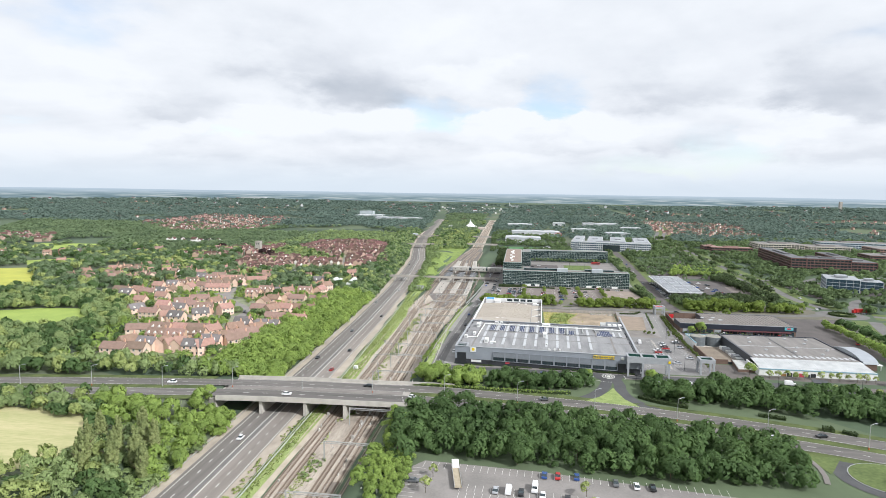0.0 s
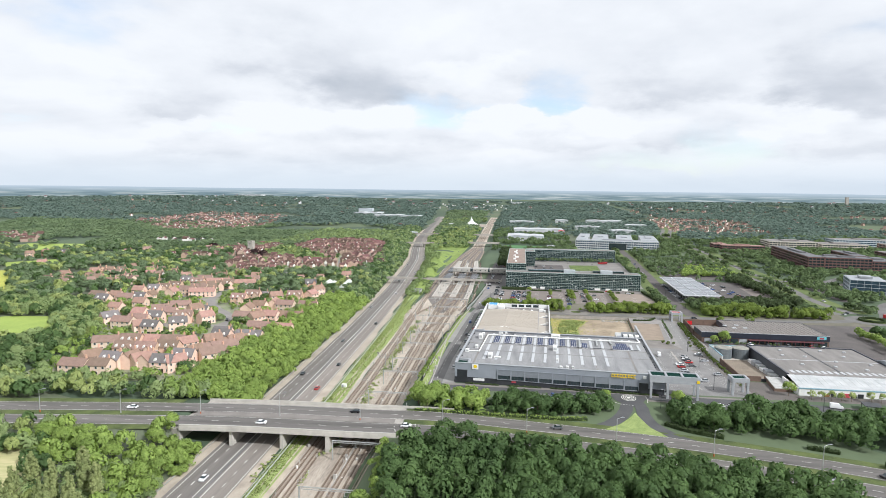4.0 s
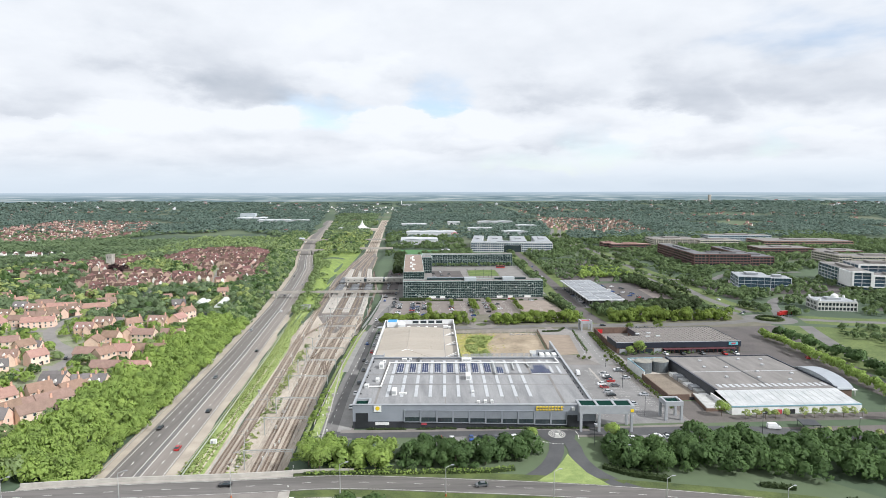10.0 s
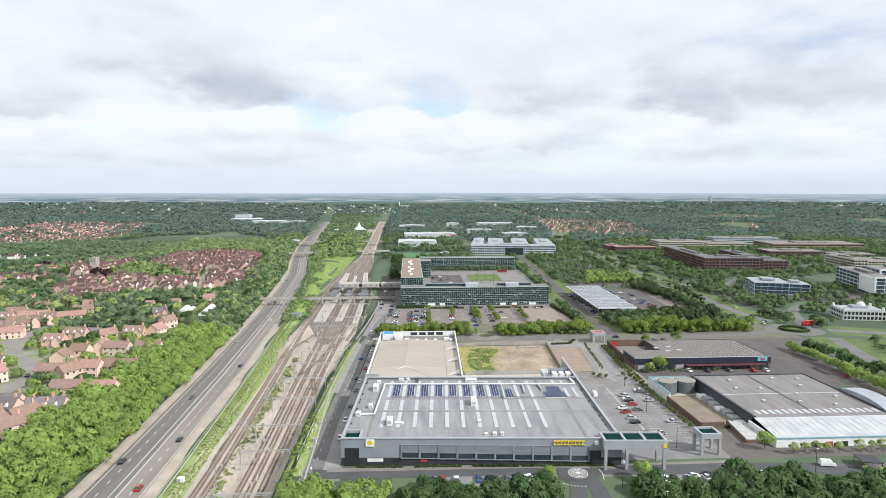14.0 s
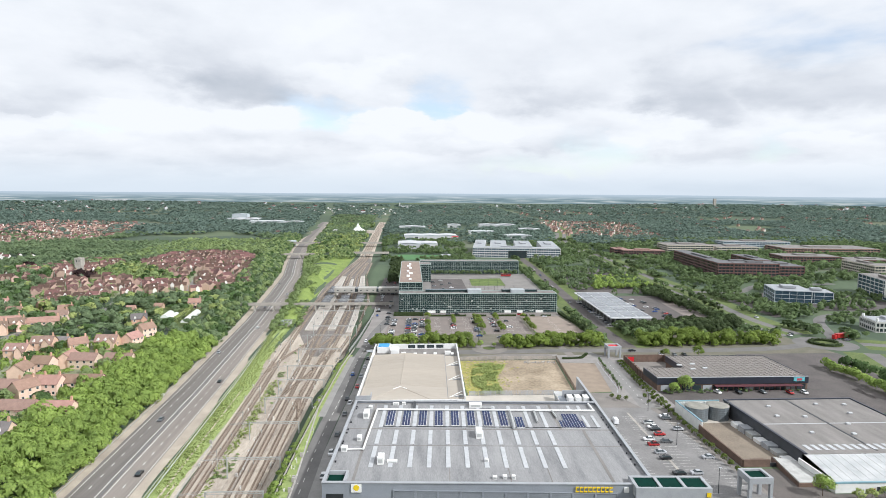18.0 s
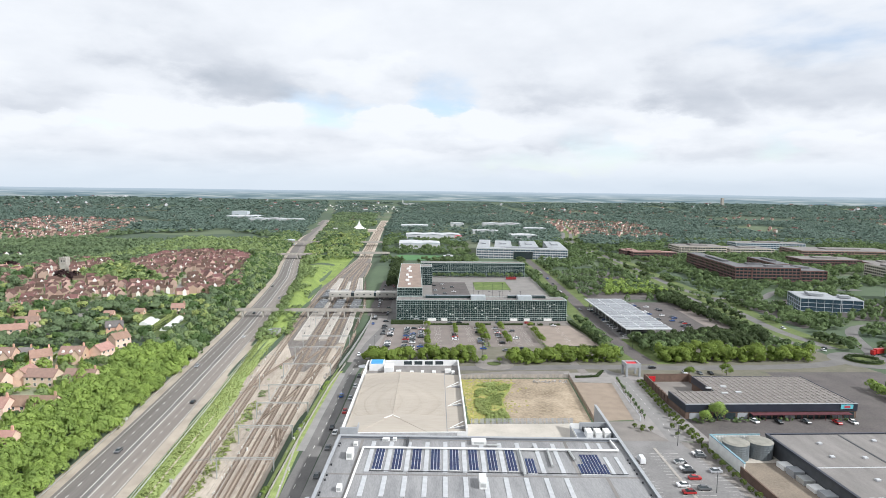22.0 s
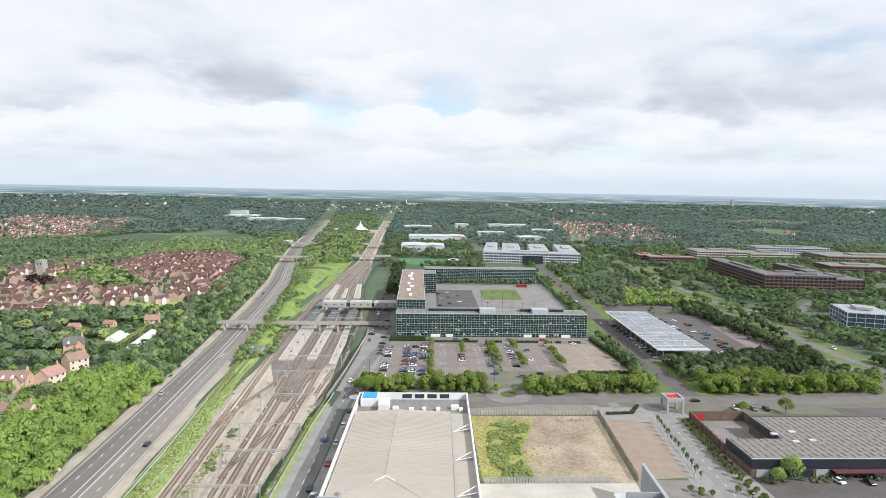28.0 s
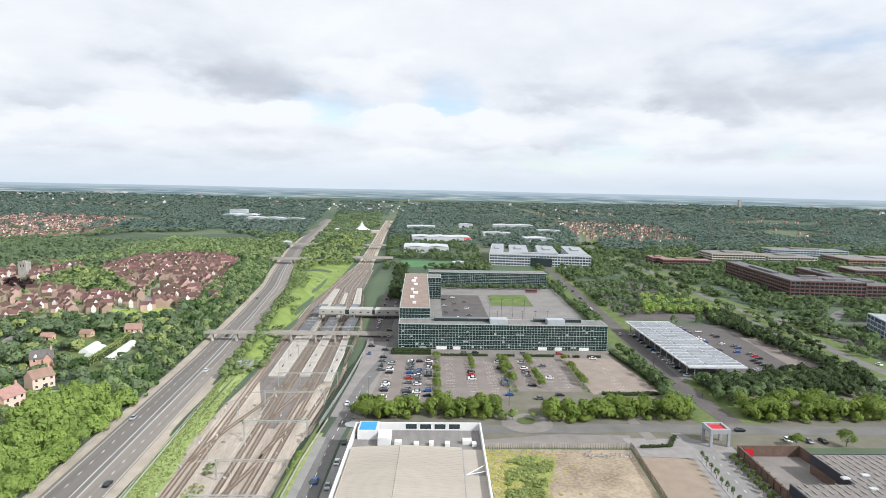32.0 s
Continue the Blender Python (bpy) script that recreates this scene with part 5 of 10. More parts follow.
HOARD = mat("grey_hoarding", (0.40, 0.36, 0.31), (0.29, 0.26, 0.22), 0.8, 0.5, spread=0.15)
fence([(27.4, 497.3), (44, 498), (84.2, 498)], 2.2, HOARD, "weathered timber hoarding round the building plot", slat=0.6)
fence([(84.2, 498), (78.9, 434.4)], 2.6, mat("brown_hoarding", (0.24, 0.185, 0.14), (0.17, 0.13, 0.10), 0.85, 0.5, spread=0.2), "weathered brown timber hoarding between plot and gravel", slat=0.9)
fence([(27, 434), (70, 434)], 2.4, COPING, "pale palisade fence along the service yard", slat=0.5)
rub = bmesh.new()
for k in range(120):
    x, y = CR.uniform(64, 82), CR.gauss(491.5, 1.3)
    z = lie1(x, y) + CR.uniform(0, 0.6)
    sz = CR.uniform(0.25, 0.7)
    m_ = pose(x, y, z, CR.uniform(0, 90), CR.uniform(0, 90), CR.uniform(0, 90)) @ Matrix.Diagonal((sz, sz * 0.7, sz * 0.5, 1))
    bmesh.ops.create_cube(rub, size=1, matrix=m_)
tagged(part("rubble_pile", rub, mat("broken_concrete", (0.48, 0.47, 0.45), (0.30, 0.28, 0.26), 0.9, 0.8, spread=0.3, island=True)), "heap of pale broken concrete blocks", "rubble", kind="stuff")
skip = thing("tarpaulin_stack", (27.6, 408, lie1(27.6, 408)), "stack of goods under a crumpled blue tarpaulin", "stack")
bm = bmesh.new()
bmesh.ops.create_icosphere(bm, subdivisions=3, radius=1.0)
for v in bm.verts:
    v.co = Vector((v.co.x * 1.5, v.co.y * 4.2, max(0, v.co.z + 0.4) * 1.6)) * (1 + 0.16 * noise.noise(v.co * 2.2))
part("cover", bm, MATS["blue_tarpaulin"], skip)
# walkway with trees, store car park
flat("walkway", [(103, 414), (119.4, 414), (120.2, 456), (124.5, 500), (112, 508), (84, 508), (84.4, 491.2), (104.4, 489.3), (96.5, 434)], mat("grey_slab_paving", (0.29, 0.275, 0.26), (0.225, 0.21, 0.198), 0.85, 0.3), 0.07, "grey slab paved pedestrian street", "walkway")
flat("lane", [(102.6, 414), (109.6, 414), (111.6, 440), (116.2, 497), (109.8, 514), (105.8, 514), (109.6, 497), (104.4, 436)], mat("grey_block_paving", (0.255, 0.247, 0.238), (0.19, 0.184, 0.177), 0.85, 0.3, fine=0.5), 0.10, "grey block paved lane between the rows of trees", "lane")
dashes("lane_marking", [(106.6, 418), (108.2, 440), (113.0, 496)], 0.0, 2, 4.5, 0.2, 0.13, "white painted dashes on the lane between the trees")
structure("kerb", ribbon_mesh("kerb", [(99, 435.5), (101.2, 439), (106.6, 491)], -0.2, 0.2, COPING, 0.2), "pale concrete kerb round the gravel plot", "kerb")
STORELOT = mat("store_lot_asphalt", (0.25, 0.242, 0.235), (0.165, 0.16, 0.156), 0.85, 0.12, fine=0.5)
flat("car_park", [(71, 318), (112, 318), (110, 345), (106.5, 414), (74, 416)], STORELOT, 0.05, "pale asphalt store car park with bay lines", "car park")
for k, (x, y) in enumerate([(100.9 + 0.105 * j * 4.6, 436 + j * 4.6) for j in range(12)]):
    tree("sapling", x, y, "thin young tree in a planting strip by the walkway", 0.95, CR, group="young walkway trees")
for j in range(32):
    bx_ = float(np.interp(338 + j * 4.8, [338, 408, 440, 492], [110, 112.2, 113.6, 118.0]))
    tree("ball", bx_, 338 + j * 4.8, "clipped round dark street tree beside the walkway", 1.0, CR, group="clipped walkway trees")
    if j > 14:
        tree("ball", bx_ + 2.1, 340 + j * 4.8, "clipped round dark street tree beside the walkway", 0.95, CR, group="clipped walkway trees")
for x, y in ((94, 428), (97, 427), (95.5, 424.5), (99.5, 424.5), (109, 427), (112, 425), (113, 420), (108, 419)):
    tree("ball", x, y, "clipped round tree in a planter", 0.9, CR, group="clipped walkway trees")


def bays(name, x0, y0, dx, dy, n, length, gapw=2.5, label="white painted parking bay lines"):
    """Bay lines: n lines from (x0, y0), stepped along (dx, dy), each drawn square to the row."""
    d = Vector((dx, dy)).normalized()
    nn = Vector((d.y, -d.x))
    V, F = [], []
    for k in range(n + 1):
        p = Vector((x0, y0)) + d * gapw * k
        b = len(V)
        for q, o in ((p, -0.06), (p, 0.06), (p + nn * length, 0.06), (p + nn * length, -0.06)):
            c = q + d * o
            V.append((c.x, c.y, lie1(c.x, c.y) + 0.13))
        F.append((b, b + 1, b + 2, b + 3))
    return tagged(new(name, mesh_of(name, V, F, LINE)), label, "road marking", kind="stuff")


for x0, ln in ((76, 4.8), (86.5, 4.8), (92.5, 4.8), (102.5, 4.8)):
    bays("bay_lines", x0, 333, 0.05, 1, 28, ln)
structure("kerb", ribbon_mesh("kerb", [(90, 334), (94, 408)], -0.5, 0.5, CONCRETE, 0.16), "raised concrete kerb strip between parking rows", "kerb")
for k in range(17):
    row = CR.choice((89, 95, 95, 104.5))
    y = CR.choice([334.3 + 2.5 * j for j in range(28)])
    car(row + (y - 333) * 0.05, y, 90 if CR.random() < 0.5 else -90, CR.choice(MIXED), "parked in the store car park", group="cars in the store car park")
car(84.5, 396, 175, "van", "parked beside the supermarket")

# ---- gateway pavilions ----
def gateway(x, y, w, d, h, top, label):
    z = lie1(x, y)
    g = thing("gateway_pavilion", (x, y, z), label, "pavilion", "square concrete gateways")
    part("roof_ring", boxes((-w / 2, w / 2, -d / 2, -d / 2 + 0.9, h - 1.9, h), (-w / 2, w / 2, d / 2 - 0.9, d / 2, h - 1.9, h), (-w / 2, -w / 2 + 0.9, -d / 2 + 0.9, d / 2 - 0.9, h - 1.9, h), (w / 2 - 0.9, w / 2, -d / 2 + 0.9, d / 2 - 0.9, h - 1.9, h)), COPING, g)
    part("roof_panel", boxes((-w / 2 + 0.92, w / 2 - 0.92, -d / 2 + 0.92, d / 2 - 0.92, h - 0.75, h - 0.6)), top, g)
    for sx in (-1, 1):
        for sy in (-1, 1):
            part("pillar", boxes((sx * (w / 2 - 0.55) - 0.5, sx * (w / 2 - 0.55) + 0.5, sy * (d / 2 - 0.55) - 0.5, sy * (d / 2 - 0.55) + 0.5, -0.5, h - 1.9), bevel=0.04), COPING, g)
    return g


gateway(105.6, 329.5, 7.6, 7.0, 8.2, TEAL, "grey concrete gateway pavilion with dark green roof well")
gateway(119.5, 503.5, 8.0, 7.6, 7.2, mat("red_panel", (0.55, 0.02, 0.03), (0.45, 0.015, 0.02), 0.5, 0.5), "grey concrete gateway pavilion with red roof panel")

# ---- low retail buildings ----
NAVY = mat("navy_fascia", (0.025, 0.03, 0.045), (0.018, 0.022, 0.034), 0.4, 0.4, spec=0.5)
BROWNB = mat("brown_brick", (0.17, 0.115, 0.09), (0.11, 0.075, 0.06), 0.9, 0.4)
sa = thing("retail_shed", (0, 0, 0), "single storey shop with navy fascia and ribbed felt roof", "shop")
part("wall", boxes((119.9, 196, 438.5, 439, -1, 3.9), (119.9, 120.4, 439, 456, -1, 5.2), (195.5, 196, 439, 478, -1, 5.2), (141, 195.5, 477.5, 478, -1, 5.2), (141, 141.5, 456, 477.5, -1, 5.2), (120.4, 141, 455.6, 456, -1, 5.2)), BROWNB, sa)
part("roof", boxes((120.2, 195.8, 438.8, 456, 6.6, 7.0), (141, 195.8, 456, 477.8, 6.6, 7.0)), mat("brown_felt", (0.245, 0.225, 0.208), (0.165, 0.15, 0.138), 0.9, 0.3, fine=0.5), sa, "grey-brown felt roof with raised ribs")
part("fascia", boxes((119.7, 196.2, 438.2, 438.8, 3.9, 7.2), (119.7, 120.2, 438.8, 456.2, 3.9, 7.2), (195.8, 196.2, 438.8, 478, 3.9, 7.2), (141, 195.8, 477.8, 478.2, 3.9, 7.2), (140.7, 141.0, 456.2, 478.2, 3.9, 7.2)), NAVY, sa, "navy blue metal fascia")
part("fascia_edge", boxes((119.6, 196.3, 438.1, 438.9, 7.2, 7.35)), COPING, sa)
ribs = bmesh.new()
for k in range(29):
    x = 121.4 + 2.6 * k
    for q in range(9 if x > 142 else 4):
        y0 = 440 + 4.2 * q + 1.0 * (k % 2)
        box(ribs, x, x + 0.4, y0, y0 + 2.6, 7.0, 7.3)
tagged(part("roof_ribs", ribs, mat("pale_rib", (0.30, 0.275, 0.25), (0.23, 0.21, 0.19), 0.8, 0.4), sa), kind="stuff")
for bx, by in ((139, 459), (147, 461), (150, 453), (143, 452)):
    part("rooflight", boxes((bx, bx + 2.6, by, by + 1.6, 7.0, 7.6), bevel=0.1), SKYLIGHT, sa)
for k in range(14):
    part("shop_window", boxes((121.6 + 5.3 * k, 126 + 5.3 * k, 438.3, 438.45, -0.2, 3.4)), GLASS if k % 4 else COPING, sa)
part("veranda", boxes((148, 192, 435.4, 438.1, 3.3, 3.6)), mat("maroon_canopy", (0.14, 0.05, 0.06), (0.09, 0.035, 0.04), 0.6, 0.5), sa)
for k in range(9):
    part("veranda_post", boxes((148.5 + 5.3 * k, 148.7 + 5.3 * k, 435.6, 435.8, -0.5, 3.3)), MATS["maroon_canopy"], sa)
part("shop_sign", boxes((188.5, 194, 437.9, 438.15, 5.0, 6.9)), mat("aqua_sign", (0.15, 0.5, 0.55), (0.12, 0.42, 0.48), 0.5, 1), sa, "aqua sign with a red patch")
part("sign_patch", boxes((190, 192.6, 437.8, 437.88, 5.4, 6.5)), MATS["poster_red"], sa)
bw = thing("brick_wall", (0, 0, 0), "brown brick service yard wall", "wall")
part("wall", prism(boxes((122.6, 146, 491.5, 492, -1.5, 4.2), (145.5, 146, 478.4, 491.5, -1.5, 4.2)), [(119.9, 456.3), (120.5, 456.3), (122.6, 492), (122.0, 492)], -1.5, 4.2), BROWNB, bw)
for k in range(9):
    y = 457.5 + 4.1 * k
    x = 119.9 + 2.1 * (y - 456.3) / 35.7
    part("pier", boxes((x - 0.25, x + 0.75, y - 0.3, y + 0.3, -1.5, 4.45)), BROWNB, bw)
part("sign", boxes((124.5, 128, 491.3, 491.48, 0.3, 3.0)), MATS["red_panel"], bw)

SILVERGREY = mat("silver_trim", (0.40, 0.42, 0.44), (0.31, 0.33, 0.35), 0.5, 0.4)
sb = thing("retail_shed", (0, 0, 0), "large shop with grey felt roof and white glazed front", "shop")
part("wall", boxes((135.5, 136, 352, 405, -1, 7.2), (136, 192, 404.5, 405, -1, 7.2), (192, 192.5, 352, 405, -1, 7.2)), mat("dark_cladding", (0.07, 0.075, 0.085), (0.05, 0.055, 0.06), 0.5, 0.4), sb)
part("roof", boxes((136, 192, 350, 404.5, 7.2, 7.6)), FELT, sb)
for d in ((135.2, 136.2, 350, 405.3), (192, 192.8, 350, 405.3), (136.2, 192, 404.5, 405.3)):
    part("roof_edge", boxes((*d, 7.2, 8.0)), NAVY, sb)
part("valley", boxes((162.5, 163.3, 352, 404, 7.6, 7.68)), DARK, sb)
part("valley", boxes((136.5, 191.5, 377, 377.6, 7.6, 7.66)), SKYLIGHT, sb)
for k in range(18):
    part("rooflight", boxes((139 + 2.95 * k, 140.6 + 2.95 * k, 353, 357.5, 7.6, 7.72)), SKYLIGHT, sb)
for bx, by in ((150, 396), (172, 398), (147, 385), (158, 384), (179, 387), (170, 376), (185, 372), (150, 368), (165, 366), (178, 362), (184, 397)):
    part("roof_cowl", boxes((bx - 0.8, bx + 0.8, by - 0.6, by + 0.6, 7.6, 8.3), bevel=0.12), SKYLIGHT, sb)
bm = bmesh.new()
gv = [bm.verts.new(v) for v in ((133.5, 332, 6.5), (190, 332, 6.5), (192, 350, 7.5), (135, 350, 7.5))]
bm.faces.new(gv)
gl = part("glazed_roof", bm, mat("opal_glazing", (0.56, 0.565, 0.56), (0.33, 0.345, 0.35), 0.75, 0.22, spec=0.4, fine=0.5), sb, "pale opal glazed lean-to roof")
for k in range(20):
    x = 133.6 + 2.97 * k
    part("glazing_bar", tube(bmesh.new(), (x, 332, 6.55), (x + 1.6, 350, 7.55), 0.05, n=4), WHITE, gl)
part("eaves_beam", boxes((133, 190.5, 331.4, 332, 6.2, 6.65)), mat("aqua_trim", (0.22, 0.36, 0.41), (0.17, 0.29, 0.33), 0.5, 1), sb)
part("front_wall", boxes((133.2, 190.3, 331.6, 332.1, 2.0, 6.2)), WHITE, sb, "white front wall with painted panels")
part("front_plinth", boxes((133.2, 190.3, 331.5, 332.1, -0.5, 2.0)), CHAR, sb)
for k in range(6):
    part("mural_panel", boxes((144 + 2.9 * k, 146.4 + 2.9 * k, 331.4, 331.55, 3.0, 4.4 + 0.5 * (k % 2))), (MATS["warm_brick"], DARK, GRASS, MATS["poster_red"], NAVY, DARK)[k], sb)
part("side_wall", boxes((133, 133.5, 332, 350, -0.5, 6.4), (190.4, 190.9, 332, 350, -0.5, 6.4)), WHITE, sb)
# barrel vault over the side entrance, with a glazed end above the roof
VAULT = mat("vault_sheet", (0.36, 0.385, 0.41), (0.29, 0.31, 0.335), 0.45, 0.25, spec=0.5)
arc = [(math.cos(math.pi * k / 16), math.sin(math.pi * k / 16)) for k in range(17)]


def arch(x0, x1, r0, r1, rise0, rise1, z):
    """A solid arch between two ovals, drawn out along x."""
    bm = bmesh.new()
    rows = [[bm.verts.new((x, 367.5 + r * c, z + h * q)) for c, q in arc] for x in (x0, x1) for r, h in ((r0, rise0), (r1, rise1))]
    for a, b in ((0, 1), (1, 3), (3, 2), (2, 0)):
        for k in range(16):
            bm.faces.new((rows[a][k], rows[a][k + 1], rows[b][k + 1], rows[b][k]))
    return bm


part("vault", arch(192.9, 201.5, 16.4, 16.0, 3.9, 3.55, 6.2), VAULT, sb, "silver barrel vaulted side entrance roof")
bm = bmesh.new()
bm.faces.new([bm.verts.new((193.3, 367.5 + 15.9 * c, 6.2 + 3.5 * q)) for c, q in arc])
part("vault_glazing", bm, mat("pale_glazing", (0.46, 0.49, 0.51), (0.36, 0.39, 0.41), 0.25, 0.4, spec=0.6), sb, "pale glazed vault end")
for k in range(1, 10):
    y = 351.7 + 3.16 * k
    part("glazing_bar", boxes((193.18, 193.28, y - 0.08, y + 0.08, 6.2, 6.2 + 3.5 * math.sqrt(max(0.01, 1 - ((y - 367.5) / 15.9) ** 2)))), SILVERGREY, sb)
part("vault_wall", boxes((192.9, 201.0, 351.6, 352.1, -1, 6.2), (192.9, 201.0, 382.9, 383.4, -1, 6.2), (200.6, 201.0, 352.1, 382.9, -1, 6.2)), BROWNB, sb)
for k in range(6):
    part("vault_post", boxes((203.6, 203.9, 353 + 5.8 * k, 353.3 + 5.8 * k, -1, 5.4)), WHITE, sb)
part("vault_canopy", boxes((201.0, 204.2, 352, 383, 5.4, 5.65)), WHITE, sb)
# loading yard with tanks
TANK = mat("galvanised_tank", (0.21, 0.235, 0.25), (0.14, 0.16, 0.17), 0.45, 0.5, metal=0.4, stretch=(1, 1, 0.1))
for tx, ty in ((120.8, 399.5), (130.2, 400.2)):
    t_ = thing("sprinkler_tank", (tx, ty, lie1(tx, ty) - 0.1), "round corrugated steel water tank with flat roof", "tank", "pair of water tanks")
    bm = bmesh.new()
    rings = [[bm.verts.new((r_ * math.cos(6.2832 * q / 28), r_ * math.sin(6.2832 * q / 28), z)) for q in range(28)] for k in range(7) for r_, z in ((4.55, k * 0.85), (4.62, k * 0.85 + 0.06), (4.62, k * 0.85 + 0.79))]
    for ra, rb in zip(rings, rings[1:]):
        for q in range(28):
            bm.faces.new((ra[q], ra[(q + 1) % 28], rb[(q + 1) % 28], rb[q]))
    part("shell", bm, TANK, t_)
    part("lid", tube(bmesh.new(), (0, 0, 5.95), (0, 0, 6.35), 4.75, 3.6, n=28), mat("tank_lid", (0.30, 0.29, 0.25), (0.21, 0.205, 0.18), 0.8, 0.4), t_)
    part("ladder", boxes((4.62, 4.7, -0.3, -0.22, 0, 6.6), (4.62, 4.7, 0.22, 0.3, 0, 6.6), *[(4.62, 4.68, -0.22, 0.22, 0.4 * k + 0.3, 0.4 * k + 0.36) for k in range(15)]), GALV, t_)
yw = thing("service_yard_wall", (0, 0, 0), "white ribbed and brown brick wall round a loading yard", "wall")
part("white_wall", boxes((115.4, 115.9, 384, 408.5, -0.5, 6.2), (115.9, 135, 408, 408.5, -0.5, 6.2)), WHITE, yw)
part("wall_cap", boxes((115.3, 116.0, 383.9, 408.6, 6.2, 6.5), (116.0, 135, 407.9, 408.6, 6.2, 6.5)), MATS["aqua_trim"], yw)
for k in range(16):
    part("buttress", boxes((116.4 + 1.2 * k, 116.6 + 1.2 * k, 407.5, 407.9, 0, 6.0)), WHITE, yw)
part("brick_wall", boxes((114.2, 114.7, 352, 384, -0.5, 5.2), (114.7, 124, 351.5, 352, -0.5, 5.2)), BROWNB, yw)
flat("yard", [(114.8, 352.2), (135.2, 352.2), (135.2, 394), (116, 394)], mat("sandy_yard", (0.27, 0.225, 0.175), (0.17, 0.142, 0.112), 0.9, 0.12, fine=0.5), 0.08, "sandy concrete loading yard", "yard")
part("gate", boxes((124, 128, 351.6, 351.75, 1, 4)), DARK, yw)
for k in range(7):
    part("lean_to", boxes((131.5, 135.4, 354 + 5.5 * k, 358.5 + 5.5 * k, 0.5, 3.4 + 0.4 * (k % 3)), bevel=0.05), (WHITE, GALV, COPING)[k % 3], yw)
ob_ = thing("outbuilding", (0, 0, 0), "low brown brick outbuilding with flat white roof", "outbuilding")
part("wall", prism(bmesh.new(), [(124.2, 336), (132.6, 336), (134.8, 351.2), (127.0, 356)], -0.6, 4.2), BROWNB, ob_)
part("roof", prism(bmesh.new(), [(124.6, 336.4), (132.4, 336.4), (134.5, 351.0), (127.3, 355.4)], 4.2, 4.5), mat("stained_white_roof", (0.50, 0.50, 0.48), (0.32, 0.315, 0.30), 0.7, 0.4), ob_)
part("door", boxes((126, 128, 335.8, 335.97, 0, 2.6)), NAVY, ob_)
part("gate_wall", boxes((119.5, 124.2, 355.6, 356.0, -0.5, 3.6)), BROWNB, ob_)
flat("forecourt", [(112, 318), (215, 300), (215, 331), (133, 331), (125, 350), (113, 350)], mat("forecourt_paving", (0.15, 0.133, 0.122), (0.10, 0.09, 0.083), 0.85, 0.15, fine=0.5), 0.05, "brown-grey paved forecourt", "forecourt")

# ---- roads of the town ----
TOWNROADS = []
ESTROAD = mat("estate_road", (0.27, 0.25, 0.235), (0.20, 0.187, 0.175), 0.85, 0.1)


TOWNLAWN = mat("town_lawn", (0.15, 0.19, 0.065), (0.075, 0.105, 0.036), 0.95, 0.05, fine=0.5)


def townroad(pts, w, label, material=ROADGREY, lift=0.09, name="road", verge=True):
    line = curve_pts(pts)
    TOWNROADS.append((np.array(line), w / 2 + 1.5))
    if verge and line[0][0] > 130 and line[0][1] > 500 and w >= 8:
        structure("grass_verge", ribbon_mesh("grass_verge", line, -w / 2 - 11, w / 2 + 11, TOWNLAWN, 0.04, step=8, across=6), "mown green verge beside the town road", "verge")
    return structure(name, ribbon_mesh(name, line, -w / 2, w / 2, material, lift, step=5, across=4), label, "road")


townroad([(-36, 312), (-35.6, 340), (-35.6, 370), (-34.6, 404), (-32.4, 447), (-31, 500), (-28.5, 530), (-24, 580), (-15, 640), (-13, 720), (-10, 850)], 6.6, "grey asphalt service road beside the railway", ROADGREY)
townroad([(-30, 523), (0, 519), (48, 517), (100, 519), (160, 517), (225, 520), (262, 532)], 9, "grey asphalt avenue lined with trees")
townroad([(138, 525), (137, 572), (142, 640), (148, 720), (154, 820), (160, 920), (166, 1050), (175, 1250)], 10, "grey asphalt town boulevard", LOT)
townroad([(272, 560), (268, 610), (276, 685), (284, 745), (280, 813), (290, 960), (296, 1045), (310, 1340), (366, 1590), (420, 1900)], 8, "grey dual carriageway through the town")
townroad([(258, 555), (252, 600), (256, 690), (264, 745), (262, 813), (272, 960), (280, 1045), (296, 1340), (350, 1590)], 8, "grey dual carriageway through the town", verge=False)
townroad([(282, 506), (269, 468), (260, 434), (257, 402), (250, 350), (238, 290), (228, 215)], 9, "grey asphalt road past the shops")
townroad([(294, 530), (340, 515), (420, 505), (600, 500)], 9, "grey asphalt avenue")
townroad([(284, 540), (330, 620), (400, 640), (520, 660)], 8, "grey asphalt side street", verge=False)
townroad([(285, 750), (330, 745), (380, 790), (470, 800)], 8, "grey asphalt side street", verge=False)
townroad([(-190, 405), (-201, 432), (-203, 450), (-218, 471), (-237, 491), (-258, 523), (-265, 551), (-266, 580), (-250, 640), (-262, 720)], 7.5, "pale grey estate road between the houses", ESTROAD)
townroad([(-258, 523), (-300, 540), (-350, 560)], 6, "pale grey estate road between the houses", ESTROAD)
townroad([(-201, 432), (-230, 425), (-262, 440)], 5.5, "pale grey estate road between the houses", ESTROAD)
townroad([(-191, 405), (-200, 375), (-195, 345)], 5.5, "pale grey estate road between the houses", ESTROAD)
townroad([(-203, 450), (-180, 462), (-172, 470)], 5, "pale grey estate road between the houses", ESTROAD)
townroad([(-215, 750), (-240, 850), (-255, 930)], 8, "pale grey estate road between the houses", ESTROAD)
townroad([(-150, 585), (-190, 590), (-240, 600), (-290, 640)], 4.5, "pale lane past gardens", LOT)
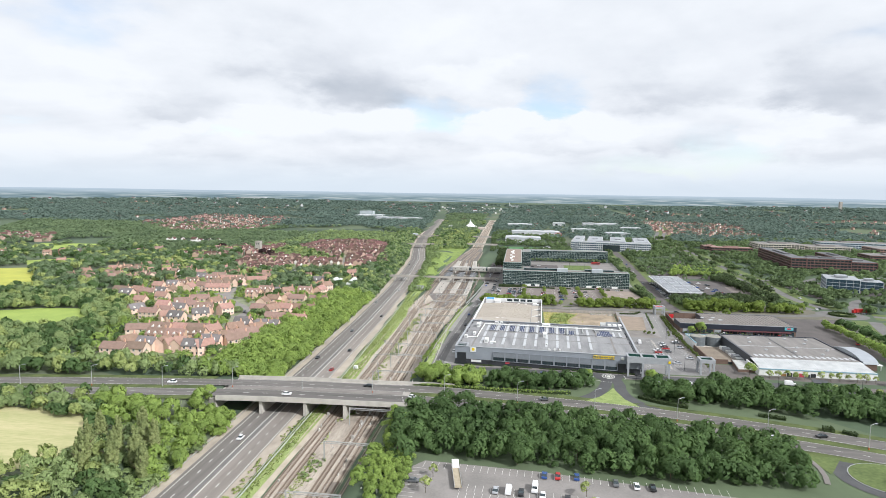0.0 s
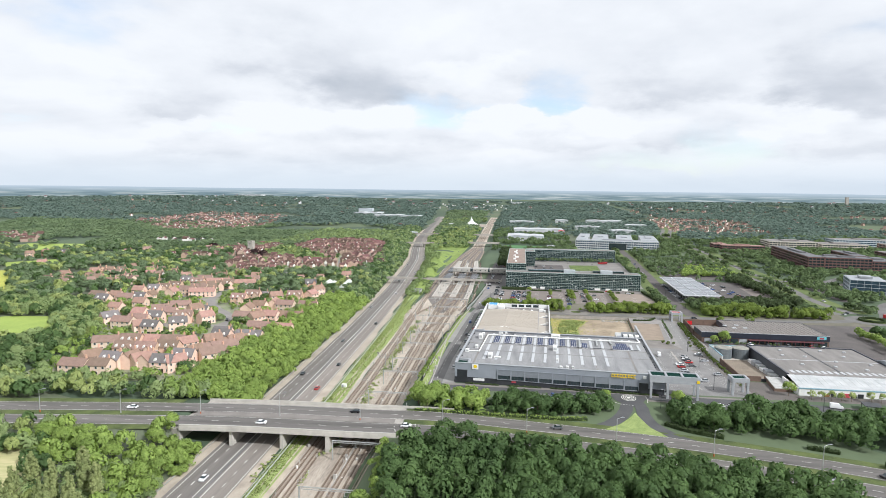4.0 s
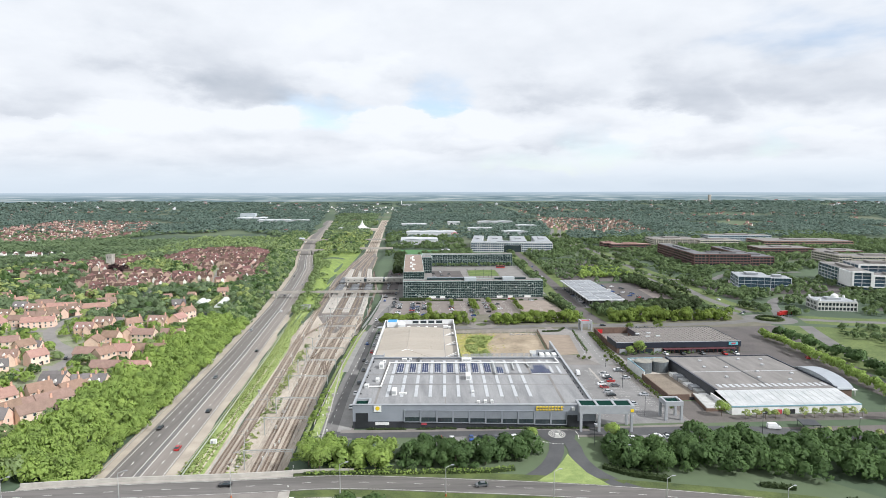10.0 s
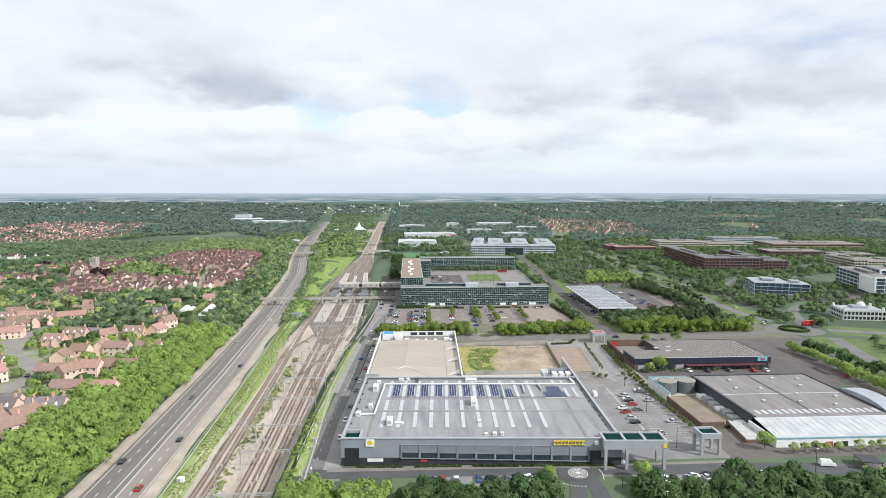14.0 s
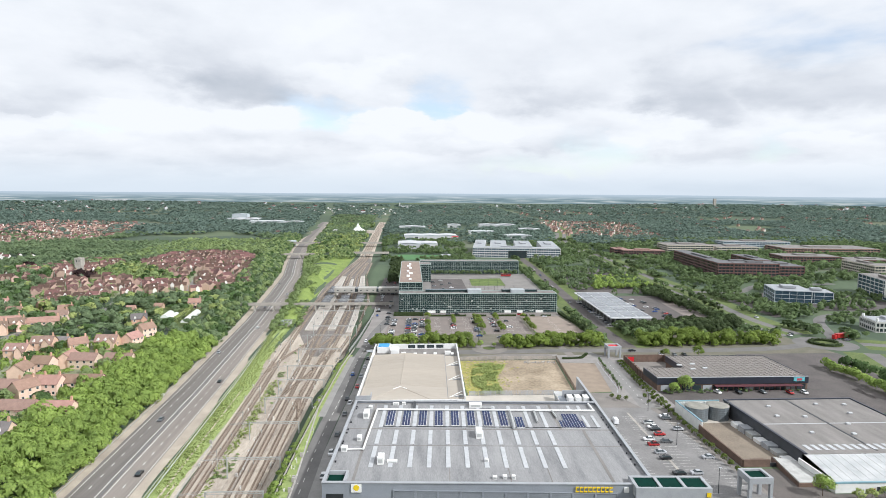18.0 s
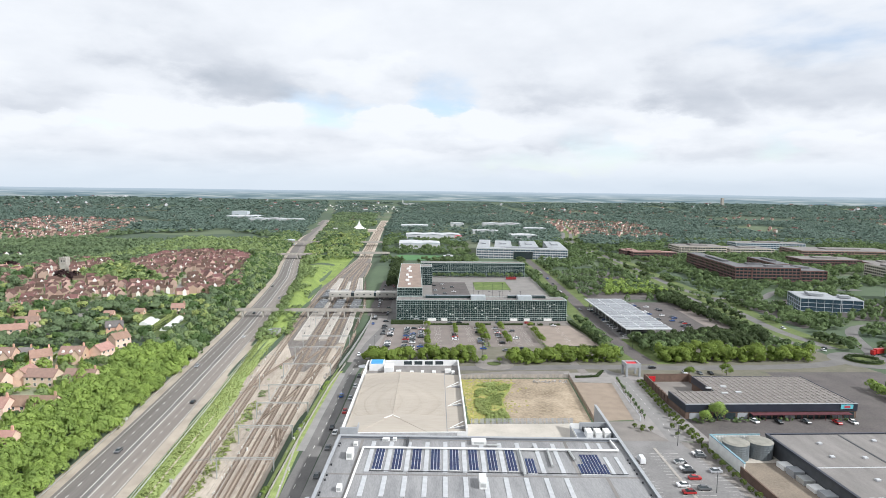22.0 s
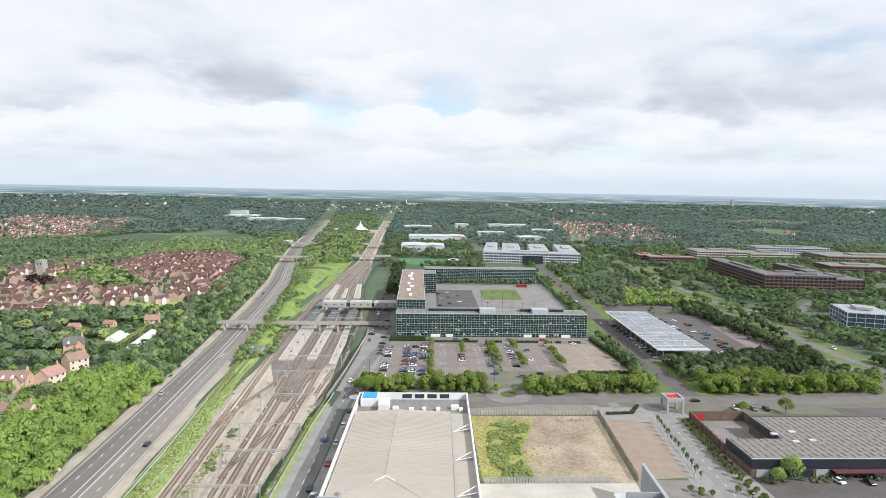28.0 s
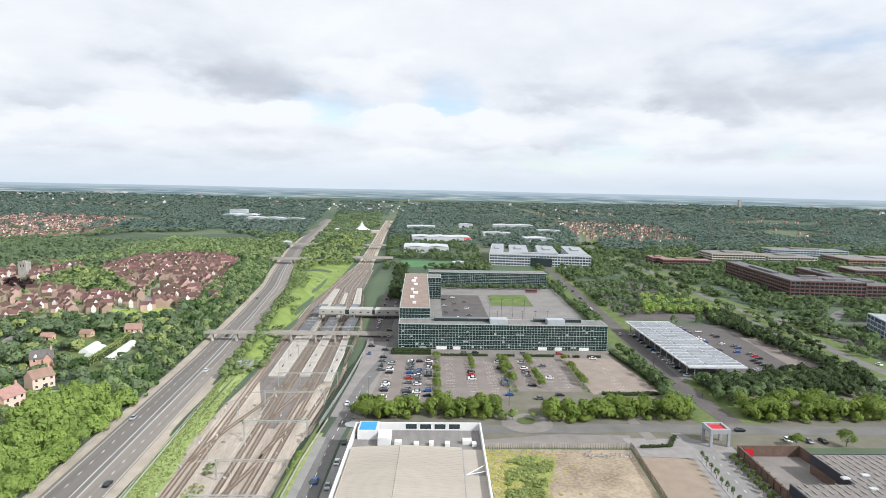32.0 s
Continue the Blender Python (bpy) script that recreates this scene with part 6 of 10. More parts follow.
# slip road, small roundabout and the road along the store front
townroad([(-36, 319.5), (-20, 318.8), (17, 318.6), (48, 318.4), (80, 316.5), (125, 316), (150, 312), (205, 300)], 6.4, "dark asphalt road along the store front", ASPHALT)
townroad([(18, 278), (34, 281.5), (42.8, 288.6), (47.8, 295.8), (50.8, 302.5), (53, 312)], 5.6, "curving asphalt slip road", ASPHALT, 0.16)
townroad([(55.5, 314), (58, 307), (57.6, 297), (60.6, 286), (68, 275), (80, 268)], 5.6, "curving asphalt slip road", ASPHALT, 0.16)
flat("forecourt", [(62, 312.9), (114, 312.4), (114, 322), (71, 321), (62, 322.6)], PAVING, 0.05, "grey paved ground by the store entrance", "forecourt")
flat("forecourt", [(-39.5, 313), (-26, 314.5), (-26, 326), (-31, 326), (-39.5, 322)], PAVING, 0.05, "grey paved corner by the service road", "forecourt")
dashes("road_marking", [(47.2, 309.4), (50.5, 307.6), (55, 307.2)], 0.0, 0.7, 0.5, 0.3, 0.24, "white give-way dashes across the slip road")
dashes("road_marking", [(61.5, 311), (62.2, 314.5), (61.8, 318)], 0.0, 0.7, 0.5, 0.3, 0.24, "white give-way dashes at the mini roundabout")
flat("grass_island", [(38, 280), (46, 287.5), (51, 294.5), (54.2, 300), (55, 296), (57.6, 286), (63, 276), (52, 272)], VERGE, 0.2, "bright mown grass island between slip roads", "grass")
flat("car_park", [(2, 308.5), (40, 308.5), (41, 315.2), (2, 315.2)], STORELOT, 0.12, "asphalt parking bays along the store road", "car park")
flat("car_park", [(72, 307), (112, 305.5), (113, 312.5), (73, 313)], STORELOT, 0.12, "asphalt parking bays along the store road", "car park")
structure("footway", ribbon_mesh("footway", [(-31, 322.6), (17, 322.1), (48, 321.8), (68, 320)], -0.7, 2.4, PAVING, 0.13), "pale paved footway along the store front", "footway")


def disc(name, x, y, r, material, lift, label, category="road", n=28, kind="structure"):
    return flat(name, [(x + r * math.cos(6.2832 * k / n), y + r * math.sin(6.2832 * k / n)) for k in range(n)], material, lift, label, category, kind)


disc("junction", 54, 315.2, 7.0, ASPHALT, 0.17, "dark asphalt mini roundabout")
for r0, mt in ((3.3, LINE), (3.0, ASPHALT), (2.5, LINE), (2.2, ASPHALT), (1.7, LINE), (1.4, ASPHALT), (0.9, LINE)):
    disc("roundabout_marking", 54, 315.4, r0, mt, 0.20 + 0.03 * (3.3 - r0), "painted rings of the mini roundabout", "road marking")
disc("junction", 271, 532, 19, ROADGREY, 0.12, "grey asphalt roundabout")
disc("roundabout_island", 271, 532, 10.5, EARTH, 0.30, "grass roundabout island ringed by hedge", "grass")
disc("junction", 48.5, 524, 11, PAVING, 0.13, "paved turning circle between the car parks")
disc("roundabout_island", 48.5, 526, 4, EARTH, 0.25, "small planted island", "grass")
disc("roundabout_island", -24.5, 521, 3.2, COPING, 0.22, "small pale traffic island", "traffic island")
structure("footway", ribbon_mesh("footway", [(-40.6, 318), (-40.6, 370), (-40.9, 404), (-40.4, 432), (-38.6, 478), (-36.6, 512)], -1.6, 1.7, VERGE, 0.1, 3.0, 3), "grass strip beside the railway fence", "verge")
PSTRIP = mat("parking_strip", (0.30, 0.29, 0.275), (0.21, 0.205, 0.195), 0.85, 0.2)
structure("footway", ribbon_mesh("footway", [(-31.5, 322), (-31.3, 370), (-29.6, 412), (-27.6, 447), (-25.5, 505)], -1.0, 4.5, PSTRIP, 0.11), "pale paved strip by the store wall", "footway")
structure("footway", ribbon_mesh("footway", [(-38.6, 408), (-37.6, 440), (-35.9, 480), (-34.6, 508)], -1.6, 1.5, PSTRIP, 0.13), "pale paved parking bays along the service road", "footway")
for k in range(9):
    y = 352 + 19 * k + CR.uniform(-4, 4)
    car(float(np.interp(y, [352, 404, 447, 520], [-29.6, -29.2, -27.0, -24.8])), y, CR.choice((0, 180)), CR.choice(MIXED), "parked along the service road", group="cars along the service road")

# ---- paved grounds between the town buildings ----
dashes("lane_marking", [(-35.6, 330), (-35.6, 370), (-34.6, 404), (-32.4, 447), (-31, 500), (-28.5, 530), (-24, 580)], 0.0, 3, 5, 0.22, 0.2, "white painted dashes on the service road")
flat("yard", [(72, 413), (106, 411), (104, 436), (79, 436)], PAVING, 0.04, "grey asphalt ground behind the store car park", "yard")
flat("footway", [(110, 320), (114, 330), (114, 352), (115.2, 412), (106.6, 414), (109, 345)], PAVING, 0.045, "paved strip with clipped trees along the yard wall", "footway")
flat("yard", [(115.9, 384), (135.4, 384), (135.4, 408), (115.9, 408)], YARD, 0.05, "concrete base of the water tanks", "yard")
flat("car_park", [(335, 655), (400, 640), (440, 680), (430, 755), (340, 740)], LOT, 0.03, "asphalt office car park", "car park")
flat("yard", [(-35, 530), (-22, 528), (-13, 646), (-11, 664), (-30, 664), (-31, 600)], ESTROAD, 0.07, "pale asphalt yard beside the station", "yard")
flat("avenue_ground", [(-26, 498), (262, 500), (256, 560), (140, 640), (-16, 646)], mat("planted_ground", (0.18, 0.165, 0.13), (0.12, 0.12, 0.085), 0.95, 0.12), 0.02, "trodden grass and soil along the avenue", "ground")
for pts, mt, lb in (([(112, 404), (218, 404), (222, 438), (112, 438)], LOT, "grey asphalt yard before the shop"), ([(216, 335), (228, 345), (250, 440), (262, 508), (230, 508), (218, 440)], LOT, "asphalt car park beside the shop road"),
                    ([(118, 456), (146, 456), (146, 492), (118, 492)], PAVING, "paved court inside brick walls"), ([(184, 594), (234, 594), (238, 726), (186, 726)], LOT, "asphalt car park behind the canopy"),
                    ([(150, 740), (246, 740), (262, 900), (240, 940), (168, 930)], LOT, "asphalt town car park under trees"), ([(292, 620), (322, 640), (330, 740), (296, 740)], LOT, "asphalt office car park"),
                    ([(380, 560), (520, 540), (560, 610), (440, 625)], LOT, "asphalt car park among trees")):
    flat("car_park", pts, mt, 0.03, lb, "car park")

flat("car_park", [(196.4, 438.4), (230, 438), (246, 470), (258, 508), (196.4, 508)], LOT, 0.025, "asphalt ground beside the shop", "car park")
SR = random.Random(66)
shop_row = []
for y in np.arange(338, 478, 4.2):
    xr = float(np.interp(y, [340, 358, 400, 447, 475], [213, 218, 227, 231, 231]))
    shop_row.append((xr + SR.uniform(-0.8, 0.8), y + SR.uniform(-1, 1), SR.uniform(2.4, 3.4), SR.uniform(5.5, 7.5)))
wood("tree_row", shop_row, LEAF_NEAR, "row of bright green trees along the shop road", templates=FINE)
wood("tree_row", [(x + SR.uniform(-4, 4), y + SR.uniform(-7, 7), SR.uniform(2.6, 4.2), SR.uniform(5, 8)) for x, y in ((241, 466), (244, 448), (245, 430), (246, 410), (245, 392), (240, 372), (236, 350)) for _ in range(6)], LEAF_BELT_SHADED, "dark green clumps of trees beside the shop road", templates=WOODS)
flat("lawn", [(264, 392), (330, 380), (420, 470), (400, 496), (296, 500), (276, 462)], TOWNLAWN, 0.06, "mown lawn with shrubs beyond the shop road", "lawn")
wood("scrub", scatter([(122, 433), (194, 434), (194, 437), (122, 436.5)], 2.6, 67, lambda x, y: noise.noise(Vector((x * 0.1, y * 0.1, 2))) > -0.1, (0.7, 1.3), (0.8, 1.8)), LEAF_TOWN, "low shrubs before the shop front", "shrubs", SMALLS)
# ---- parked car grounds before the station ----
PINK = mat("pinkish_lot", (0.24, 0.205, 0.185), (0.17, 0.147, 0.133), 0.85, 0.1)
flat("car_park", [(-21, 541), (8, 541), (12, 632), (-16, 632)], PINK, 0.06, "asphalt car park full of parked cars", "car park")
flat("car_park", [(13, 552), (46, 556), (47, 630), (15, 630)], PINK, 0.06, "pinkish asphalt car park with bay lines", "car park")
flat("car_park", [(52, 566), (84, 566), (86, 630), (51, 630)], PINK, 0.06, "pinkish asphalt car park with bay lines", "car park")
flat("car_park", [(88, 562), (124, 566), (118, 630), (87, 630)], mat("tan_lot", (0.30, 0.25, 0.21), (0.23, 0.19, 0.16), 0.9, 0.15), 0.06, "tan gravel car park", "car park")
flat("forecourt", [(-16, 630.5), (120, 630.5), (122, 646.5), (-12, 646.5)], PAVING, 0.07, "paved strip before the glass offices", "forecourt")
flat("footpath", [(93, 506), (98, 507), (95, 566), (91, 566)], PAVING, 0.08, "pale footpath to the gateway", "footpath")
flat("gravel_plot", [(28, 499.5), (86, 499.5), (88, 511), (60, 512), (28, 506)], PAVING, 0.05, "sandy strip behind the hoarding", "gravel")
for x0, y0, n, ln in ((-17, 550, 28, 5), (-6, 550, 28, 5), (5, 550, 28, 4), (16, 560, 26, 4.8), (27, 560, 26, 4.8), (38, 560, 26, 4.8), (57, 570, 22, 4.8), (68, 570, 22, 4.8), (76, 570, 22, 4.8), (103, 570, 20, 4)):
    bays("bay_lines", x0, y0, 0.03, 1, n, ln)
for x0, cnt in ((-14.5, 13), (-3.5, 20), (1.2, 18), (6.5, 15), (29.5, 5), (46.0, 9), (59.5, 9), (70.5, 3)):
    used = set()
    for k in range(cnt):
        j = CR.randrange(27)
        if j in used:
            continue
        used.add(j)
        y = 552 + 2.5 * j
        car(x0 + (y - 550) * 0.03, y, CR.choice((90, -90)), CR.choice(MIXED), "parked before the station offices", group="cars in the station car park")
for x, y, a, c in ((106, 627, 80, "white"), (88, 637, 90, "red"), (30, 637, 90, "grey"), (37, 638, 85, "black"), (66, 637, 90, "grey")):
    car(x, y, a, c, "beside the glass offices")


def hedge(name, pts, w, h, label, seed, material=None):
    """A clipped hedge of leaf cards along a line."""
    r = np.random.RandomState(seed)
    P = np.array(pts, float)
    sg = np.concatenate([[0], np.cumsum(np.hypot(*np.diff(P, axis=0).T))])
    n = int(sg[-1] * (w + h) * 3.2) + 10
    t = r.rand(n) * sg[-1]
    c = np.stack([np.interp(t, sg, P[:, 0]), np.interp(t, sg, P[:, 1])], 1)
    k = np.clip(np.searchsorted(sg, t, side="right"), 1, len(sg) - 1)
    d = (P[k] - P[k - 1]) / (sg[k] - sg[k - 1])[:, None]
    nr = np.stack([d[:, 1], -d[:, 0]], 1)
    u = r.rand(n) * (w + 2 * h)
    off = np.where(u < h, -w / 2, np.where(u < h + w, u - h - w / 2, w / 2)) + r.normal(size=n) * 0.12
    zz = np.where(u < h, u, np.where(u < h + w, h, u - h - w)) + r.normal(size=n) * 0.1
    q = c + nr * off[:, None]
    base = lie(q[:, 0], q[:, 1]) + np.maximum(zz, 0.1)
    C = np.column_stack([q, base])
    a, b = r.normal(size=(n, 3)), r.normal(size=(n, 3))
    a /= np.linalg.norm(a, axis=1)[:, None]
    b -= a * (a * b).sum(1)[:, None]
    b /= np.linalg.norm(b, axis=1)[:, None]
    a, b = a * 0.38, b * 0.38
    V = np.stack([C - a, C - b, C + a, C + b], 1).reshape(-1, 3)
    e = thing(name, (0, 0, 0), label, "hedge")
    part("leaves", fast_mesh("leaves", V, np.arange(len(V)).reshape(-1, 4), material or LEAF_DARK), None, e)
    part("core", along(curve_pts(pts, 3) if len(pts) > 2 else [pts[0], ((pts[0][0] + pts[1][0]) / 2, (pts[0][1] + pts[1][1]) / 2), pts[1]], -w / 2 + 0.15, w / 2 - 0.15, -0.2, h - 0.15, lie1), LEAF_DARK, e)
    return e


HL = "dark clipped evergreen hedge beside the car park"
for n_, (pts, w, h) in enumerate([([(-14, 641), (10, 641)], 4, 1.6), ([(-14, 635), (10, 635)], 3, 1.6), ([(15, 632), (44, 632)], 1.6, 1.2), ([(52, 632), (60, 632)], 1.6, 1.2), ([(66, 632), (84, 632)], 1.6, 1.2), ([(89, 631), (93, 631)], 1.6, 1.2), ([(95, 631), (99, 631)], 1.6, 1.2), ([(104, 631), (112, 631)], 1.6, 1.2),
                                  ([(125, 566), (124, 600), (121, 640)], 2.4, 2.0), ([(92, 562), (104, 561), (124, 563)], 2, 1.4), ([(88, 498.8), (100, 500)], 1.2, 1.0), ([(100, 500), (106, 510)], 1.2, 1.0)]):
    hedge("hedge", pts, w, h, HL, n_)
hedge("hedge", [(271 + 8.5 * math.cos(a * 0.52), 532 + 8.5 * math.sin(a * 0.52)) for a in range(12)], 2.2, 1.6, "dark clipped hedge ring on the roundabout", 40)
hedge("hedge", [(-40, 289.6), (-10, 289), (20, 288.5), (33, 290)], 1.8, 1.3, "green hedge along the dual carriageway", 41, LEAF_NEAR)
hedge("hedge", [(64.5, 290), (72, 284), (84, 279)], 2.4, 1.4, "dark clipped hedge on the slip road bend", 42)
hedge("hedge", [(112, 274), (122, 271)], 2.2, 1.2, "dark clipped hedge on the verge", 43)
for x0 in (-21, -1, 19, 36, 52):
    hedge("planting_strip", [(x0, 323.3 - 0.04 * (x0 + 20)), (x0 + 16, 323.3 - 0.04 * (x0 + 36))], 1.0, 0.7, "low planting strip before the store front", 44 + x0)

# ---- trees near the path, one by one ----
TR = random.Random(11)


def stand(key, poly, gap, label, seed, scale=1.0, keep=None, group="", share=1.0, scrub=0.0):
    """Trees one by one; past the share, the rest of the stand and its undergrowth in one piece."""
    h = {"dark": 11, "broad": 9, "plane": 7}[key] * scale
    rest = []
    for x, y, r_, h_ in scatter(poly, gap, seed, keep):
        if TR.random() < share:
            tree(key, x, y, label, scale, TR, group=group)
        else:
            rest.append((x, y, h * 0.42 * TR.uniform(0.85, 1.15), h * TR.uniform(0.85, 1.15)))
    if scrub:
        rest += scatter(poly, scrub, seed + 500, keep, (1.5, 2.6), (2.2, h * 0.62))
    if rest:
        wood("tree_belt", rest, {"dark": LEAF_BELT_SHADED, "broad": LEAF_NEAR, "plane": MATS["leaf_plane"]}[key], "dense leafy mass of " + label.replace("tree", "trees", 1), templates=FINE)


def off_roads(x, y, margin=1.5):
    for L, w in TOWNROADS:
        if np.min((L[:, 0] - x) ** 2 + (L[:, 1] - y) ** 2) < (w + margin) ** 2:
            return False
    return True


PORT_A = np.array(PORT)


def off_port(x, y, w=16.5):
    return np.min((PORT_A[:, 0] - x) ** 2 + (PORT_A[:, 1] - y) ** 2) > w * w


wood("scrub", scatter([(-42, 206), (-31, 213), (-27, 207), (-30, 178), (-38, 176), (-42, 196)], 2.4, 178, None, (1.0, 1.8), (1.6, 3.6)), LEAF_NEAR, "bright green shrubs between the railway and the car park", "scrub", FINE)
stand("dark", [(-36, 196), (-27, 212), (15, 209), (50, 204), (103, 205), (112, 229), (109, 243), (-34, 262), (-42, 240)], 6.4, "large dark green roadside tree in dense belt", 1, 0.8, off_port, "roadside belt trees", 0.18, 5.0)
stand("broad", [(-46, 180), (-36, 190), (-40, 255), (-46, 255)], 6.5, "bright green tree above the railway cutting", 2, 0.5, off_port, "cutting trees", 0.25, 4.0)
stand("broad", [(-41, 292), (-10, 292), (-9, 304), (-40, 306)], 4.6, "bright green broadleaf tree by the store road", 3, 0.86, None, "store front trees", 0.4, 4.0)
stand("dark", [(-8, 291), (28, 291.5), (43, 297), (44, 306), (-7, 304.5)], 4.8, "dense green broadleaf tree by the store road", 83, 0.66, None, "store front trees", 0.4, 4.0)
stand("dark", [(66, 289), (96, 282), (100, 303), (66, 306)], 5.0, "green broadleaf tree by the dual carriageway", 4, 0.66, off_port, "roadside belt trees", 0.35, 4.0)
for x, z_ in ((8, 0), (12.5, 3), (20, 2), (29.5, 1), (36.8, 0), (82, 1), (85, 2), (90, 3), (96, 0), (101.5, 2), (106, 1)):
    car(x, 312.6 if x < 50 else 309.8, 180 if z_ % 2 else 0, CR.choice(MIXED), "parked in a bay by the store road", group="cars by the store road")
wood("tree_belt", scatter([(96, 284), (150, 272), (215, 248), (215, 290), (150, 302), (110, 308), (98, 308)], 5.2, 46, off_port, (2.8, 4.2), (6, 9.5)), LEAF_BELT_SHADED, "dark green belt of trees along the dual carriageway", templates=FINE)
stand("plane", [(-24, 526), (4, 527), (4, 539), (-24, 538)], 5.6, "pruned green plane tree before the car park", 5, 1.22, None, "avenue trees", 0.25, 4.0)
stand("plane", [(6, 527), (38, 527), (42, 538), (8, 540)], 5.6, "pruned green plane tree before the car park", 6, 1.22, None, "avenue trees", 0.25, 4.0)
stand("plane", [(58, 525), (120, 528), (128, 540), (62, 540)], 5.8, "pruned green plane tree before the car park", 7, 1.22, None, "avenue trees", 0.25, 4.0)
stand("plane", [(146, 525), (236, 529), (246, 541), (150, 545)], 6.4, "pruned green plane tree along the avenue", 8, 1.22, None, "avenue trees", 0.25, 4.0)
stand("plane", [(146, 500), (190, 500), (190, 508), (146, 508)], 9, "pruned green plane tree along the avenue", 81, 0.9, None, "avenue trees")
for bx, b0, b1 in ((11.2, 545, 628), (47.8, 560, 626), (50.5, 566, 626), (64, 572, 626), (86.2, 566, 626), (31, 590, 626)):
    y = b0
    while y < b1:
        tree("shrub" if TR.random() < 0.35 else "plane", bx + (y - 545) * 0.02, y, "leafy tree in a planted car park strip", 0.62 if bx != 31 else 0.45, TR, group="car park strip trees")
        y += TR.uniform(4.5, 7)
for x, y, sc in ((133, 436, 1.0), (126, 433, 0.7), (128, 330, 0.85), (43.4, 311.5, 0.62), (74, 309.5, 0.9), (196, 320, 0.7), (204, 318, 0.6), (43, 527, 0.5), (52, 528, 0.4)):
    tree("broad", x, y, "green broadleaf tree in a paved bed", sc, TR)
for k in range(13):
    if k != 5:
        tree("small", 136 + 4.2 * k, 325.5, "young tree with thin pale crown before the shop wall", 1.35, TR, group="trees before the shop wall")
for x, y in ((155.5, 314.6), (157, 299.6)):
    st_ = thing("shelter", pose(x, y, lie1(x, y), 0, 0, -12), "open dark steel shelter with flat roof", "shelter", "shelters on the forecourt")
    part("roof", boxes((-3.4, 3.4, -3.2, 3.2, 2.9, 3.15)), DARK, st_)
    for sx in (-3.1, 3.1):
        for sy in (-2.9, 2.9):
            part("post", boxes((sx - 0.1, sx + 0.1, sy - 0.1, sy + 0.1, -0.2, 2.9)), DARK, st_)
for k in range(16):
    tree("small", 150 + 4.4 * k, 309 - 0.9 * k, "young tree with thin crown on the forecourt", 1.3, TR, group="forecourt trees")
for k, (x, y) in enumerate(((-128, 196), (-132, 190), (-137, 200), (-143, 192), (-126, 205), (-133, 209), (-146, 203), (-139, 184), (-121, 190))):
    tree("poplar", x, y, "tall pale green poplar beside the field", 0.95, TR, group="poplars by the field")
stand("broad", [(-175, 250), (-120, 236), (-118, 225), (-112, 190), (-122, 188), (-126, 214), (-150, 222), (-182, 238)], 7.0, "bright green roadside tree on the embankment", 9, 0.9, off_port, "embankment trees", 0.4, 4.5)
stand("broad", [(-112, 232), (-118, 255), (-140, 257), (-138, 238)], 6, "bright green tree at the bridge abutment", 10, 0.8, off_port, "abutment trees", 0.5, 4.0)
# front rows of the belt beside the carriageway
yy = 305.0
while yy < 520:
    tree("broad", a5x(yy) - TR.uniform(16.5, 20), yy, "bright green tree in the belt beside the carriageway", 0.85, TR, group="carriageway belt trees")
    yy += TR.uniform(6.5, 9.5)

# ---- woods and shrubs, joined ----
belt = scatter([(float(a5x(y)) - 16.5, y) for y in range(290, 521, 30)] + [(float(a5x(y)) - 16.5, y) for y in range(525, 1500, 30)] + [(float(a5x(y)) - np.interp(y, [290, 520, 575, 730, 790], [52, 48, 36, 36, 52]), y) for y in range(1490, 280, -30)], 5.4, 21, off_port, (2.4, 4.2), (6, 10))
belt += [(x + 2.4, y + 2.2, r_ * 0.8, h_ * 0.74) for x, y, r_, h_ in belt if y < 620 and off_port(x + 2.4, y + 2.2)]
wood("tree_belt", [p for p in belt if p[1] < 560], LEAF_NEAR, "dense bright green tree belt above the carriageway", templates=FINE)
# from y 560 on darker leaves: passing cloud shade put into the colour
for q, m_, w in ((0, LEAF_BELT_SHADED, "dark "), (1, LEAF_MID, "dense "), (2, LEAF_WOOD, "mid ")):
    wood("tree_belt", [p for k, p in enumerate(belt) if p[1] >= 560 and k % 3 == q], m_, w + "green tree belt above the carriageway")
wood("tree_belt", scatter([(float(a5x(y)) + 13, y) for y in range(590, 1300, 30)] + [(float(a5x(y)) + 22, y) for y in range(1290, 580, -30)], 4.6, 22, None, (1.8, 3.2), (3, 6)), LEAF_WOOD, "green scrub between road and railway")
wood("scrub", scatter([(float(a5x(y)) + 20, y) for y in range(560, 1300, 30)] + [(float(a5x(y)) + 34, y) for y in range(1290, 550, -30)], 5.0, 27, lambda x, y: noise.noise(Vector((x * 0.03, y * 0.012, 5))) > 0.02, (1.4, 2.8), (1.6, 4)), LEAF_WOOD, "green scrub on the grassy bank", "scrub", SMALLS)
wood("scrub", scatter([(-48, 300), (-41, 300), (-42, 346), (-42.6, 420), (-39.4, 500), (-42, 502), (-45.6, 420), (-46.5, 346)], 2.2, 23, lambda x, y: y < 322 or noise.noise(Vector((x * 0.1, y * 0.04, 2))) > 0.12, (0.6, 1.3), (0.7, 1.9)), LEAF_NEAR, "bright green scrub along the railway fence", "scrub", FINE)
wood("scrub", scatter([(-88, 180), (-82, 180), (-84, 330), (-88, 480), (-93, 480), (-91, 330)], 2.4, 24, lambda x, y: noise.noise(Vector((x * 0.05, y * 0.05, 3))) > 0.05, (0.4, 1.0), (0.4, 1.2)), LEAF_PALE, "rough weeds and flowering scrub by the fence", "scrub", SMALLS)
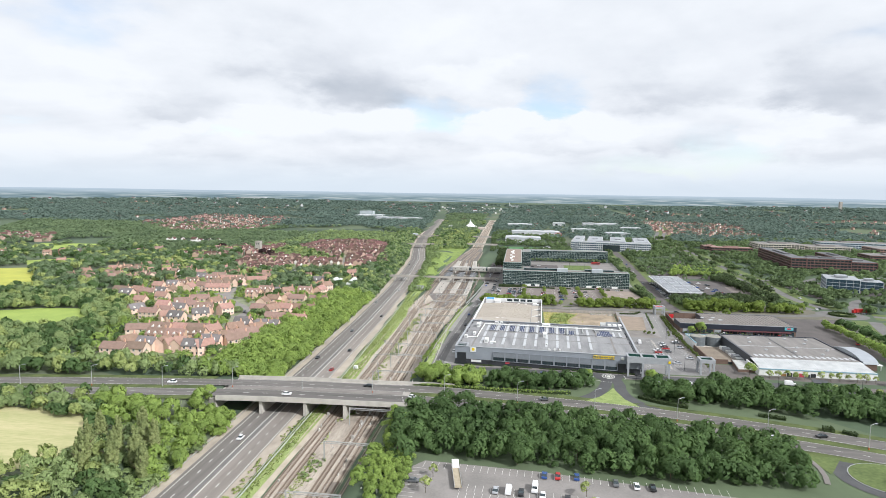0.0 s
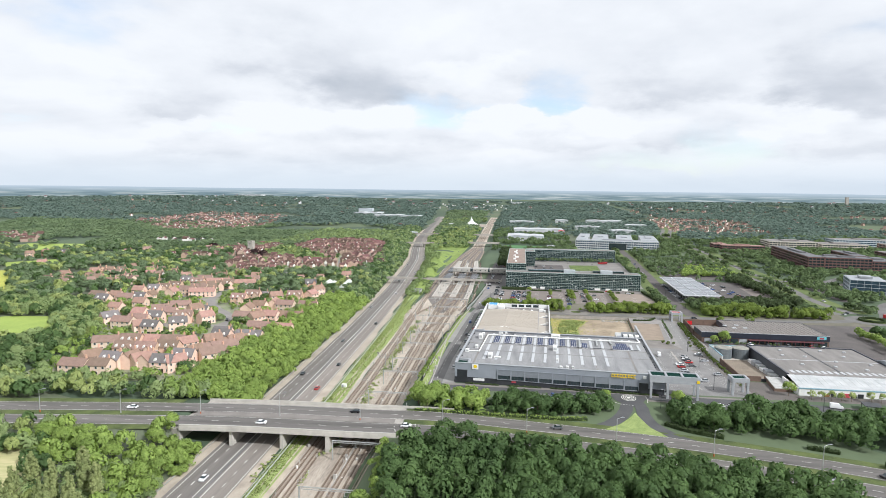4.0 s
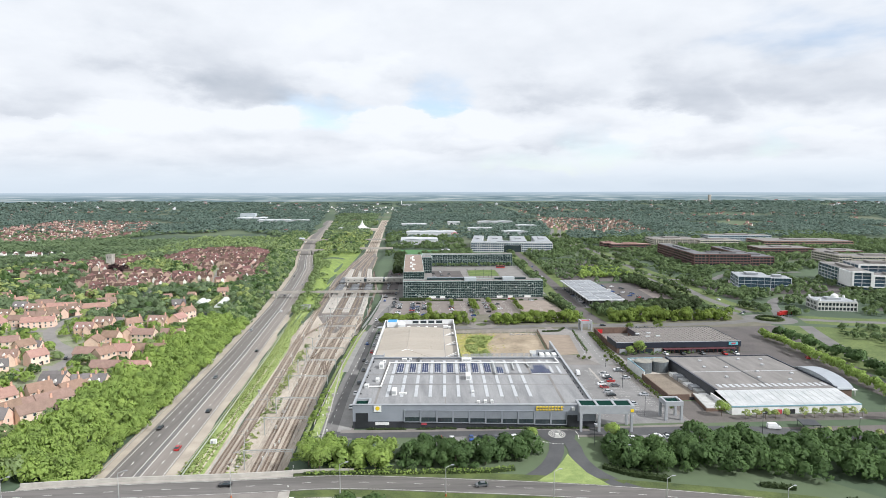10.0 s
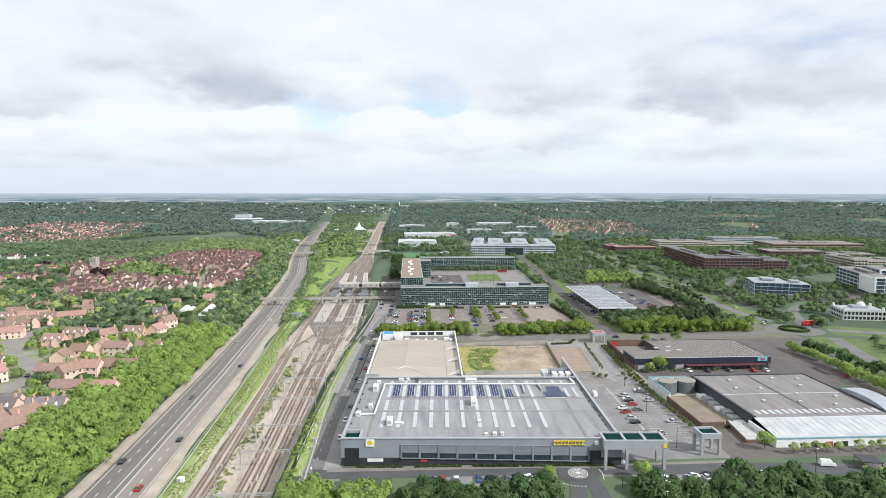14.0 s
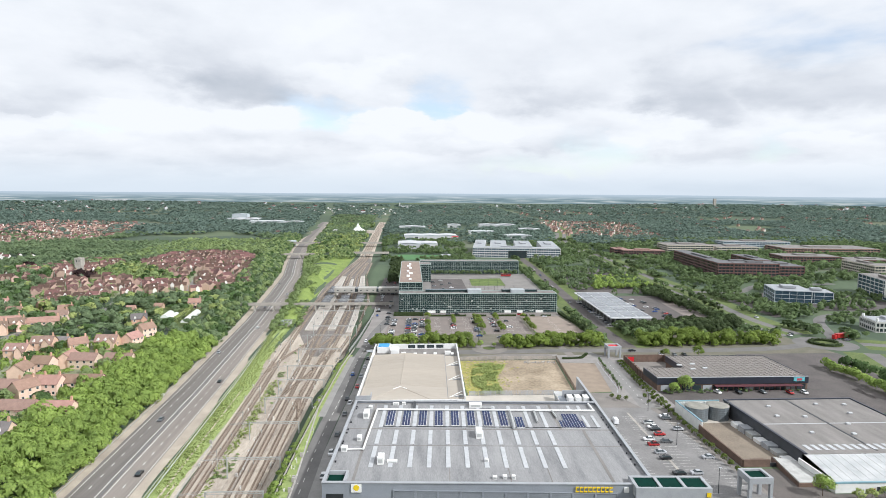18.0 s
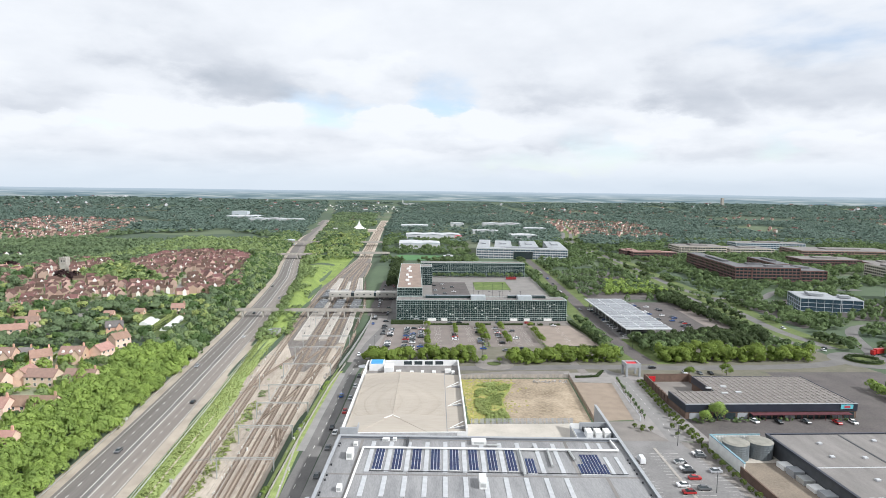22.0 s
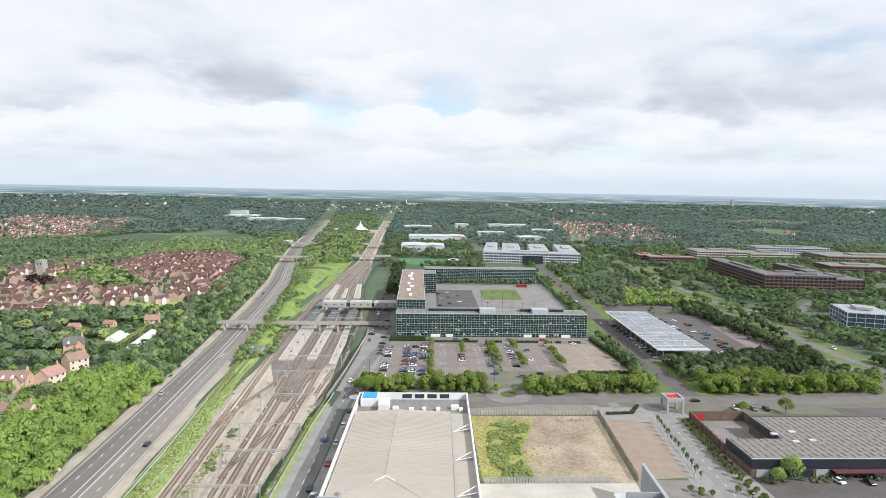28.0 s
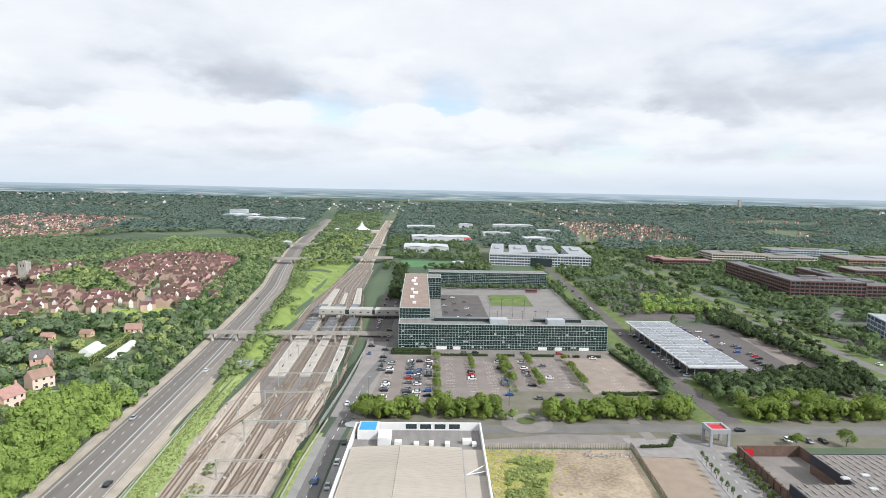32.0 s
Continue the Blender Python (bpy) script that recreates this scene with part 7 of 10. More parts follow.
wood("scrub", scatter([(-70, 180), (-67, 180), (-70, 480), (-74, 480)], 2.6, 25, lambda x, y: noise.noise(Vector((x * 0.05, y * 0.04, 7))) > 0.05, (0.5, 1.3), (0.5, 1.5)), LEAF_PALE, "weeds growing between the tracks", "scrub", SMALLS)
wood("scrub", scatter([(float(a5x(y)) + 15.5, y) for y in range(170, 640, 30)] + [(float(a5x(y)) + np.interp(y, [170, 310, 620], [19, 23, 28]), y) for y in range(630, 160, -30)], 1.5, 28, lambda x, y: noise.noise(Vector((x * 0.09, y * 0.03, 5))) > -0.3, (0.3, 0.75), (0.3, 0.8)), LEAF_PALE, "tall weeds and flowering grass on the verge", "weeds", SMALLS)
wood("scrub", scatter([(-70, 180), (-65.5, 180), (-68.5, 350), (-72, 480), (-76, 480), (-72.5, 350)], 1.3, 129, lambda x, y: noise.noise(Vector((x * 0.1, y * 0.03, 4))) > 0.0, (0.3, 0.7), (0.25, 0.7)), LEAF_PALE, "bright weeds on the cess between the lines", "weeds", SMALLS)
structure("grass_verge", ribbon_mesh("grass_verge", [(-44.6, 306), (-44.4, 366), (-43.2, 423), (-40.6, 485), (-38.2, 526)], -2.4, 1.0, VERGE, 0.2, 4.0, 4), "bright green verge beside the railway fence", "verge")
wood("scrub", scatter([(-68, 180), (-63.5, 180), (-66, 350), (-69, 480), (-74, 560), (-79, 560), (-74.5, 480), (-71, 350)], 2.4, 29, lambda x, y: noise.noise(Vector((x * 0.08, y * 0.05, 9))) > 0.12, (0.5, 1.4), (0.4, 1.3)), LEAF_WOOD, "green weeds on the ballast between the tracks", "weeds", SMALLS)
WESTFIELD = [(-360, 236), (-200, 240), (-172, 232), (-152, 205), (-160, 186), (-250, 150), (-360, 150)]
flat("field", WESTFIELD, MEADOW, 0.15, "mown yellow-green meadow beside trees", "field")
F2 = [(-402, 428), (-372, 444), (-340, 446), (-293, 384), (-318, 364), (-365, 370)]
F3 = [(-545, 668), (-590, 672), (-640, 720), (-600, 760), (-520, 680)]
F4 = [(-760, 840), (-640, 870), (-650, 960), (-800, 940)]
F5 = [(-470, 750), (-440, 800), (-400, 780), (-420, 740)]
F6 = [(-610, 640), (-570, 655), (-520, 600), (-448, 520), (-478, 496)]
BRIGHT = mat("bright_pasture", (0.33, 0.41, 0.10), (0.24, 0.32, 0.075), 0.95, 0.05)
RAPE = mat("yellow_crop", (0.45, 0.45, 0.09), (0.34, 0.36, 0.08), 0.95, 0.05)
for poly, m_, lb in ((F2, BRIGHT, "bright green pasture between trees"), (F3, BRIGHT, "bright green pasture between trees"), (F4, BRIGHT, "bright green pasture between trees"), (F5, BRIGHT, "bright green pasture between trees"), (F6, RAPE, "yellow flowering crop field")):
    flat("field", poly, m_, 0.15, lb, "field")
HA = [(-219, 300), (-189, 310), (-166, 318), (-151, 337), (-150, 387), (-189, 408), (-190, 368), (-226, 384), (-246, 368), (-226, 331)]
HB = [(-270, 404), (-232, 384), (-208, 402), (-204, 425), (-229, 465), (-259, 492), (-308, 463)]
HC = [(-334, 475), (-286, 474), (-266, 530), (-280, 600), (-313, 593), (-345, 572), (-370, 527)]
HD = [(-192, 425), (-165, 402), (-143, 402), (-147, 475), (-164, 560), (-200, 562), (-237, 550), (-238, 519), (-205, 470)]
HE = [(-362, 979), (-211, 762), (-166, 775), (-225, 1054), (-300, 1122), (-362, 1077)]
HE2 = [(-372, 783), (-350, 838), (-270, 806), (-205, 754), (-276, 715), (-285, 669), (-330, 690)]
CLEAR = [(-246, 709), (-240, 752), (-197, 766), (-174.5, 735), (-197.6, 703)]
TUNNELS = [(-206, 604), (-164, 590), (-164, 655), (-190, 680), (-236, 672), (-236, 645), (-205, 640)]
HULL_ = [(-246, 300), (-152, 318), (-143, 402), (-147, 475), (-165, 562), (-238, 552), (-345, 572), (-370, 527), (-312, 462), (-272, 402)]
BUILT = [HULL_, HA, HB, HC, HD, HE, HE2, WESTFIELD, F2, F3, F4, F5, F6]


# house places: x, y, kind, turn
HOMES_EAST = [(-226.5, 511.0, 9, 0), (-222.5, 529.0, 9, 5), (-217.5, 540.0, 11, 0), (-200.5, 525.0, 8, 35), (-186.0, 531.0, 9, 0), (-174.5, 538.5, 8, 70), (-178.0, 566.5, 8, 60), (-159.0, 488.5, 6, 0), (-178.0, 489.5, 6, 0), (-188.0, 492.0, 8, 90), (-195.5, 482.0, 8, 0), (-200.0, 470.0, 8, 90), (-189.5, 442.5, 6, 0), (-179.5, 439.5, 8, 60), (-178.0, 446.5, 8, 0), (-171.0, 446.0, 8, 0), (-160.0, 450.5, 7, 0), (-165.5, 413.0, 6, 0), (-153.5, 412.5, 7, 0), (-179.0, 391.0, 10, 0), (-157.0, 385.5, 10, 0)]
HOMES_LANE = [(-172.5, 393.5, 11, 0), (-164.0, 386.0, 11, 10), (-163.5, 375.5, 8, 60), (-274.5, 585.0, 9, 20), (-279.0, 573.5, 9, 30), (-281.5, 562.5, 6, 30), (-275.0, 540.0, 7, 10), (-264.0, 617.0, 6, 20), (-262.0, 594.5, 7, 20), (-301.5, 629.5, 8, 0), (-305.5, 587.0, 9, 0), (-268.0, 636.0, 8, 15), (-310.0, 609.5, 6, 10)]
HOMES_SOUTH = [(-222.5, 318.5, 6, 0), (-211.5, 320.0, 6, 0), (-224.5, 333.0, 8, 60), (-238.5, 364.5, 6, 20), (-209.5, 329.5, 10, 0), (-224.5, 367.5, 9, 0), (-217.0, 351.5, 9, 0), (-201.5, 332.5, 8, 90), (-194.5, 331.0, 8, 60), (-180.0, 328.5, 10, 0), (-204.0, 351.0, 9, 0), (-211.0, 372.0, 7, 0), (-194.0, 356.0, 9, 0), (-199.5, 370.5, 6, 0), (-174.5, 330.5, 8, 40), (-175.0, 340.0, 10, 0), (-174.5, 350.5, 8, 60), (-177.5, 375.0, 8, 50)]
HOMES_ROW = [(-172.0, 354.0, 6, 60), (-164.0, 349.0, 6, 55), (-164.5, 363.0, 6, 55), (-164.0, 375.5, 7, 55), (-177.0, 385.5, 10, 0), (-165.0, 380.0, 11, 0), (-161.0, 384.5, 10, 0), (-190.0, 330.5, 8, 90), (-189.0, 366.5, 8, 60)]
HOMES_MID = [(-302.0, 462.0, 8, 0), (-282.5, 427.0, 10, 60), (-295.5, 482.5, 8, 0), (-270.5, 444.5, 8, 0), (-258.5, 425.0, 6, 0), (-262.0, 456.5, 9, 30), (-250.5, 432.0, 10, 0), (-253.0, 451.0, 6, 0), (-257.5, 476.0, 6, 20), (-238.5, 463.5, 8, 60), (-236.0, 471.0, 11, 0), (-216.0, 437.5, 8, 60), (-233.0, 438.0, 9, 20), (-244.0, 405.5, 8, 40), (-235.0, 403.0, 10, 0), (-224.0, 415.5, 10, 30), (-264.5, 417.0, 6, 0)]
HOMES_NORTH = [(-352.5, 510.5, 6, 0), (-335.5, 509.5, 8, 0), (-335.5, 493.0, 10, 0), (-322.0, 503.0, 6, 0), (-332.5, 536.0, 8, 0), (-311.0, 504.5, 10, 0), (-323.0, 544.0, 10, 0), (-306.5, 513.0, 8, 90), (-318.5, 551.0, 9, 0), (-298.5, 531.5, 8, 90), (-315.0, 564.5, 9, 0), (-291.5, 545.0, 6, 0), (-288.0, 559.0, 6, 0), (-288.0, 576.0, 7, 10), (-290.0, 597.5, 7, 15), (-321.0, 595.5, 10, 0)]
PLACED = HOMES_EAST + HOMES_LANE + HOMES_SOUTH + HOMES_ROW + HOMES_MID + HOMES_NORTH
HOMES = [(p[0], p[1]) for p in PLACED]


def off_homes(x, y):
    return off_roads(x, y) and all((x - a) ** 2 + (y - b) ** 2 > 52 for a, b in HOMES)


def open_land(x, y):
    return not any(inside(x, y, p) for p in BUILT) and off_roads(x, y) and off_port(x, y, 20)


WN = lambda x, y, t, s=0.012: noise.noise(Vector((x * s, y * s, 1.7))) > t
wood_mix("woodland", scatter([(-420, 255), (-225, 272), (-138, 286), (-136, 300), (-200, 300), (-235, 330), (-250, 390), (-300, 470), (-350, 500), (-440, 510), (-520, 470), (-500, 380)], 6.6, 31, open_land, (2.8, 4.8), (6, 11)), "green woodland beside the houses", templates=FINE)
wood_mix("woodland", scatter([(-300, 165), (-300, 240), (-330, 246), (-180, 240), (-150, 215), (-130, 185), (-112, 165), (-240, 165)], 6.4, 32, open_land, (2.6, 4.4), (5, 9)), "green woodland round the meadow", templates=FINE)
wood_mix("woodland", scatter([(-340, 232), (-205, 232), (-172, 228), (-168, 250), (-200, 258), (-340, 256)], 5.0, 35, lambda x, y: off_port(x, y, 17), (2.2, 3.8), (5, 8)), "green hedgerow trees between the meadow and the road", FINE, 8)
wood("scrub", scatter([(-156, 178), (-112, 172), (-116, 230), (-150, 232)], 4.0, 132, open_land, (1.5, 2.8), (2.5, 5)), LEAF_WOOD, "dense green undergrowth below the poplars", "scrub", FINE)
# LEAF_MID as main leaf, darker than LEAF_WOOD: holds cloud shade in its colour
wood_mix("woodland", scatter([(-520, 420), (-380, 520), (-300, 610), (-225, 600), (-150, 580), (-165, 780), (-210, 760), (-280, 665), (-372, 780), (-420, 900), (-700, 950), (-900, 800)], 9.5, 33, lambda x, y: open_land(x, y) and WN(x, y, -0.22) and not inside(x, y, CLEAR) and not inside(x, y, TUNNELS), (3.4, 6.0), (6, 11)), "green woodland and garden trees", None, 5, LEAF_MID)
wood("garden_trees", scatter(HULL_, 6.4, 34, off_homes, (1.0, 2.2), (1.8, 5.0)), LEAF_NEAR, "small garden trees and shrubs between houses", templates=SMALLS)
wood("garden_trees", scatter(HE, 9, 39, off_roads, (1.6, 3.2), (3, 7)), LEAF_BELT_SHADED, "garden trees between far houses", templates=FARTREES)
wood_mix("woodland", scatter([(-372, 985), (-358, 836), (-270, 815), (-213, 772)], 8.5, 138, off_roads, (3, 5.5), (5, 9)), "dark trees round the church lane", SMALLS, 23)
wood("garden_trees", scatter(HE2, 10, 38, off_roads, (1.6, 3.0), (3, 6)), LEAF_WOOD, "garden trees between far houses", templates=FARTREES)

for gap_, sd_, m_ in ((13, 135, LEAF_NEAR), (15, 136, LEAF_WOOD), (17, 137, LEAF_BELT_SHADED)):
    wood("garden_trees", scatter(HULL_, gap_, sd_, lambda x, y: off_homes(x, y) and noise.noise(Vector((x * 0.03, y * 0.03, sd_))) > -0.15, (2.2, 4.2), (4, 8)), m_, "broad garden trees between houses", templates=FINE)
# darker main leaf here too, standing in for cloud shade
wood_mix("garden_trees", scatter([(-345, 578), (-240, 556), (-170, 566), (-160, 575), (-160, 700), (-215, 745), (-300, 690), (-340, 650)], 7.6, 139, lambda x, y: off_roads(x, y, 0.5) and not inside(x, y, CLEAR) and (not inside(x, y, TUNNELS) or noise.noise(Vector((x * 0.07, y * 0.07, 3))) > 0.18) and all((x - a) ** 2 + (y - b) ** 2 > 90 for a, b in ((-166, 625), (-186, 633), (-190, 640), (-228, 657), (-197, 600), (-210, 668), (-182, 672), (-240, 640))), (2.6, 5.0), (4, 8)), "garden trees and orchard round the nursery", WOODS, 14, LEAF_MID)

# ---- houses ----
GARDEN = mat("garden_ground", (0.33, 0.31, 0.24), (0.13, 0.18, 0.07), 0.95, 0.09, fine=0.5)
flat("lawn", CLEAR, BRIGHT, 0.14, "green paddock before the red brick estate", "lawn")
flat("lawn", TUNNELS, TOWNLAWN, 0.14, "mown grass round the nursery tunnels", "lawn")
flat("garden_ground", HULL_, GARDEN, 0.03, "lawns, paths and drives round the estate", "garden")
for hp in (HE, HE2):
    flat("garden_ground", hp, GARDEN, 0.05, "gardens and drives between far houses", "garden")

TILE_RED = mat("red_roof_tile", (0.36, 0.232, 0.182), (0.235, 0.145, 0.112), 0.85, 0.5, spread=0.25, fine=0.6)
TILE_GREY = mat("grey_roof_tile", (0.201, 0.183, 0.177), (0.130, 0.118, 0.116), 0.8, 0.5, spread=0.2, fine=0.6)
TILE_BROWN = mat("brown_roof_tile", (0.28, 0.195, 0.155), (0.185, 0.125, 0.10), 0.85, 0.5, spread=0.25, fine=0.6)
BR_PINK = mat("pink_brick", (0.66, 0.46, 0.34), (0.53, 0.36, 0.265), 0.85, 0.6, spread=0.15, fine=0.6)
BR_BUFF = mat("buff_brick", (0.72, 0.57, 0.45), (0.60, 0.46, 0.36), 0.85, 0.6, spread=0.12, fine=0.6)
BR_CREAM = mat("cream_brick", (0.76, 0.565, 0.45), (0.62, 0.44, 0.345), 0.85, 0.5, spread=0.12, fine=0.6)
BR_ORANGE = mat("orange_brick", (0.62, 0.385, 0.28), (0.50, 0.30, 0.22), 0.85, 0.6, spread=0.15, fine=0.6)
RENDERW = mat("white_house_render", (0.76, 0.74, 0.70), (0.62, 0.60, 0.56), 0.8, 0.5)


def gable(bm, x0, x1, y0, y1, zw, zr, axis="x"):
    """Walls with gable ends; the ridge runs along axis."""
    if axis == "x":
        ym = (y0 + y1) / 2
        pr = [(y0, -0.8), (y1, -0.8), (y1, zw), (ym, zr), (y0, zw)]
        a, b = [bm.verts.new((x0, y, z)) for y, z in pr], [bm.verts.new((x1, y, z)) for y, z in pr]
    else:
        xm = (x0 + x1) / 2
        pr = [(x0, -0.8), (x1, -0.8), (x1, zw), (xm, zr), (x0, zw)]
        a, b = [bm.verts.new((x, y0, z)) for x, z in pr], [bm.verts.new((x, y1, z)) for x, z in pr]
    bm.faces.new(a)
    bm.faces.new(b[::-1])
    for k in range(5):
        bm.faces.new((a[k], b[k], b[(k + 1) % 5], a[(k + 1) % 5]))
    return bm


def pitched(bm, x0, x1, y0, y1, zw, zr, axis="x", over=0.35, th=0.16):
    """Two roof slabs with eaves."""
    def slab(p, q, r, s_):
        lo = [bm.verts.new(v) for v in (p, q, r, s_)]
        hi = [bm.verts.new((v[0], v[1], v[2] + th)) for v in (p, q, r, s_)]
        bm.faces.new(lo[::-1])
        bm.faces.new(hi)
        for k in range(4):
            bm.faces.new((lo[k], lo[(k + 1) % 4], hi[(k + 1) % 4], hi[k]))
    if axis == "x":
        ym, sl = (y0 + y1) / 2, (zr - zw) / ((y1 - y0) / 2)
        e = zw - sl * over
        slab((x0 - over, y0 - over, e), (x1 + over, y0 - over, e), (x1 + over, ym, zr), (x0 - over, ym, zr))
        slab((x0 - over, ym, zr), (x1 + over, ym, zr), (x1 + over, y1 + over, e), (x0 - over, y1 + over, e))
    else:
        xm, sl = (x0 + x1) / 2, (zr - zw) / ((x1 - x0) / 2)
        e = zw - sl * over
        slab((x0 - over, y0 - over, e), (xm, y0 - over, zr), (xm, y1 + over, zr), (x0 - over, y1 + over, e))
        slab((xm, y0 - over, zr), (x1 + over, y0 - over, e), (x1 + over, y1 + over, e), (xm, y1 + over, zr))
    return bm


WINF = bm_mesh("window", boxes((-0.62, 0.62, -0.03, 0.03, -0.62, 0.62), (-0.52, 0.52, -0.05, 0.0, -0.52, -0.02), (-0.52, 0.52, -0.05, 0.0, 0.04, 0.52)), WHITE)
WINF.materials.append(GLASS)
for p_ in WINF.polygons:
    p_.material_index = 1 if p_.index >= 6 else 0
DOOR = bm_mesh("door", boxes((-0.48, 0.48, -0.06, 0.03, 0.0, 2.05)), mat("dark_door", (0.06, 0.04, 0.035), None, 0.5, 2))
CHIM = bm_mesh("chimney", boxes((-0.4, 0.4, -0.3, 0.3, -1.2, 1.2), (-0.3, -0.05, -0.12, 0.12, 1.2, 1.55), (0.05, 0.3, -0.12, 0.12, 1.2, 1.55)), BR_ORANGE)


PORCH = bm_mesh("porch", pitched(boxes((-0.8, -0.7, -1.1, -1.0, 0, 2.3), (0.7, 0.8, -1.1, -1.0, 0, 2.3)), -0.9, 0.9, -1.2, 0.0, 2.3, 3.0, "y", 0.1, 0.08), RENDERW)


def house_kind(w, d, zw, zr, wing, brick, tile, wall_label, dormers=0, wing_brick=None):
    """A dict of the meshes and the window places of one kind of house."""
    bmw, bmr = bmesh.new(), bmesh.new()
    gable(bmw, -w / 2, w / 2, -d / 2, d / 2, zw, zr)
    pitched(bmr, -w / 2, w / 2, -d / 2, d / 2, zw, zr)
    out = {"main": (bm_mesh("wall", bmw, brick), bm_mesh("roof", bmr, tile)), "w": w, "d": d, "zw": zw, "zr": zr, "label": wall_label}
    if wing:
        wx0, wx1, wy = wing
        bmw, bmr = bmesh.new(), bmesh.new()
        gable(bmw, wx0, wx1, -d / 2 - wy, 0, zw - 0.3, zr - 0.7, "y")
        pitched(bmr, wx0, wx1, -d / 2 - wy, 0, zw - 0.3, zr - 0.7, "y")
        out["wing"] = (bm_mesh("wing", bmw, wing_brick or brick), bm_mesh("wing_roof", bmr, tile))
    if dormers:
        bmd = bmesh.new()
        for k in range(dormers):
            x = -w / 2 + w * (k + 0.5) / dormers
            gable(bmd, x - 0.7, x + 0.7, -d / 2 + 0.3, 0, zw + 1.0, zw + 1.8, "y")
        out["dormer"] = bm_mesh("dormers" if dormers > 1 else "dormer", bmd, RENDERW)
    return out


KINDS = [house_kind(9.0, 6.6, 4.9, 7.6, None, BR_PINK, TILE_RED, "pink brick house with red tiled roof"),
         house_kind(8.0, 6.4, 5.0, 7.9, (0.2, 3.94, 2.2), BR_BUFF, TILE_BROWN, "buff brick house with white gabled wing and brown roof", 0, RENDERW),
         house_kind(10.5, 6.8, 4.9, 7.8, (-5.19, -1.2, 2.6), BR_PINK, TILE_BROWN, "pink brick house with gabled wing and brown tiled roof"),
         house_kind(7.2, 6.8, 5.2, 8.4, None, BR_ORANGE, TILE_RED, "orange brick house with steep red roof", 2),
         house_kind(9.5, 7.0, 5.2, 8.4, (1.0, 4.69, 1.6), BR_ORANGE, TILE_GREY, "orange brick house with grey tiled roof", 2),
         house_kind(6.2, 5.6, 2.5, 4.4, None, BR_PINK, TILE_RED, "low brick garage with red tiled roof"),
         house_kind(13.5, 7.4, 4.9, 7.7, None, BR_BUFF, TILE_BROWN, "long buff brick house with brown tiled roof"),
         house_kind(20.0, 7.4, 4.4, 7.2, None, BR_CREAM, TILE_RED, "terrace of cream walled houses with red tiled roof"),
         house_kind(9.2, 7.6, 5.2, 8.2, None, BR_CREAM, TILE_RED, "cream brick house with red tiled roof"),
         house_kind(11.5, 7.2, 5.2, 8.4, (1.2, 5.2, 1.8), BR_PINK, TILE_BROWN, "pink brick house with dormers and cream gabled wing", 3, BR_CREAM),
         house_kind(10.5, 7.2, 5.3, 8.6, None, BR_CREAM, TILE_GREY, "cream house with dark slate roof", 2),
         house_kind(7.0, 6.4, 3.0, 5.6, None, BR_BUFF, TILE_GREY, "small buff house with grey hipped roof")]


def house(k, x, y, turn, group, windows=True):
    if any((x - px) ** 2 + (y - py) ** 2 < 68 for px, py in HOMES):
        return None
    HOMES.append((x, y))
    return home(k, x, y, turn, group, windows)


def home(k, x, y, turn, group, windows=True):
    H = KINDS[k]
    e = thing("garage" if k == 5 else "house", pose(x, y, lie1(x, y), 0, 0, turn) @ Matrix.Scale(1.08, 4), H["label"], "garage" if k == 5 else "house", group)
    part("wall", H["main"][0], None, e)
    part("roof", H["main"][1], None, e)
    if "wing" in H:
        part("wing", H["wing"][0], None, e)
        part("wing_roof", H["wing"][1], None, e)
    if "dormer" in H:
        part("dormer", H["dormer"], None, e)
    if windows and k in (0, 9):
        o = part("porch", PORCH, None, e)
        o.location = (H["w"] * 0.1, -H["d"] / 2, 0)
    if k != 5:
        c = part("chimney", CHIM, None, e)
        c.location = (H["w"] / 2 - 0.8, 0, H["zr"] + 0.3)
    if windows:
        w, d, zw = H["w"], H["d"], H["zw"]
        n = max(2, round(w / 3.4))
        wy_ = -d / 2 - 0.03
        spots = [(w * ((j + 0.5) / n - 0.5), wy_, z) for j in range(n) for z in (1.4, zw - 1.0)] if k not in (5, 1, 2, 4) else [(-w * 0.3 if k != 2 else w * 0.3, wy_, 1.4), (-w * 0.3 if k != 2 else w * 0.3, wy_, zw - 1.0)] if k != 5 else []
        for wx, wy, wz in spots:
            o = part("window", WINF, None, e)
            o.location = (wx, wy, wz)
        o = part("window", WINF, None, e)
        o.matrix_basis = pose(w / 2 + 0.03, -0.6, min(zw - 1.0, 3.6), 0, 0, 90)
        o = part("door", DOOR, None, e)
        o.location = (w * 0.1, -d / 2 - 0.03, 0.05)
    return e


def estate(poly, gap, angles, kinds, group, seed, windows=True, centre=None):
    rr = random.Random(seed)
    for x, y, _, _ in scatter(poly, gap, seed, lambda px, py: off_roads(px, py)):
        x, y = round(x / 2.5) * 2.5, round(y / 2.5) * 2.5
        a = rr.choice(angles) + rr.choice((0, 0, 90, 180)) + rr.uniform(-6, 6)
        house(rr.choice(kinds), x, y, a, group, windows)


for x, y, k, a in PLACED:
    home(k, x, y, a + 4 * math.sin(x), "houses by the tree belt" if x > -190 else "houses in the near estate")


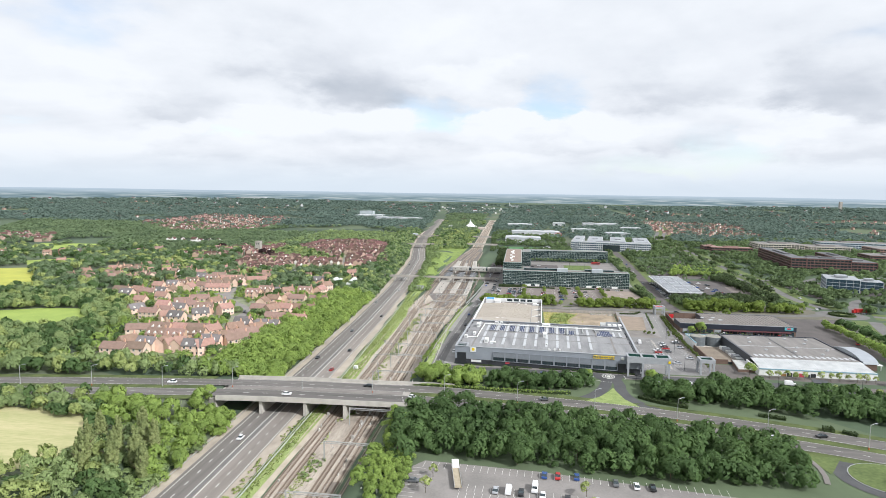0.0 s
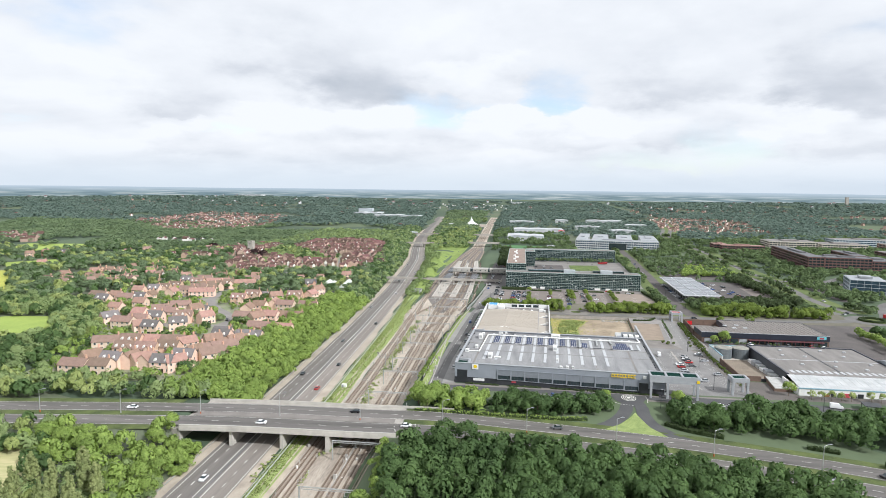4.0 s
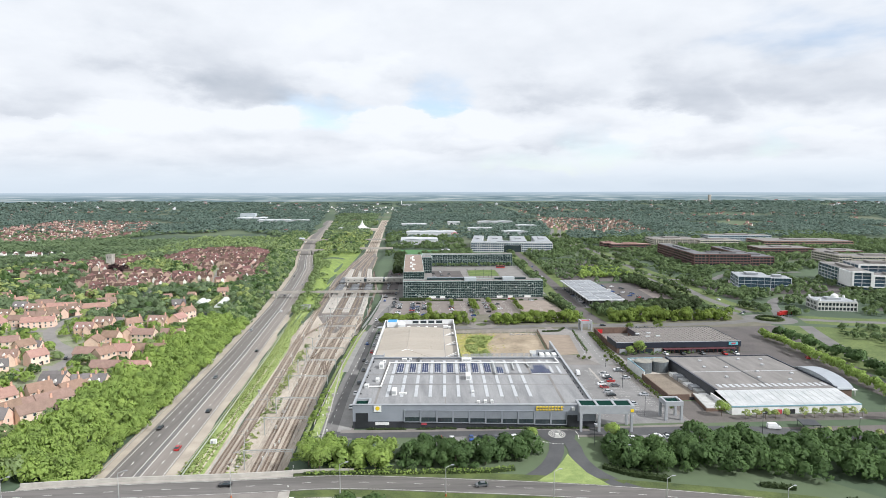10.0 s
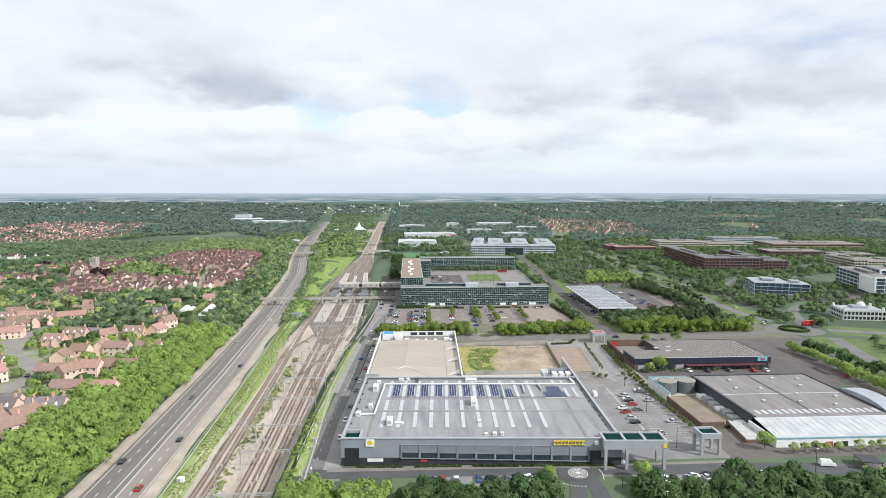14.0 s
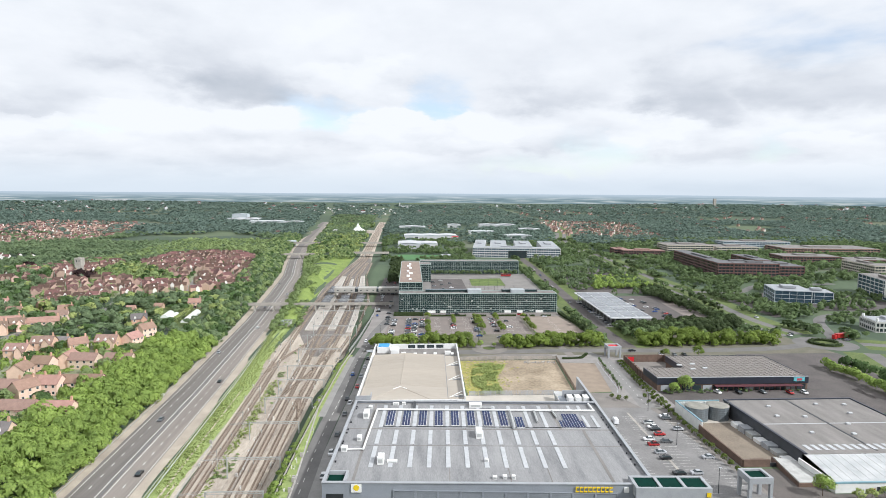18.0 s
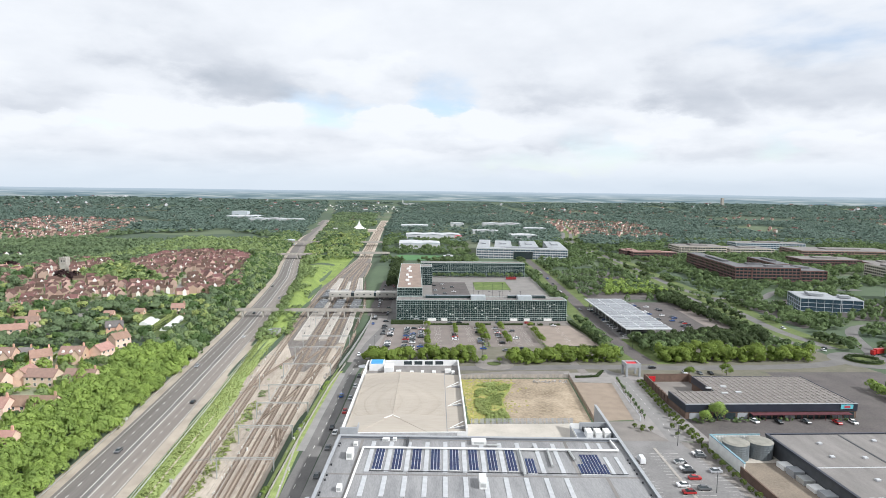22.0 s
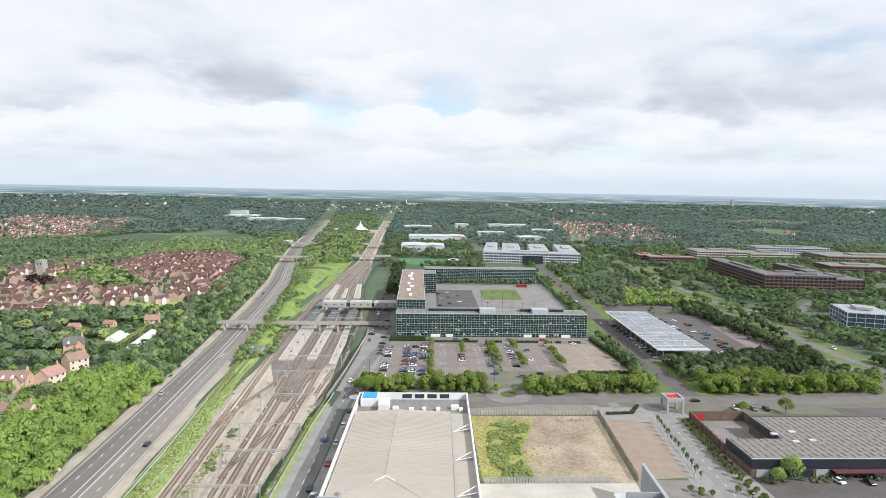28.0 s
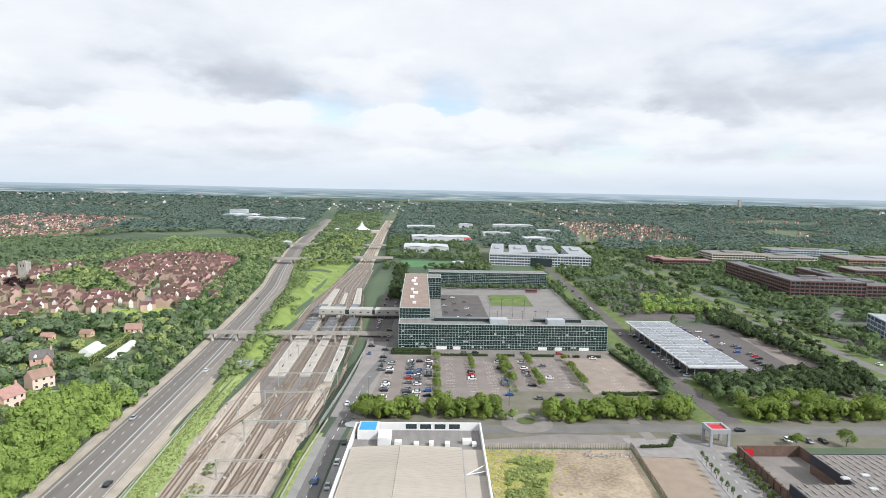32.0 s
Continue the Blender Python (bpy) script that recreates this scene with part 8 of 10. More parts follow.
def far_houses(name, poly, gap, seed, label, roof=None, wall=None, size=1.0, keep=None, gables=0.5):
    """Small gabled houses of a distant estate in one object: walls and roofs."""
    rr = random.Random(seed)
    V, F, M = [], [], []
    for x, y, _, _ in scatter(poly, gap, seed, keep or (lambda px, py: off_roads(px, py))):
        a = rr.choice((0.2, 0.7, 1.7, 2.3)) + rr.uniform(-0.1, 0.1)
        w, d, h = rr.uniform(7, 12) * size, rr.uniform(6, 7.5) * size, rr.uniform(4.6, 5.6) * size
        z = lie1(x, y)
        ca, sa = math.cos(a), math.sin(a)
        b = len(V)
        for px, py, pz in ((-w / 2, -d / 2, -1), (w / 2, -d / 2, -1), (w / 2, d / 2, -1), (-w / 2, d / 2, -1), (-w / 2, -d / 2, h), (w / 2, -d / 2, h), (w / 2, d / 2, h), (-w / 2, d / 2, h), (-w / 2, 0, h * 1.55), (w / 2, 0, h * 1.55)):
            V.append((x + px * ca - py * sa, y + px * sa + py * ca, z + pz))
        for f, m_ in (((0, 1, 5, 4), 0), ((2, 3, 7, 6), 0), ((1, 2, 6, 9, 5), 0), ((3, 0, 4, 8, 7), 0), ((4, 5, 9, 8), 1), ((6, 7, 8, 9), 1)):
            F.append(tuple(b + q for q in f))
            M.append(m_)
        if rr.random() < gables:
            b, g0, sg = len(V), rr.uniform(-0.3, 0.1) * w, -1 if ca > 0 else 1
            for px, py, pz in ((g0, 0.62 * d, -1), (g0 + 3.4 * size, 0.62 * d, -1), (g0 + 3.4 * size, 0.62 * d, h * 0.95), (g0, 0.62 * d, h * 0.95), (g0 + 1.7 * size, 0.62 * d, h * 1.4), (g0, 0, h * 0.95), (g0 + 3.4 * size, 0, h * 0.95), (g0 + 1.7 * size, 0, h * 1.4)):
                V.append((x + px * ca - sg * py * sa, y + px * sa + sg * py * ca, z + pz))
            for f, m_ in (((0, 1, 2, 4, 3), 2), ((3, 4, 7, 5), 1), ((4, 2, 6, 7), 1)):
                F.append(tuple(b + q for q in f))
                M.append(m_)
    me = mesh_of(name, V, F, wall or mat("far_brick", (0.44, 0.32, 0.26), (0.33, 0.235, 0.19), 0.85, 0.1, spread=0.3, island=True))
    me.materials.append(roof or mat("far_tile", (0.15, 0.085, 0.07), (0.085, 0.05, 0.043), 0.85, 0.1, spread=0.35, island=True))
    me.materials.append(RENDERW)
    me.polygons.foreach_set("material_index", M)
    return tagged(new(name, me), label, "houses", kind="stuff")


far_houses("red_estate", HE, 11.8, 5, "dense estate of red brick houses")
far_houses("red_estate", [(-470, 800), (-372, 783), (-362, 979), (-440, 1010)], 17, 6, "red brick houses with white gables among trees", gables=0.9)
far_houses("red_estate", [(-330, 690), (-285, 669), (-276, 715), (-205, 754), (-190, 790), (-270, 812)], 13, 9, "red brick houses with white gables", gables=0.9)
far_houses("red_estate", [(-372, 783), (-350, 838), (-270, 812), (-300, 765), (-330, 690)], 14, 7, "dense estate of red brick houses")
estate([(-470, 560), (-372, 578), (-330, 630), (-400, 668), (-470, 640)], 17, (10, 50), (0, 1, 2, 1), "scattered village houses", 8, False)
for x, y, k, a in ((-435, 626, 2, 10), (-432, 676, 0, 30), (-368, 622, 1, 15), (-352, 625, 1, 15), (-392, 716, 2, 0), (-415, 690, 0, 80), (-660, 785, 0, 20), (-645, 795, 3, 60), (-621, 803, 4, 10), (-540, 821, 0, 0), (-534, 856, 2, 30), (-458, 891, 1, 40), (-426, 863, 0, 10), (-228, 657, 5, 10), (-197, 600, 4, 25), (-210, 668, 5, 0), (-182, 672, 0, 5), (-310, 640, 2, 30), (-295, 655, 0, 60), (-330, 660, 3, 20), (-300, 625, 1, 10), (-560, 690, 0, 30), (-700, 760, 0, 10), (-720, 775, 3, 50)):
    house(k, x, y, a, "scattered village houses", True)
# nursery with plastic tunnels
for x, y, ln in ((-170.5, 629, 40), (-184, 629, 18), (-191, 636, 18)):
    t_ = thing("polytunnel", pose(x, y, lie1(x, y), 0, 0, 6), "long white plastic growing tunnel on mown grass", "polytunnel", "plastic tunnels of the nursery")
    bm = bmesh.new()
    A = [bm.verts.new((3 * math.cos(math.pi * k / 10), -ln / 2, 2.8 * math.sin(math.pi * k / 10))) for k in range(11)]
    B = [bm.verts.new((3 * math.cos(math.pi * k / 10), ln / 2, 2.8 * math.sin(math.pi * k / 10))) for k in range(11)]
    for k in range(10):
        bm.faces.new((A[k], A[k + 1], B[k + 1], B[k]))
    bm.faces.new(A)
    bm.faces.new(B[::-1])
    part("cover", bm, mat("white_plastic", (0.70, 0.72, 0.70), (0.58, 0.60, 0.58), 0.4, 0.4), t_)
    for k in range(6):
        part("hoop", boxes((-3.05, 3.05, -ln / 2 + ln * k / 5 - 0.06, -ln / 2 + ln * k / 5 + 0.06, -0.2, 0.15)), GALV, t_)
hedge("hedge", [(-174.5, 600), (-178, 640), (-186, 677)], 3.5, 3.6, "tall clipped yellow-green conifer hedge", 60, LEAF_PALE)
# church tower with a dark copper beech
ch = thing("church", (-398, 905, lie1(-398, 905)), "pale stone church tower rising from dark trees", "church")
part("tower", boxes((-4, 4, -4, 4, -1, 15), bevel=0.1), CONCRETE, ch)
for k in range(4):
    for sy in (-4, 4):
        part("battlement", boxes((-4.2 + 2.1 * k, -3.1 + 2.1 * k, sy - 0.3, sy + 0.3, 15, 16.2)), CONCRETE, ch)
for sx in (-1.4, 1.4):
    part("belfry_window", boxes((sx - 0.5, sx + 0.5, -4.1, -3.98, 10.5, 13)), DARK, ch)
wood("copper_beech", [(-352, 815, 8, 13), (-345, 820, 7, 12), (-460, 905, 8, 12)], LEAF_COPPER, "dark purple copper beech near the church", "tree")


# ---- station: platforms, bridges, canopies ----
PLAT = mat("platform_slab", (0.48, 0.44, 0.39), (0.33, 0.30, 0.265), 0.85, 0.25, fine=0.5)


def platform(xa, xb, y0, y1, label):
    """A platform between two edge lines given as (y, x) pairs."""
    e = thing("station_platform", (0, 0, 0), label, "platform", "station platforms")
    yy = np.linspace(y0, y1, 18)
    la, lb = np.interp(yy, *zip(*xa)), np.interp(yy, *zip(*xb))
    bm = bmesh.new()
    rows = [[bm.verts.new(v) for v in ((a, y, -6.2), (b, y, -6.2), (b, y, -4.95), (a, y, -4.95))] for a, b, y in zip(la, lb, yy)]
    for p, q in zip(rows, rows[1:]):
        for k in range(4):
            bm.faces.new((p[k], p[(k + 1) % 4], q[(k + 1) % 4], q[k]))
    bm.faces.new(rows[0])
    bm.faces.new(rows[-1][::-1])
    part("slab", bm, PLAT, e)
    for l_, o in ((la, 0.5), (lb, -0.5)):
        bm = bmesh.new()
        vs = [(bm.verts.new((a + o - 0.12, y, -4.93)), bm.verts.new((a + o + 0.12, y, -4.93))) for a, y in zip(l_, yy)]
        for (a, b), (c, d) in zip(vs, vs[1:]):
            bm.faces.new((a, b, d, c))
        part("edge_line", bm, LINE, e)
    for k in range(20):
        y = y0 + 8 + k * 13
        x = (np.interp(y, yy, la) + np.interp(y, yy, lb)) / 2
        p_ = part("lamp_post", tube(bmesh.new(), (x, y, -4.95), (x, y, -0.4), 0.09, 0.06, 6), GALV, e)
        part("lamp_head", boxes((x - 0.9, x + 0.9, y - 0.12, y + 0.12, -0.45, -0.3)), GALV, p_)
    for k in range(3):
        y = y0 + 18 + k * 22
        x = (np.interp(y, yy, la) + np.interp(y, yy, lb)) / 2
        part("bench", boxes((x - 0.25, x + 0.25, y - 1.2, y + 1.2, -4.95, -4.4)), DARK, e)
    for yc, ln in ((709.5, 44), (757, 24), (779, 12)):
        if yc + ln / 2 > y1:
            continue
        x = (np.interp(yc, yy, la) + np.interp(yc, yy, lb)) / 2
        c = part("canopy", boxes((x - 3.9, x + 3.9, yc - ln / 2, yc + ln / 2, -1.5, -1.2), (x - 4.1, x + 4.1, yc - ln / 2 - 0.2, yc - ln / 2, -1.9, -1.1)), mat("canopy_grey", (0.13, 0.135, 0.14), (0.08, 0.083, 0.087), 0.6, 0.3), e, "grey platform canopy")
        for j in range(5):
            part("canopy_post", boxes((x - 0.12, x + 0.12, yc - ln / 2 + 1 + j * (ln - 2) / 4 - 0.12, yc - ln / 2 + 1 + j * (ln - 2) / 4 + 0.12, -4.95, -1.5)), DARK, c)
            part("canopy_rib", boxes((x - 3.0, x + 3.0, yc - ln / 2 + 1 + j * (ln - 2) / 4 - 0.2, yc - ln / 2 + 1 + j * (ln - 2) / 4 + 0.2, -1.2, -1.0)), COPING, c)
    return e


platform([(598, -78.5), (690, -81), (800, -82.4), (900, -81.8)], [(598, -69.5), (690, -70.5), (800, -74), (900, -77.6)], 600, 885, "pale slab island platform with lamps and canopies")
platform([(598, -61.9), (690, -63.0), (800, -67.0), (900, -70.8)], [(598, -56.2), (690, -57.2), (800, -62.6), (900, -68.2)], 601, 862, "pale slab island platform with lamps and canopies")
platform([(598, -47.4), (690, -49.2), (800, -55.4), (900, -60.8)], [(598, -43.4), (690, -42.4), (800, -48.2), (900, -56.0)], 591, 890, "pale slab platform with lamps and canopies")


def bridge_span(name, x0, x1, y0, y1, z0, z1, piers, label, rail=1.2, material=None):
    b = thing(name, ((x0 + x1) / 2, (y0 + y1) / 2, z0), label, "bridge")
    m0 = Matrix.Translation((-(x0 + x1) / 2, -(y0 + y1) / 2, -z0))
    put = lambda ob: placed(ob, m0)
    put(part("deck", boxes((x0, x1, y0, y1, z0, z1)), material or CONCRETE, b))
    for y in (y0, y1 - 0.2):
        put(part("railing", boxes((x0, x1, y, y + 0.2, z1, z1 + rail)), material or CONCRETE, b))
    for px in piers:
        put(part("pier", boxes((px - 0.5, px + 0.5, y0 + 0.4, y1 - 0.4, lie1(px, y0) - 0.5, z0), bevel=0.08), MATS["pale_concrete"], b))
    return b


bridge_span("footbridge", -146, -15, 675.5, 679.5, -0.9, -0.2, (-134, -118, -100, -82, -66, -53, -38, -22), "long grey concrete footbridge over road and railway")
bridge_span("road_bridge", -90, -34, 1108, 1120, -0.5, 0.6, (-72,), "grey road bridge over the railway")
bridge_span("road_bridge", -94, -46, 1290, 1302, 0.0, 1.0, (), "grey road bridge over the railway")
bridge_span("road_bridge", -205, -140, 1080, 1092, -0.2, 0.8, (-166,), "grey road bridge over the dual carriageway")
bridge_span("road_bridge", -225, -165, 1282, 1294, 0.4, 1.4, (), "grey road bridge over the dual carriageway")
CPANEL = mat("concourse_panel", (0.46, 0.44, 0.40), (0.36, 0.345, 0.315), 0.6, 0.3)
con = thing("station_concourse", (0, 0, 0), "white panelled concourse bridge over the platforms", "bridge")
part("deck", boxes((-73, -11, 733.5, 743.5, 0.3, 1.2)), CONCRETE, con)
for k, (a, b) in enumerate(((-73, -53.5), (-50.5, -33.0), (-31.0, -11))):
    part("side_panel", boxes((a, b, 733.2, 733.5, 1.0, 4.6)), CPANEL, con)
    part("roof", boxes((a, b, 733.3, 743.7, 4.6, 4.9)), CPANEL, con)
    for j in range(3):
        c = a + (b - a) * (j + 0.5) / 3
        part("sign", boxes((c - 0.8, c + 0.8, 733.1, 733.19, 2.4, 3.2)), CHAR, con)
for k, a in enumerate((-53.5, -33.0)):
    part("glazed_link", boxes((a, a + 3 - k, 733.6, 743.5, 1.2, 4.4)), GLASS, con)
for x in (-72, -64, -46, -29, -24, -18):
    part("column", boxes((x - 0.4, x + 0.4, 737, 738, lie1(x, 738) - 0.3, 0.3)), CONCRETE, con)
trafo = thing("substation", (-96.5, 612, lie1(-96.5, 612)), "fenced grey railway substation on the bank", "substation")
part("compound", boxes((-6, 6, -5, 5, -1.0, 0.3)), BALLAST, trafo)
part("transformer", boxes((-2.5, 0.5, -2, 2, 0.3, 2.6), (1.5, 3.5, -1.5, 1.0, 0.3, 1.9), bevel=0.08), mat("substation_grey", (0.36, 0.40, 0.42), (0.28, 0.31, 0.33), 0.5, 0.6), trafo)
part("fence", boxes((-6, 6, -5.05, -4.95, 0, 2.4), (-6, 6, 4.95, 5.05, 0, 2.4), (-6.05, -5.95, -4.95, 4.95, 0, 2.4), (5.95, 6.05, -4.95, 4.95, 0, 2.4)), GALV, trafo)

# ---- glass offices round the station square ----
CURTAIN = mat("green_black_glass", (0.025, 0.045, 0.045), (0.012, 0.024, 0.026), 0.12, 0.15, spec=0.7)
FRAME = mat("pale_green_frame", (0.40, 0.48, 0.455), (0.32, 0.39, 0.37), 0.5, 0.5)
ROOFBR = mat("brown_gravel_roof", (0.30, 0.23, 0.19), (0.22, 0.17, 0.14), 0.9, 0.2)
UNIT = bm_mesh("mullion", boxes((-0.055, 0.055, -0.12, 0.0, 0, 1)), FRAME)


def glass_block(label, x0, x1, y0, y1, z0, z1, floors, step, sides="nsew", roof=None, name="office_block", single=True):
    b = thing(name, (x0, y0, z0), label, "office building", "glass offices round the square")
    w, d, h = x1 - x0, y1 - y0, z1 - z0
    part("curtain_wall", boxes((0, w, 0, d, 0, h)), CURTAIN, b, "dark green glass curtain wall")
    part("roof", boxes((0.3, w - 0.3, 0.3, d - 0.3, h, h + 0.25)), roof or FELT, b)
    part("parapet", boxes((-0.15, w + 0.15, -0.15, 0.3, h, h + 0.5), (-0.15, w + 0.15, d - 0.3, d + 0.15, h, h + 0.5), (-0.15, 0.3, 0.3, d - 0.3, h, h + 0.5), (w - 0.3, w + 0.15, 0.3, d - 0.3, h, h + 0.5)), FRAME, b)
    for side_ in sides:
        ln = w if side_ in "ns" else d
        n = int(ln / step)
        R = {"s": pose(0, 0, 0), "n": pose(w, d, 0, 0, 0, 180), "w": pose(0, d, 0, 0, 0, -90), "e": pose(w, 0, 0, 0, 0, 90)}[side_]
        if single and side_ == "s":
            for k in range(n + 1):
                placed(part("mullion", UNIT, None, b), R @ Matrix.Translation((ln * k / n, 0, 0)) @ Matrix.Diagonal((1, 1, h, 1)))
        else:
            bm = bmesh.new()
            for k in range(n + 1):
                a = ln * k / n
                box(bm, a - 0.06, a + 0.06, -0.12, 0, 0, h)
            placed(tagged(part("mullion_grid", bm, FRAME, b), kind="stuff"), R)
        m_ = floors * 2
        for k in range(1, m_):
            placed(part("transom", boxes((0, ln, -0.10, -0.005, h * k / m_ - (0.11 if k % 2 == 0 else 0.05), h * k / m_ + (0.11 if k % 2 == 0 else 0.05))), FRAME, b), R)
    return b


SILVERBLIND = mat("pale_blind", (0.40, 0.43, 0.42), (0.30, 0.33, 0.32), 0.7, 0.5)
EB = glass_block("long glass office with pale green grid facade", -10, 120.5, 647, 662, -2.6, 13.6, 5, 1.75, "se")
for a, b in ((22, 60), (86, 116)):
    part("roof_screen", boxes((a, b, 9, 14, 16.45, 18.3)), CURTAIN, EB)
for a, b in ((57, 68), (93, 104)):
    part("plant_room", boxes((a, b, 2, 9, 16.45, 19.4)), mat("pale_plant_room", (0.42, 0.45, 0.47), (0.34, 0.37, 0.39), 0.5, 0.4), EB)
for k, (a, b) in enumerate(((13, 17), (23.5, 30), (34, 38.5), (87, 92.5), (97.5, 102), (113, 119))):
    part("entrance_sign", boxes((a, b, -0.5, -0.3, 0.3, 2.6)), WHITE if k else COPING, EB)
for k in range(34):
    x, f_ = 1.74 * CR.randrange(74) + 0.2, CR.randrange(1, 9)
    part("window_blind", boxes((x, x + 1.4, -0.03, -0.012, 1.62 * f_ + 0.2, 1.62 * f_ + CR.uniform(0.6, 1.4))), SILVERBLIND, EB)
SH = glass_block("tall glass station building with brown gravel roof", -10, 9.5, 662.2, 818, -2.6, 20.6, 6, 1.9, "sew", ROOFBR, single=True)
for k, y in enumerate((14, 34, 52, 66, 92, 108, 124)):
    u = part("rooftop_unit", boxes((8 - 2 * (k % 2), 10.4 - 2 * (k % 2) + 0.6 * (k % 3), y, y + 3 + (k % 2) * 2, 23.45, 24.8), bevel=0.1), WHITE, SH)
glass_block("low glass annexe behind the station building", -8, 22, 820, 842, -2.6, 17, 5, 2.5, "se", None, single=False)
glass_block("long glass office across the square", 12, 131, 884, 899, -2.6, 13.4, 5, 2.2, "se", None, single=False)
flat("square", [(10, 664), (127, 664), (138, 884), (12, 884)], mat("square_paving", (0.25, 0.235, 0.22), (0.185, 0.175, 0.165), 0.85, 0.08), 0.07, "paved grey station square", "square")
flat("lawn", [(64, 790), (101, 790), (103, 845), (66, 840)], GRASS, 0.16, "raised green lawn on the square", "lawn")
structure("kerb", ribbon_mesh("kerb", [(64, 789), (101, 789), (103, 846), (66, 841), (64, 789)], -0.5, 0.5, PAVING, 0.35), "pale stone kerb round the lawn", "kerb")
flat("car_park", [(20, 690), (56, 690), (58, 840), (22, 840)], LOT, 0.11, "grey parking strip on the square", "car park")
for k in range(14):
    car(24 + 9 * (k % 3), 700 + 9.5 * k, 90, CR.choice(MIXED), "parked on the station square", group="cars on the square")
for k in range(9):
    x, y = 58 + 9 * (k % 5), 700 + 45 * (k // 5)
    l_ = thing("lamp_column", (x, y, lie1(x, y)), "tall slim dark lamp column on the square", "lamp post", "square lamp columns")
    part("pole", tube(bmesh.new(), (0, 0, 0), (0, 0, 14), 0.14, 0.08, 6), DARK, l_)
    part("lamp_head", boxes((-0.9, 0.9, -0.15, 0.15, 13.8, 14.0)), DARK, l_)
bus = thing("bus", pose(112, 862, lie1(112, 862) + 0.1, 0, 0, 85), "red single deck bus parked on the square", "bus")
part("body", boxes((-1.25, 1.25, -5.8, 5.8, 0.4, 3.0), bevel=0.12), PAINTS["red"], bus)
part("windows", boxes((-1.27, 1.27, -5.5, 5.5, 1.5, 2.5)), GLASS, bus)
wood("tree_row", [(16 + 5.2 * k, 877 + CR.uniform(-2, 2), CR.uniform(2.4, 3.2), CR.uniform(5, 7)) for k in range(22)], LEAF_TOWN, "row of leafy trees before the far glass office")
wood("tree_row", [(133 + (y - 700) * 0.03 + CR.uniform(-1.5, 1.5), y, CR.uniform(2.0, 2.8), CR.uniform(4, 6)) for y in range(700, 960, 6)], LEAF_TOWN, "row of green trees between square and boulevard")
wood("tree_row", scatter([(-24, 800), (-14, 800), (-10, 1040), (-26, 1040)], 6, 50, None, (2, 3.4), (5, 8)), LEAF_DARK, "dark trees beside the station yard")
flat("car_park", [(-34, 665), (-13, 665), (-12, 850), (-30, 850)], LOT, 0.06, "grey station drop-off yard", "car park")
for k in range(26):
    car(-27 + CR.choice((0, 9)) + 0.03 * k, 600 + 8.5 * k, CR.choice((0, 180, 80)), CR.choice(MIXED), "parked in the station yard", group="cars in the station yard")
fence([(-38, 520), (-34, 570), (-30, 640), (-30, 664)], 2.0, GALV, "grey steel railway boundary fence", gap=6)
fence([(-42.6, 330), (-42.4, 373), (-41.3, 423), (-38.7, 485), (-35.2, 526)], 1.2, COPING_, "grey steel railway boundary fence", gap=6)

# ---- long solar-roofed bus shelter ----
can = thing("solar_canopy", (0, 0, 0), "long white canopy with solar panels over parked cars", "canopy")
CX0, CX1, CY0, CY1, CZ = 146.5, 178.5, 588, 702, 5.6


def canx(x, y):
    return x + (y - 588) * 0.03


bm = bmesh.new()
vs = [bm.verts.new((canx(x, y), y, z)) for z in (CZ - 0.7, CZ) for x, y in ((CX0, CY0), (CX1, CY0), (CX1, CY1), (CX0, CY1))]
for f_ in ((3, 2, 1, 0), (4, 5, 6, 7), (0, 1, 5, 4), (1, 2, 6, 5), (2, 3, 7, 6), (3, 0, 4, 7)):
    bm.faces.new([vs[q] for q in f_])
part("roof", bm, mat("canopy_sheet", (0.52, 0.53, 0.54), (0.38, 0.39, 0.40), 0.45, 0.2), can, "pale grey ribbed metal canopy roof")
CP = bm_mesh("solar_panel", boxes((-4.6, 4.6, -1.7, 1.7, 0, 0.25)), mat("grey_solar", (0.27, 0.285, 0.30), (0.18, 0.192, 0.205), 0.25, 0.5, spread=0.15))
for j in range(17):
    for i_ in range(3):
        y = CY0 + 6 + 6.3 * j
        placed(part("solar_panel", CP, None, can), pose(canx(CX0 + 6 + 10.2 * i_, y), y, CZ + 0.1, 6))
for j in range(12):
    y = CY0 + 2 + 10 * j
    part("roof_beam", boxes((canx(CX0, y), canx(CX1, y), y - 0.25, y + 0.25, CZ, CZ + 0.3)), MATS["canopy_sheet"], can)
    for x in (CX0 + 4, CX1 - 6):
        part("column", boxes((canx(x, y) - 0.25, canx(x, y) + 0.25, y - 0.25, y + 0.25, lie1(x, y) - 0.4, CZ - 0.7)), GALV, can)
part("back_wall", boxes((152, 176, CY0 + 2, CY0 + 2.5, -2.6, 2.2)), DARK, can)
flat("car_park", [(141, 588), (180, 588), (184, 702), (146, 702)], ROADGREY, 0.05, "grey parking ground under the canopy", "car park")
flat("car_park", [(186, 600), (214, 600), (226, 720), (190, 720)], LOT, 0.06, "asphalt car park with rows of cars", "car park")
flat("car_park", [(218, 590), (236, 590), (246, 700), (228, 700)], PINK, 0.06, "pinkish asphalt car park edge", "car park")
for k in range(13):
    car(canx(148.3, 595 + 8 * k), 593 + 8 * k + CR.uniform(-2, 2), 90, CR.choice(MIXED), "parked under the canopy edge", group="cars by the canopy")
for k in range(22):
    car(CR.choice((194, 203, 209)) + 0.08 * k * 0.8, 606 + 5 * k, CR.choice((90, -90)), CR.choice(MIXED), "parked behind the canopy", group="cars behind the canopy")

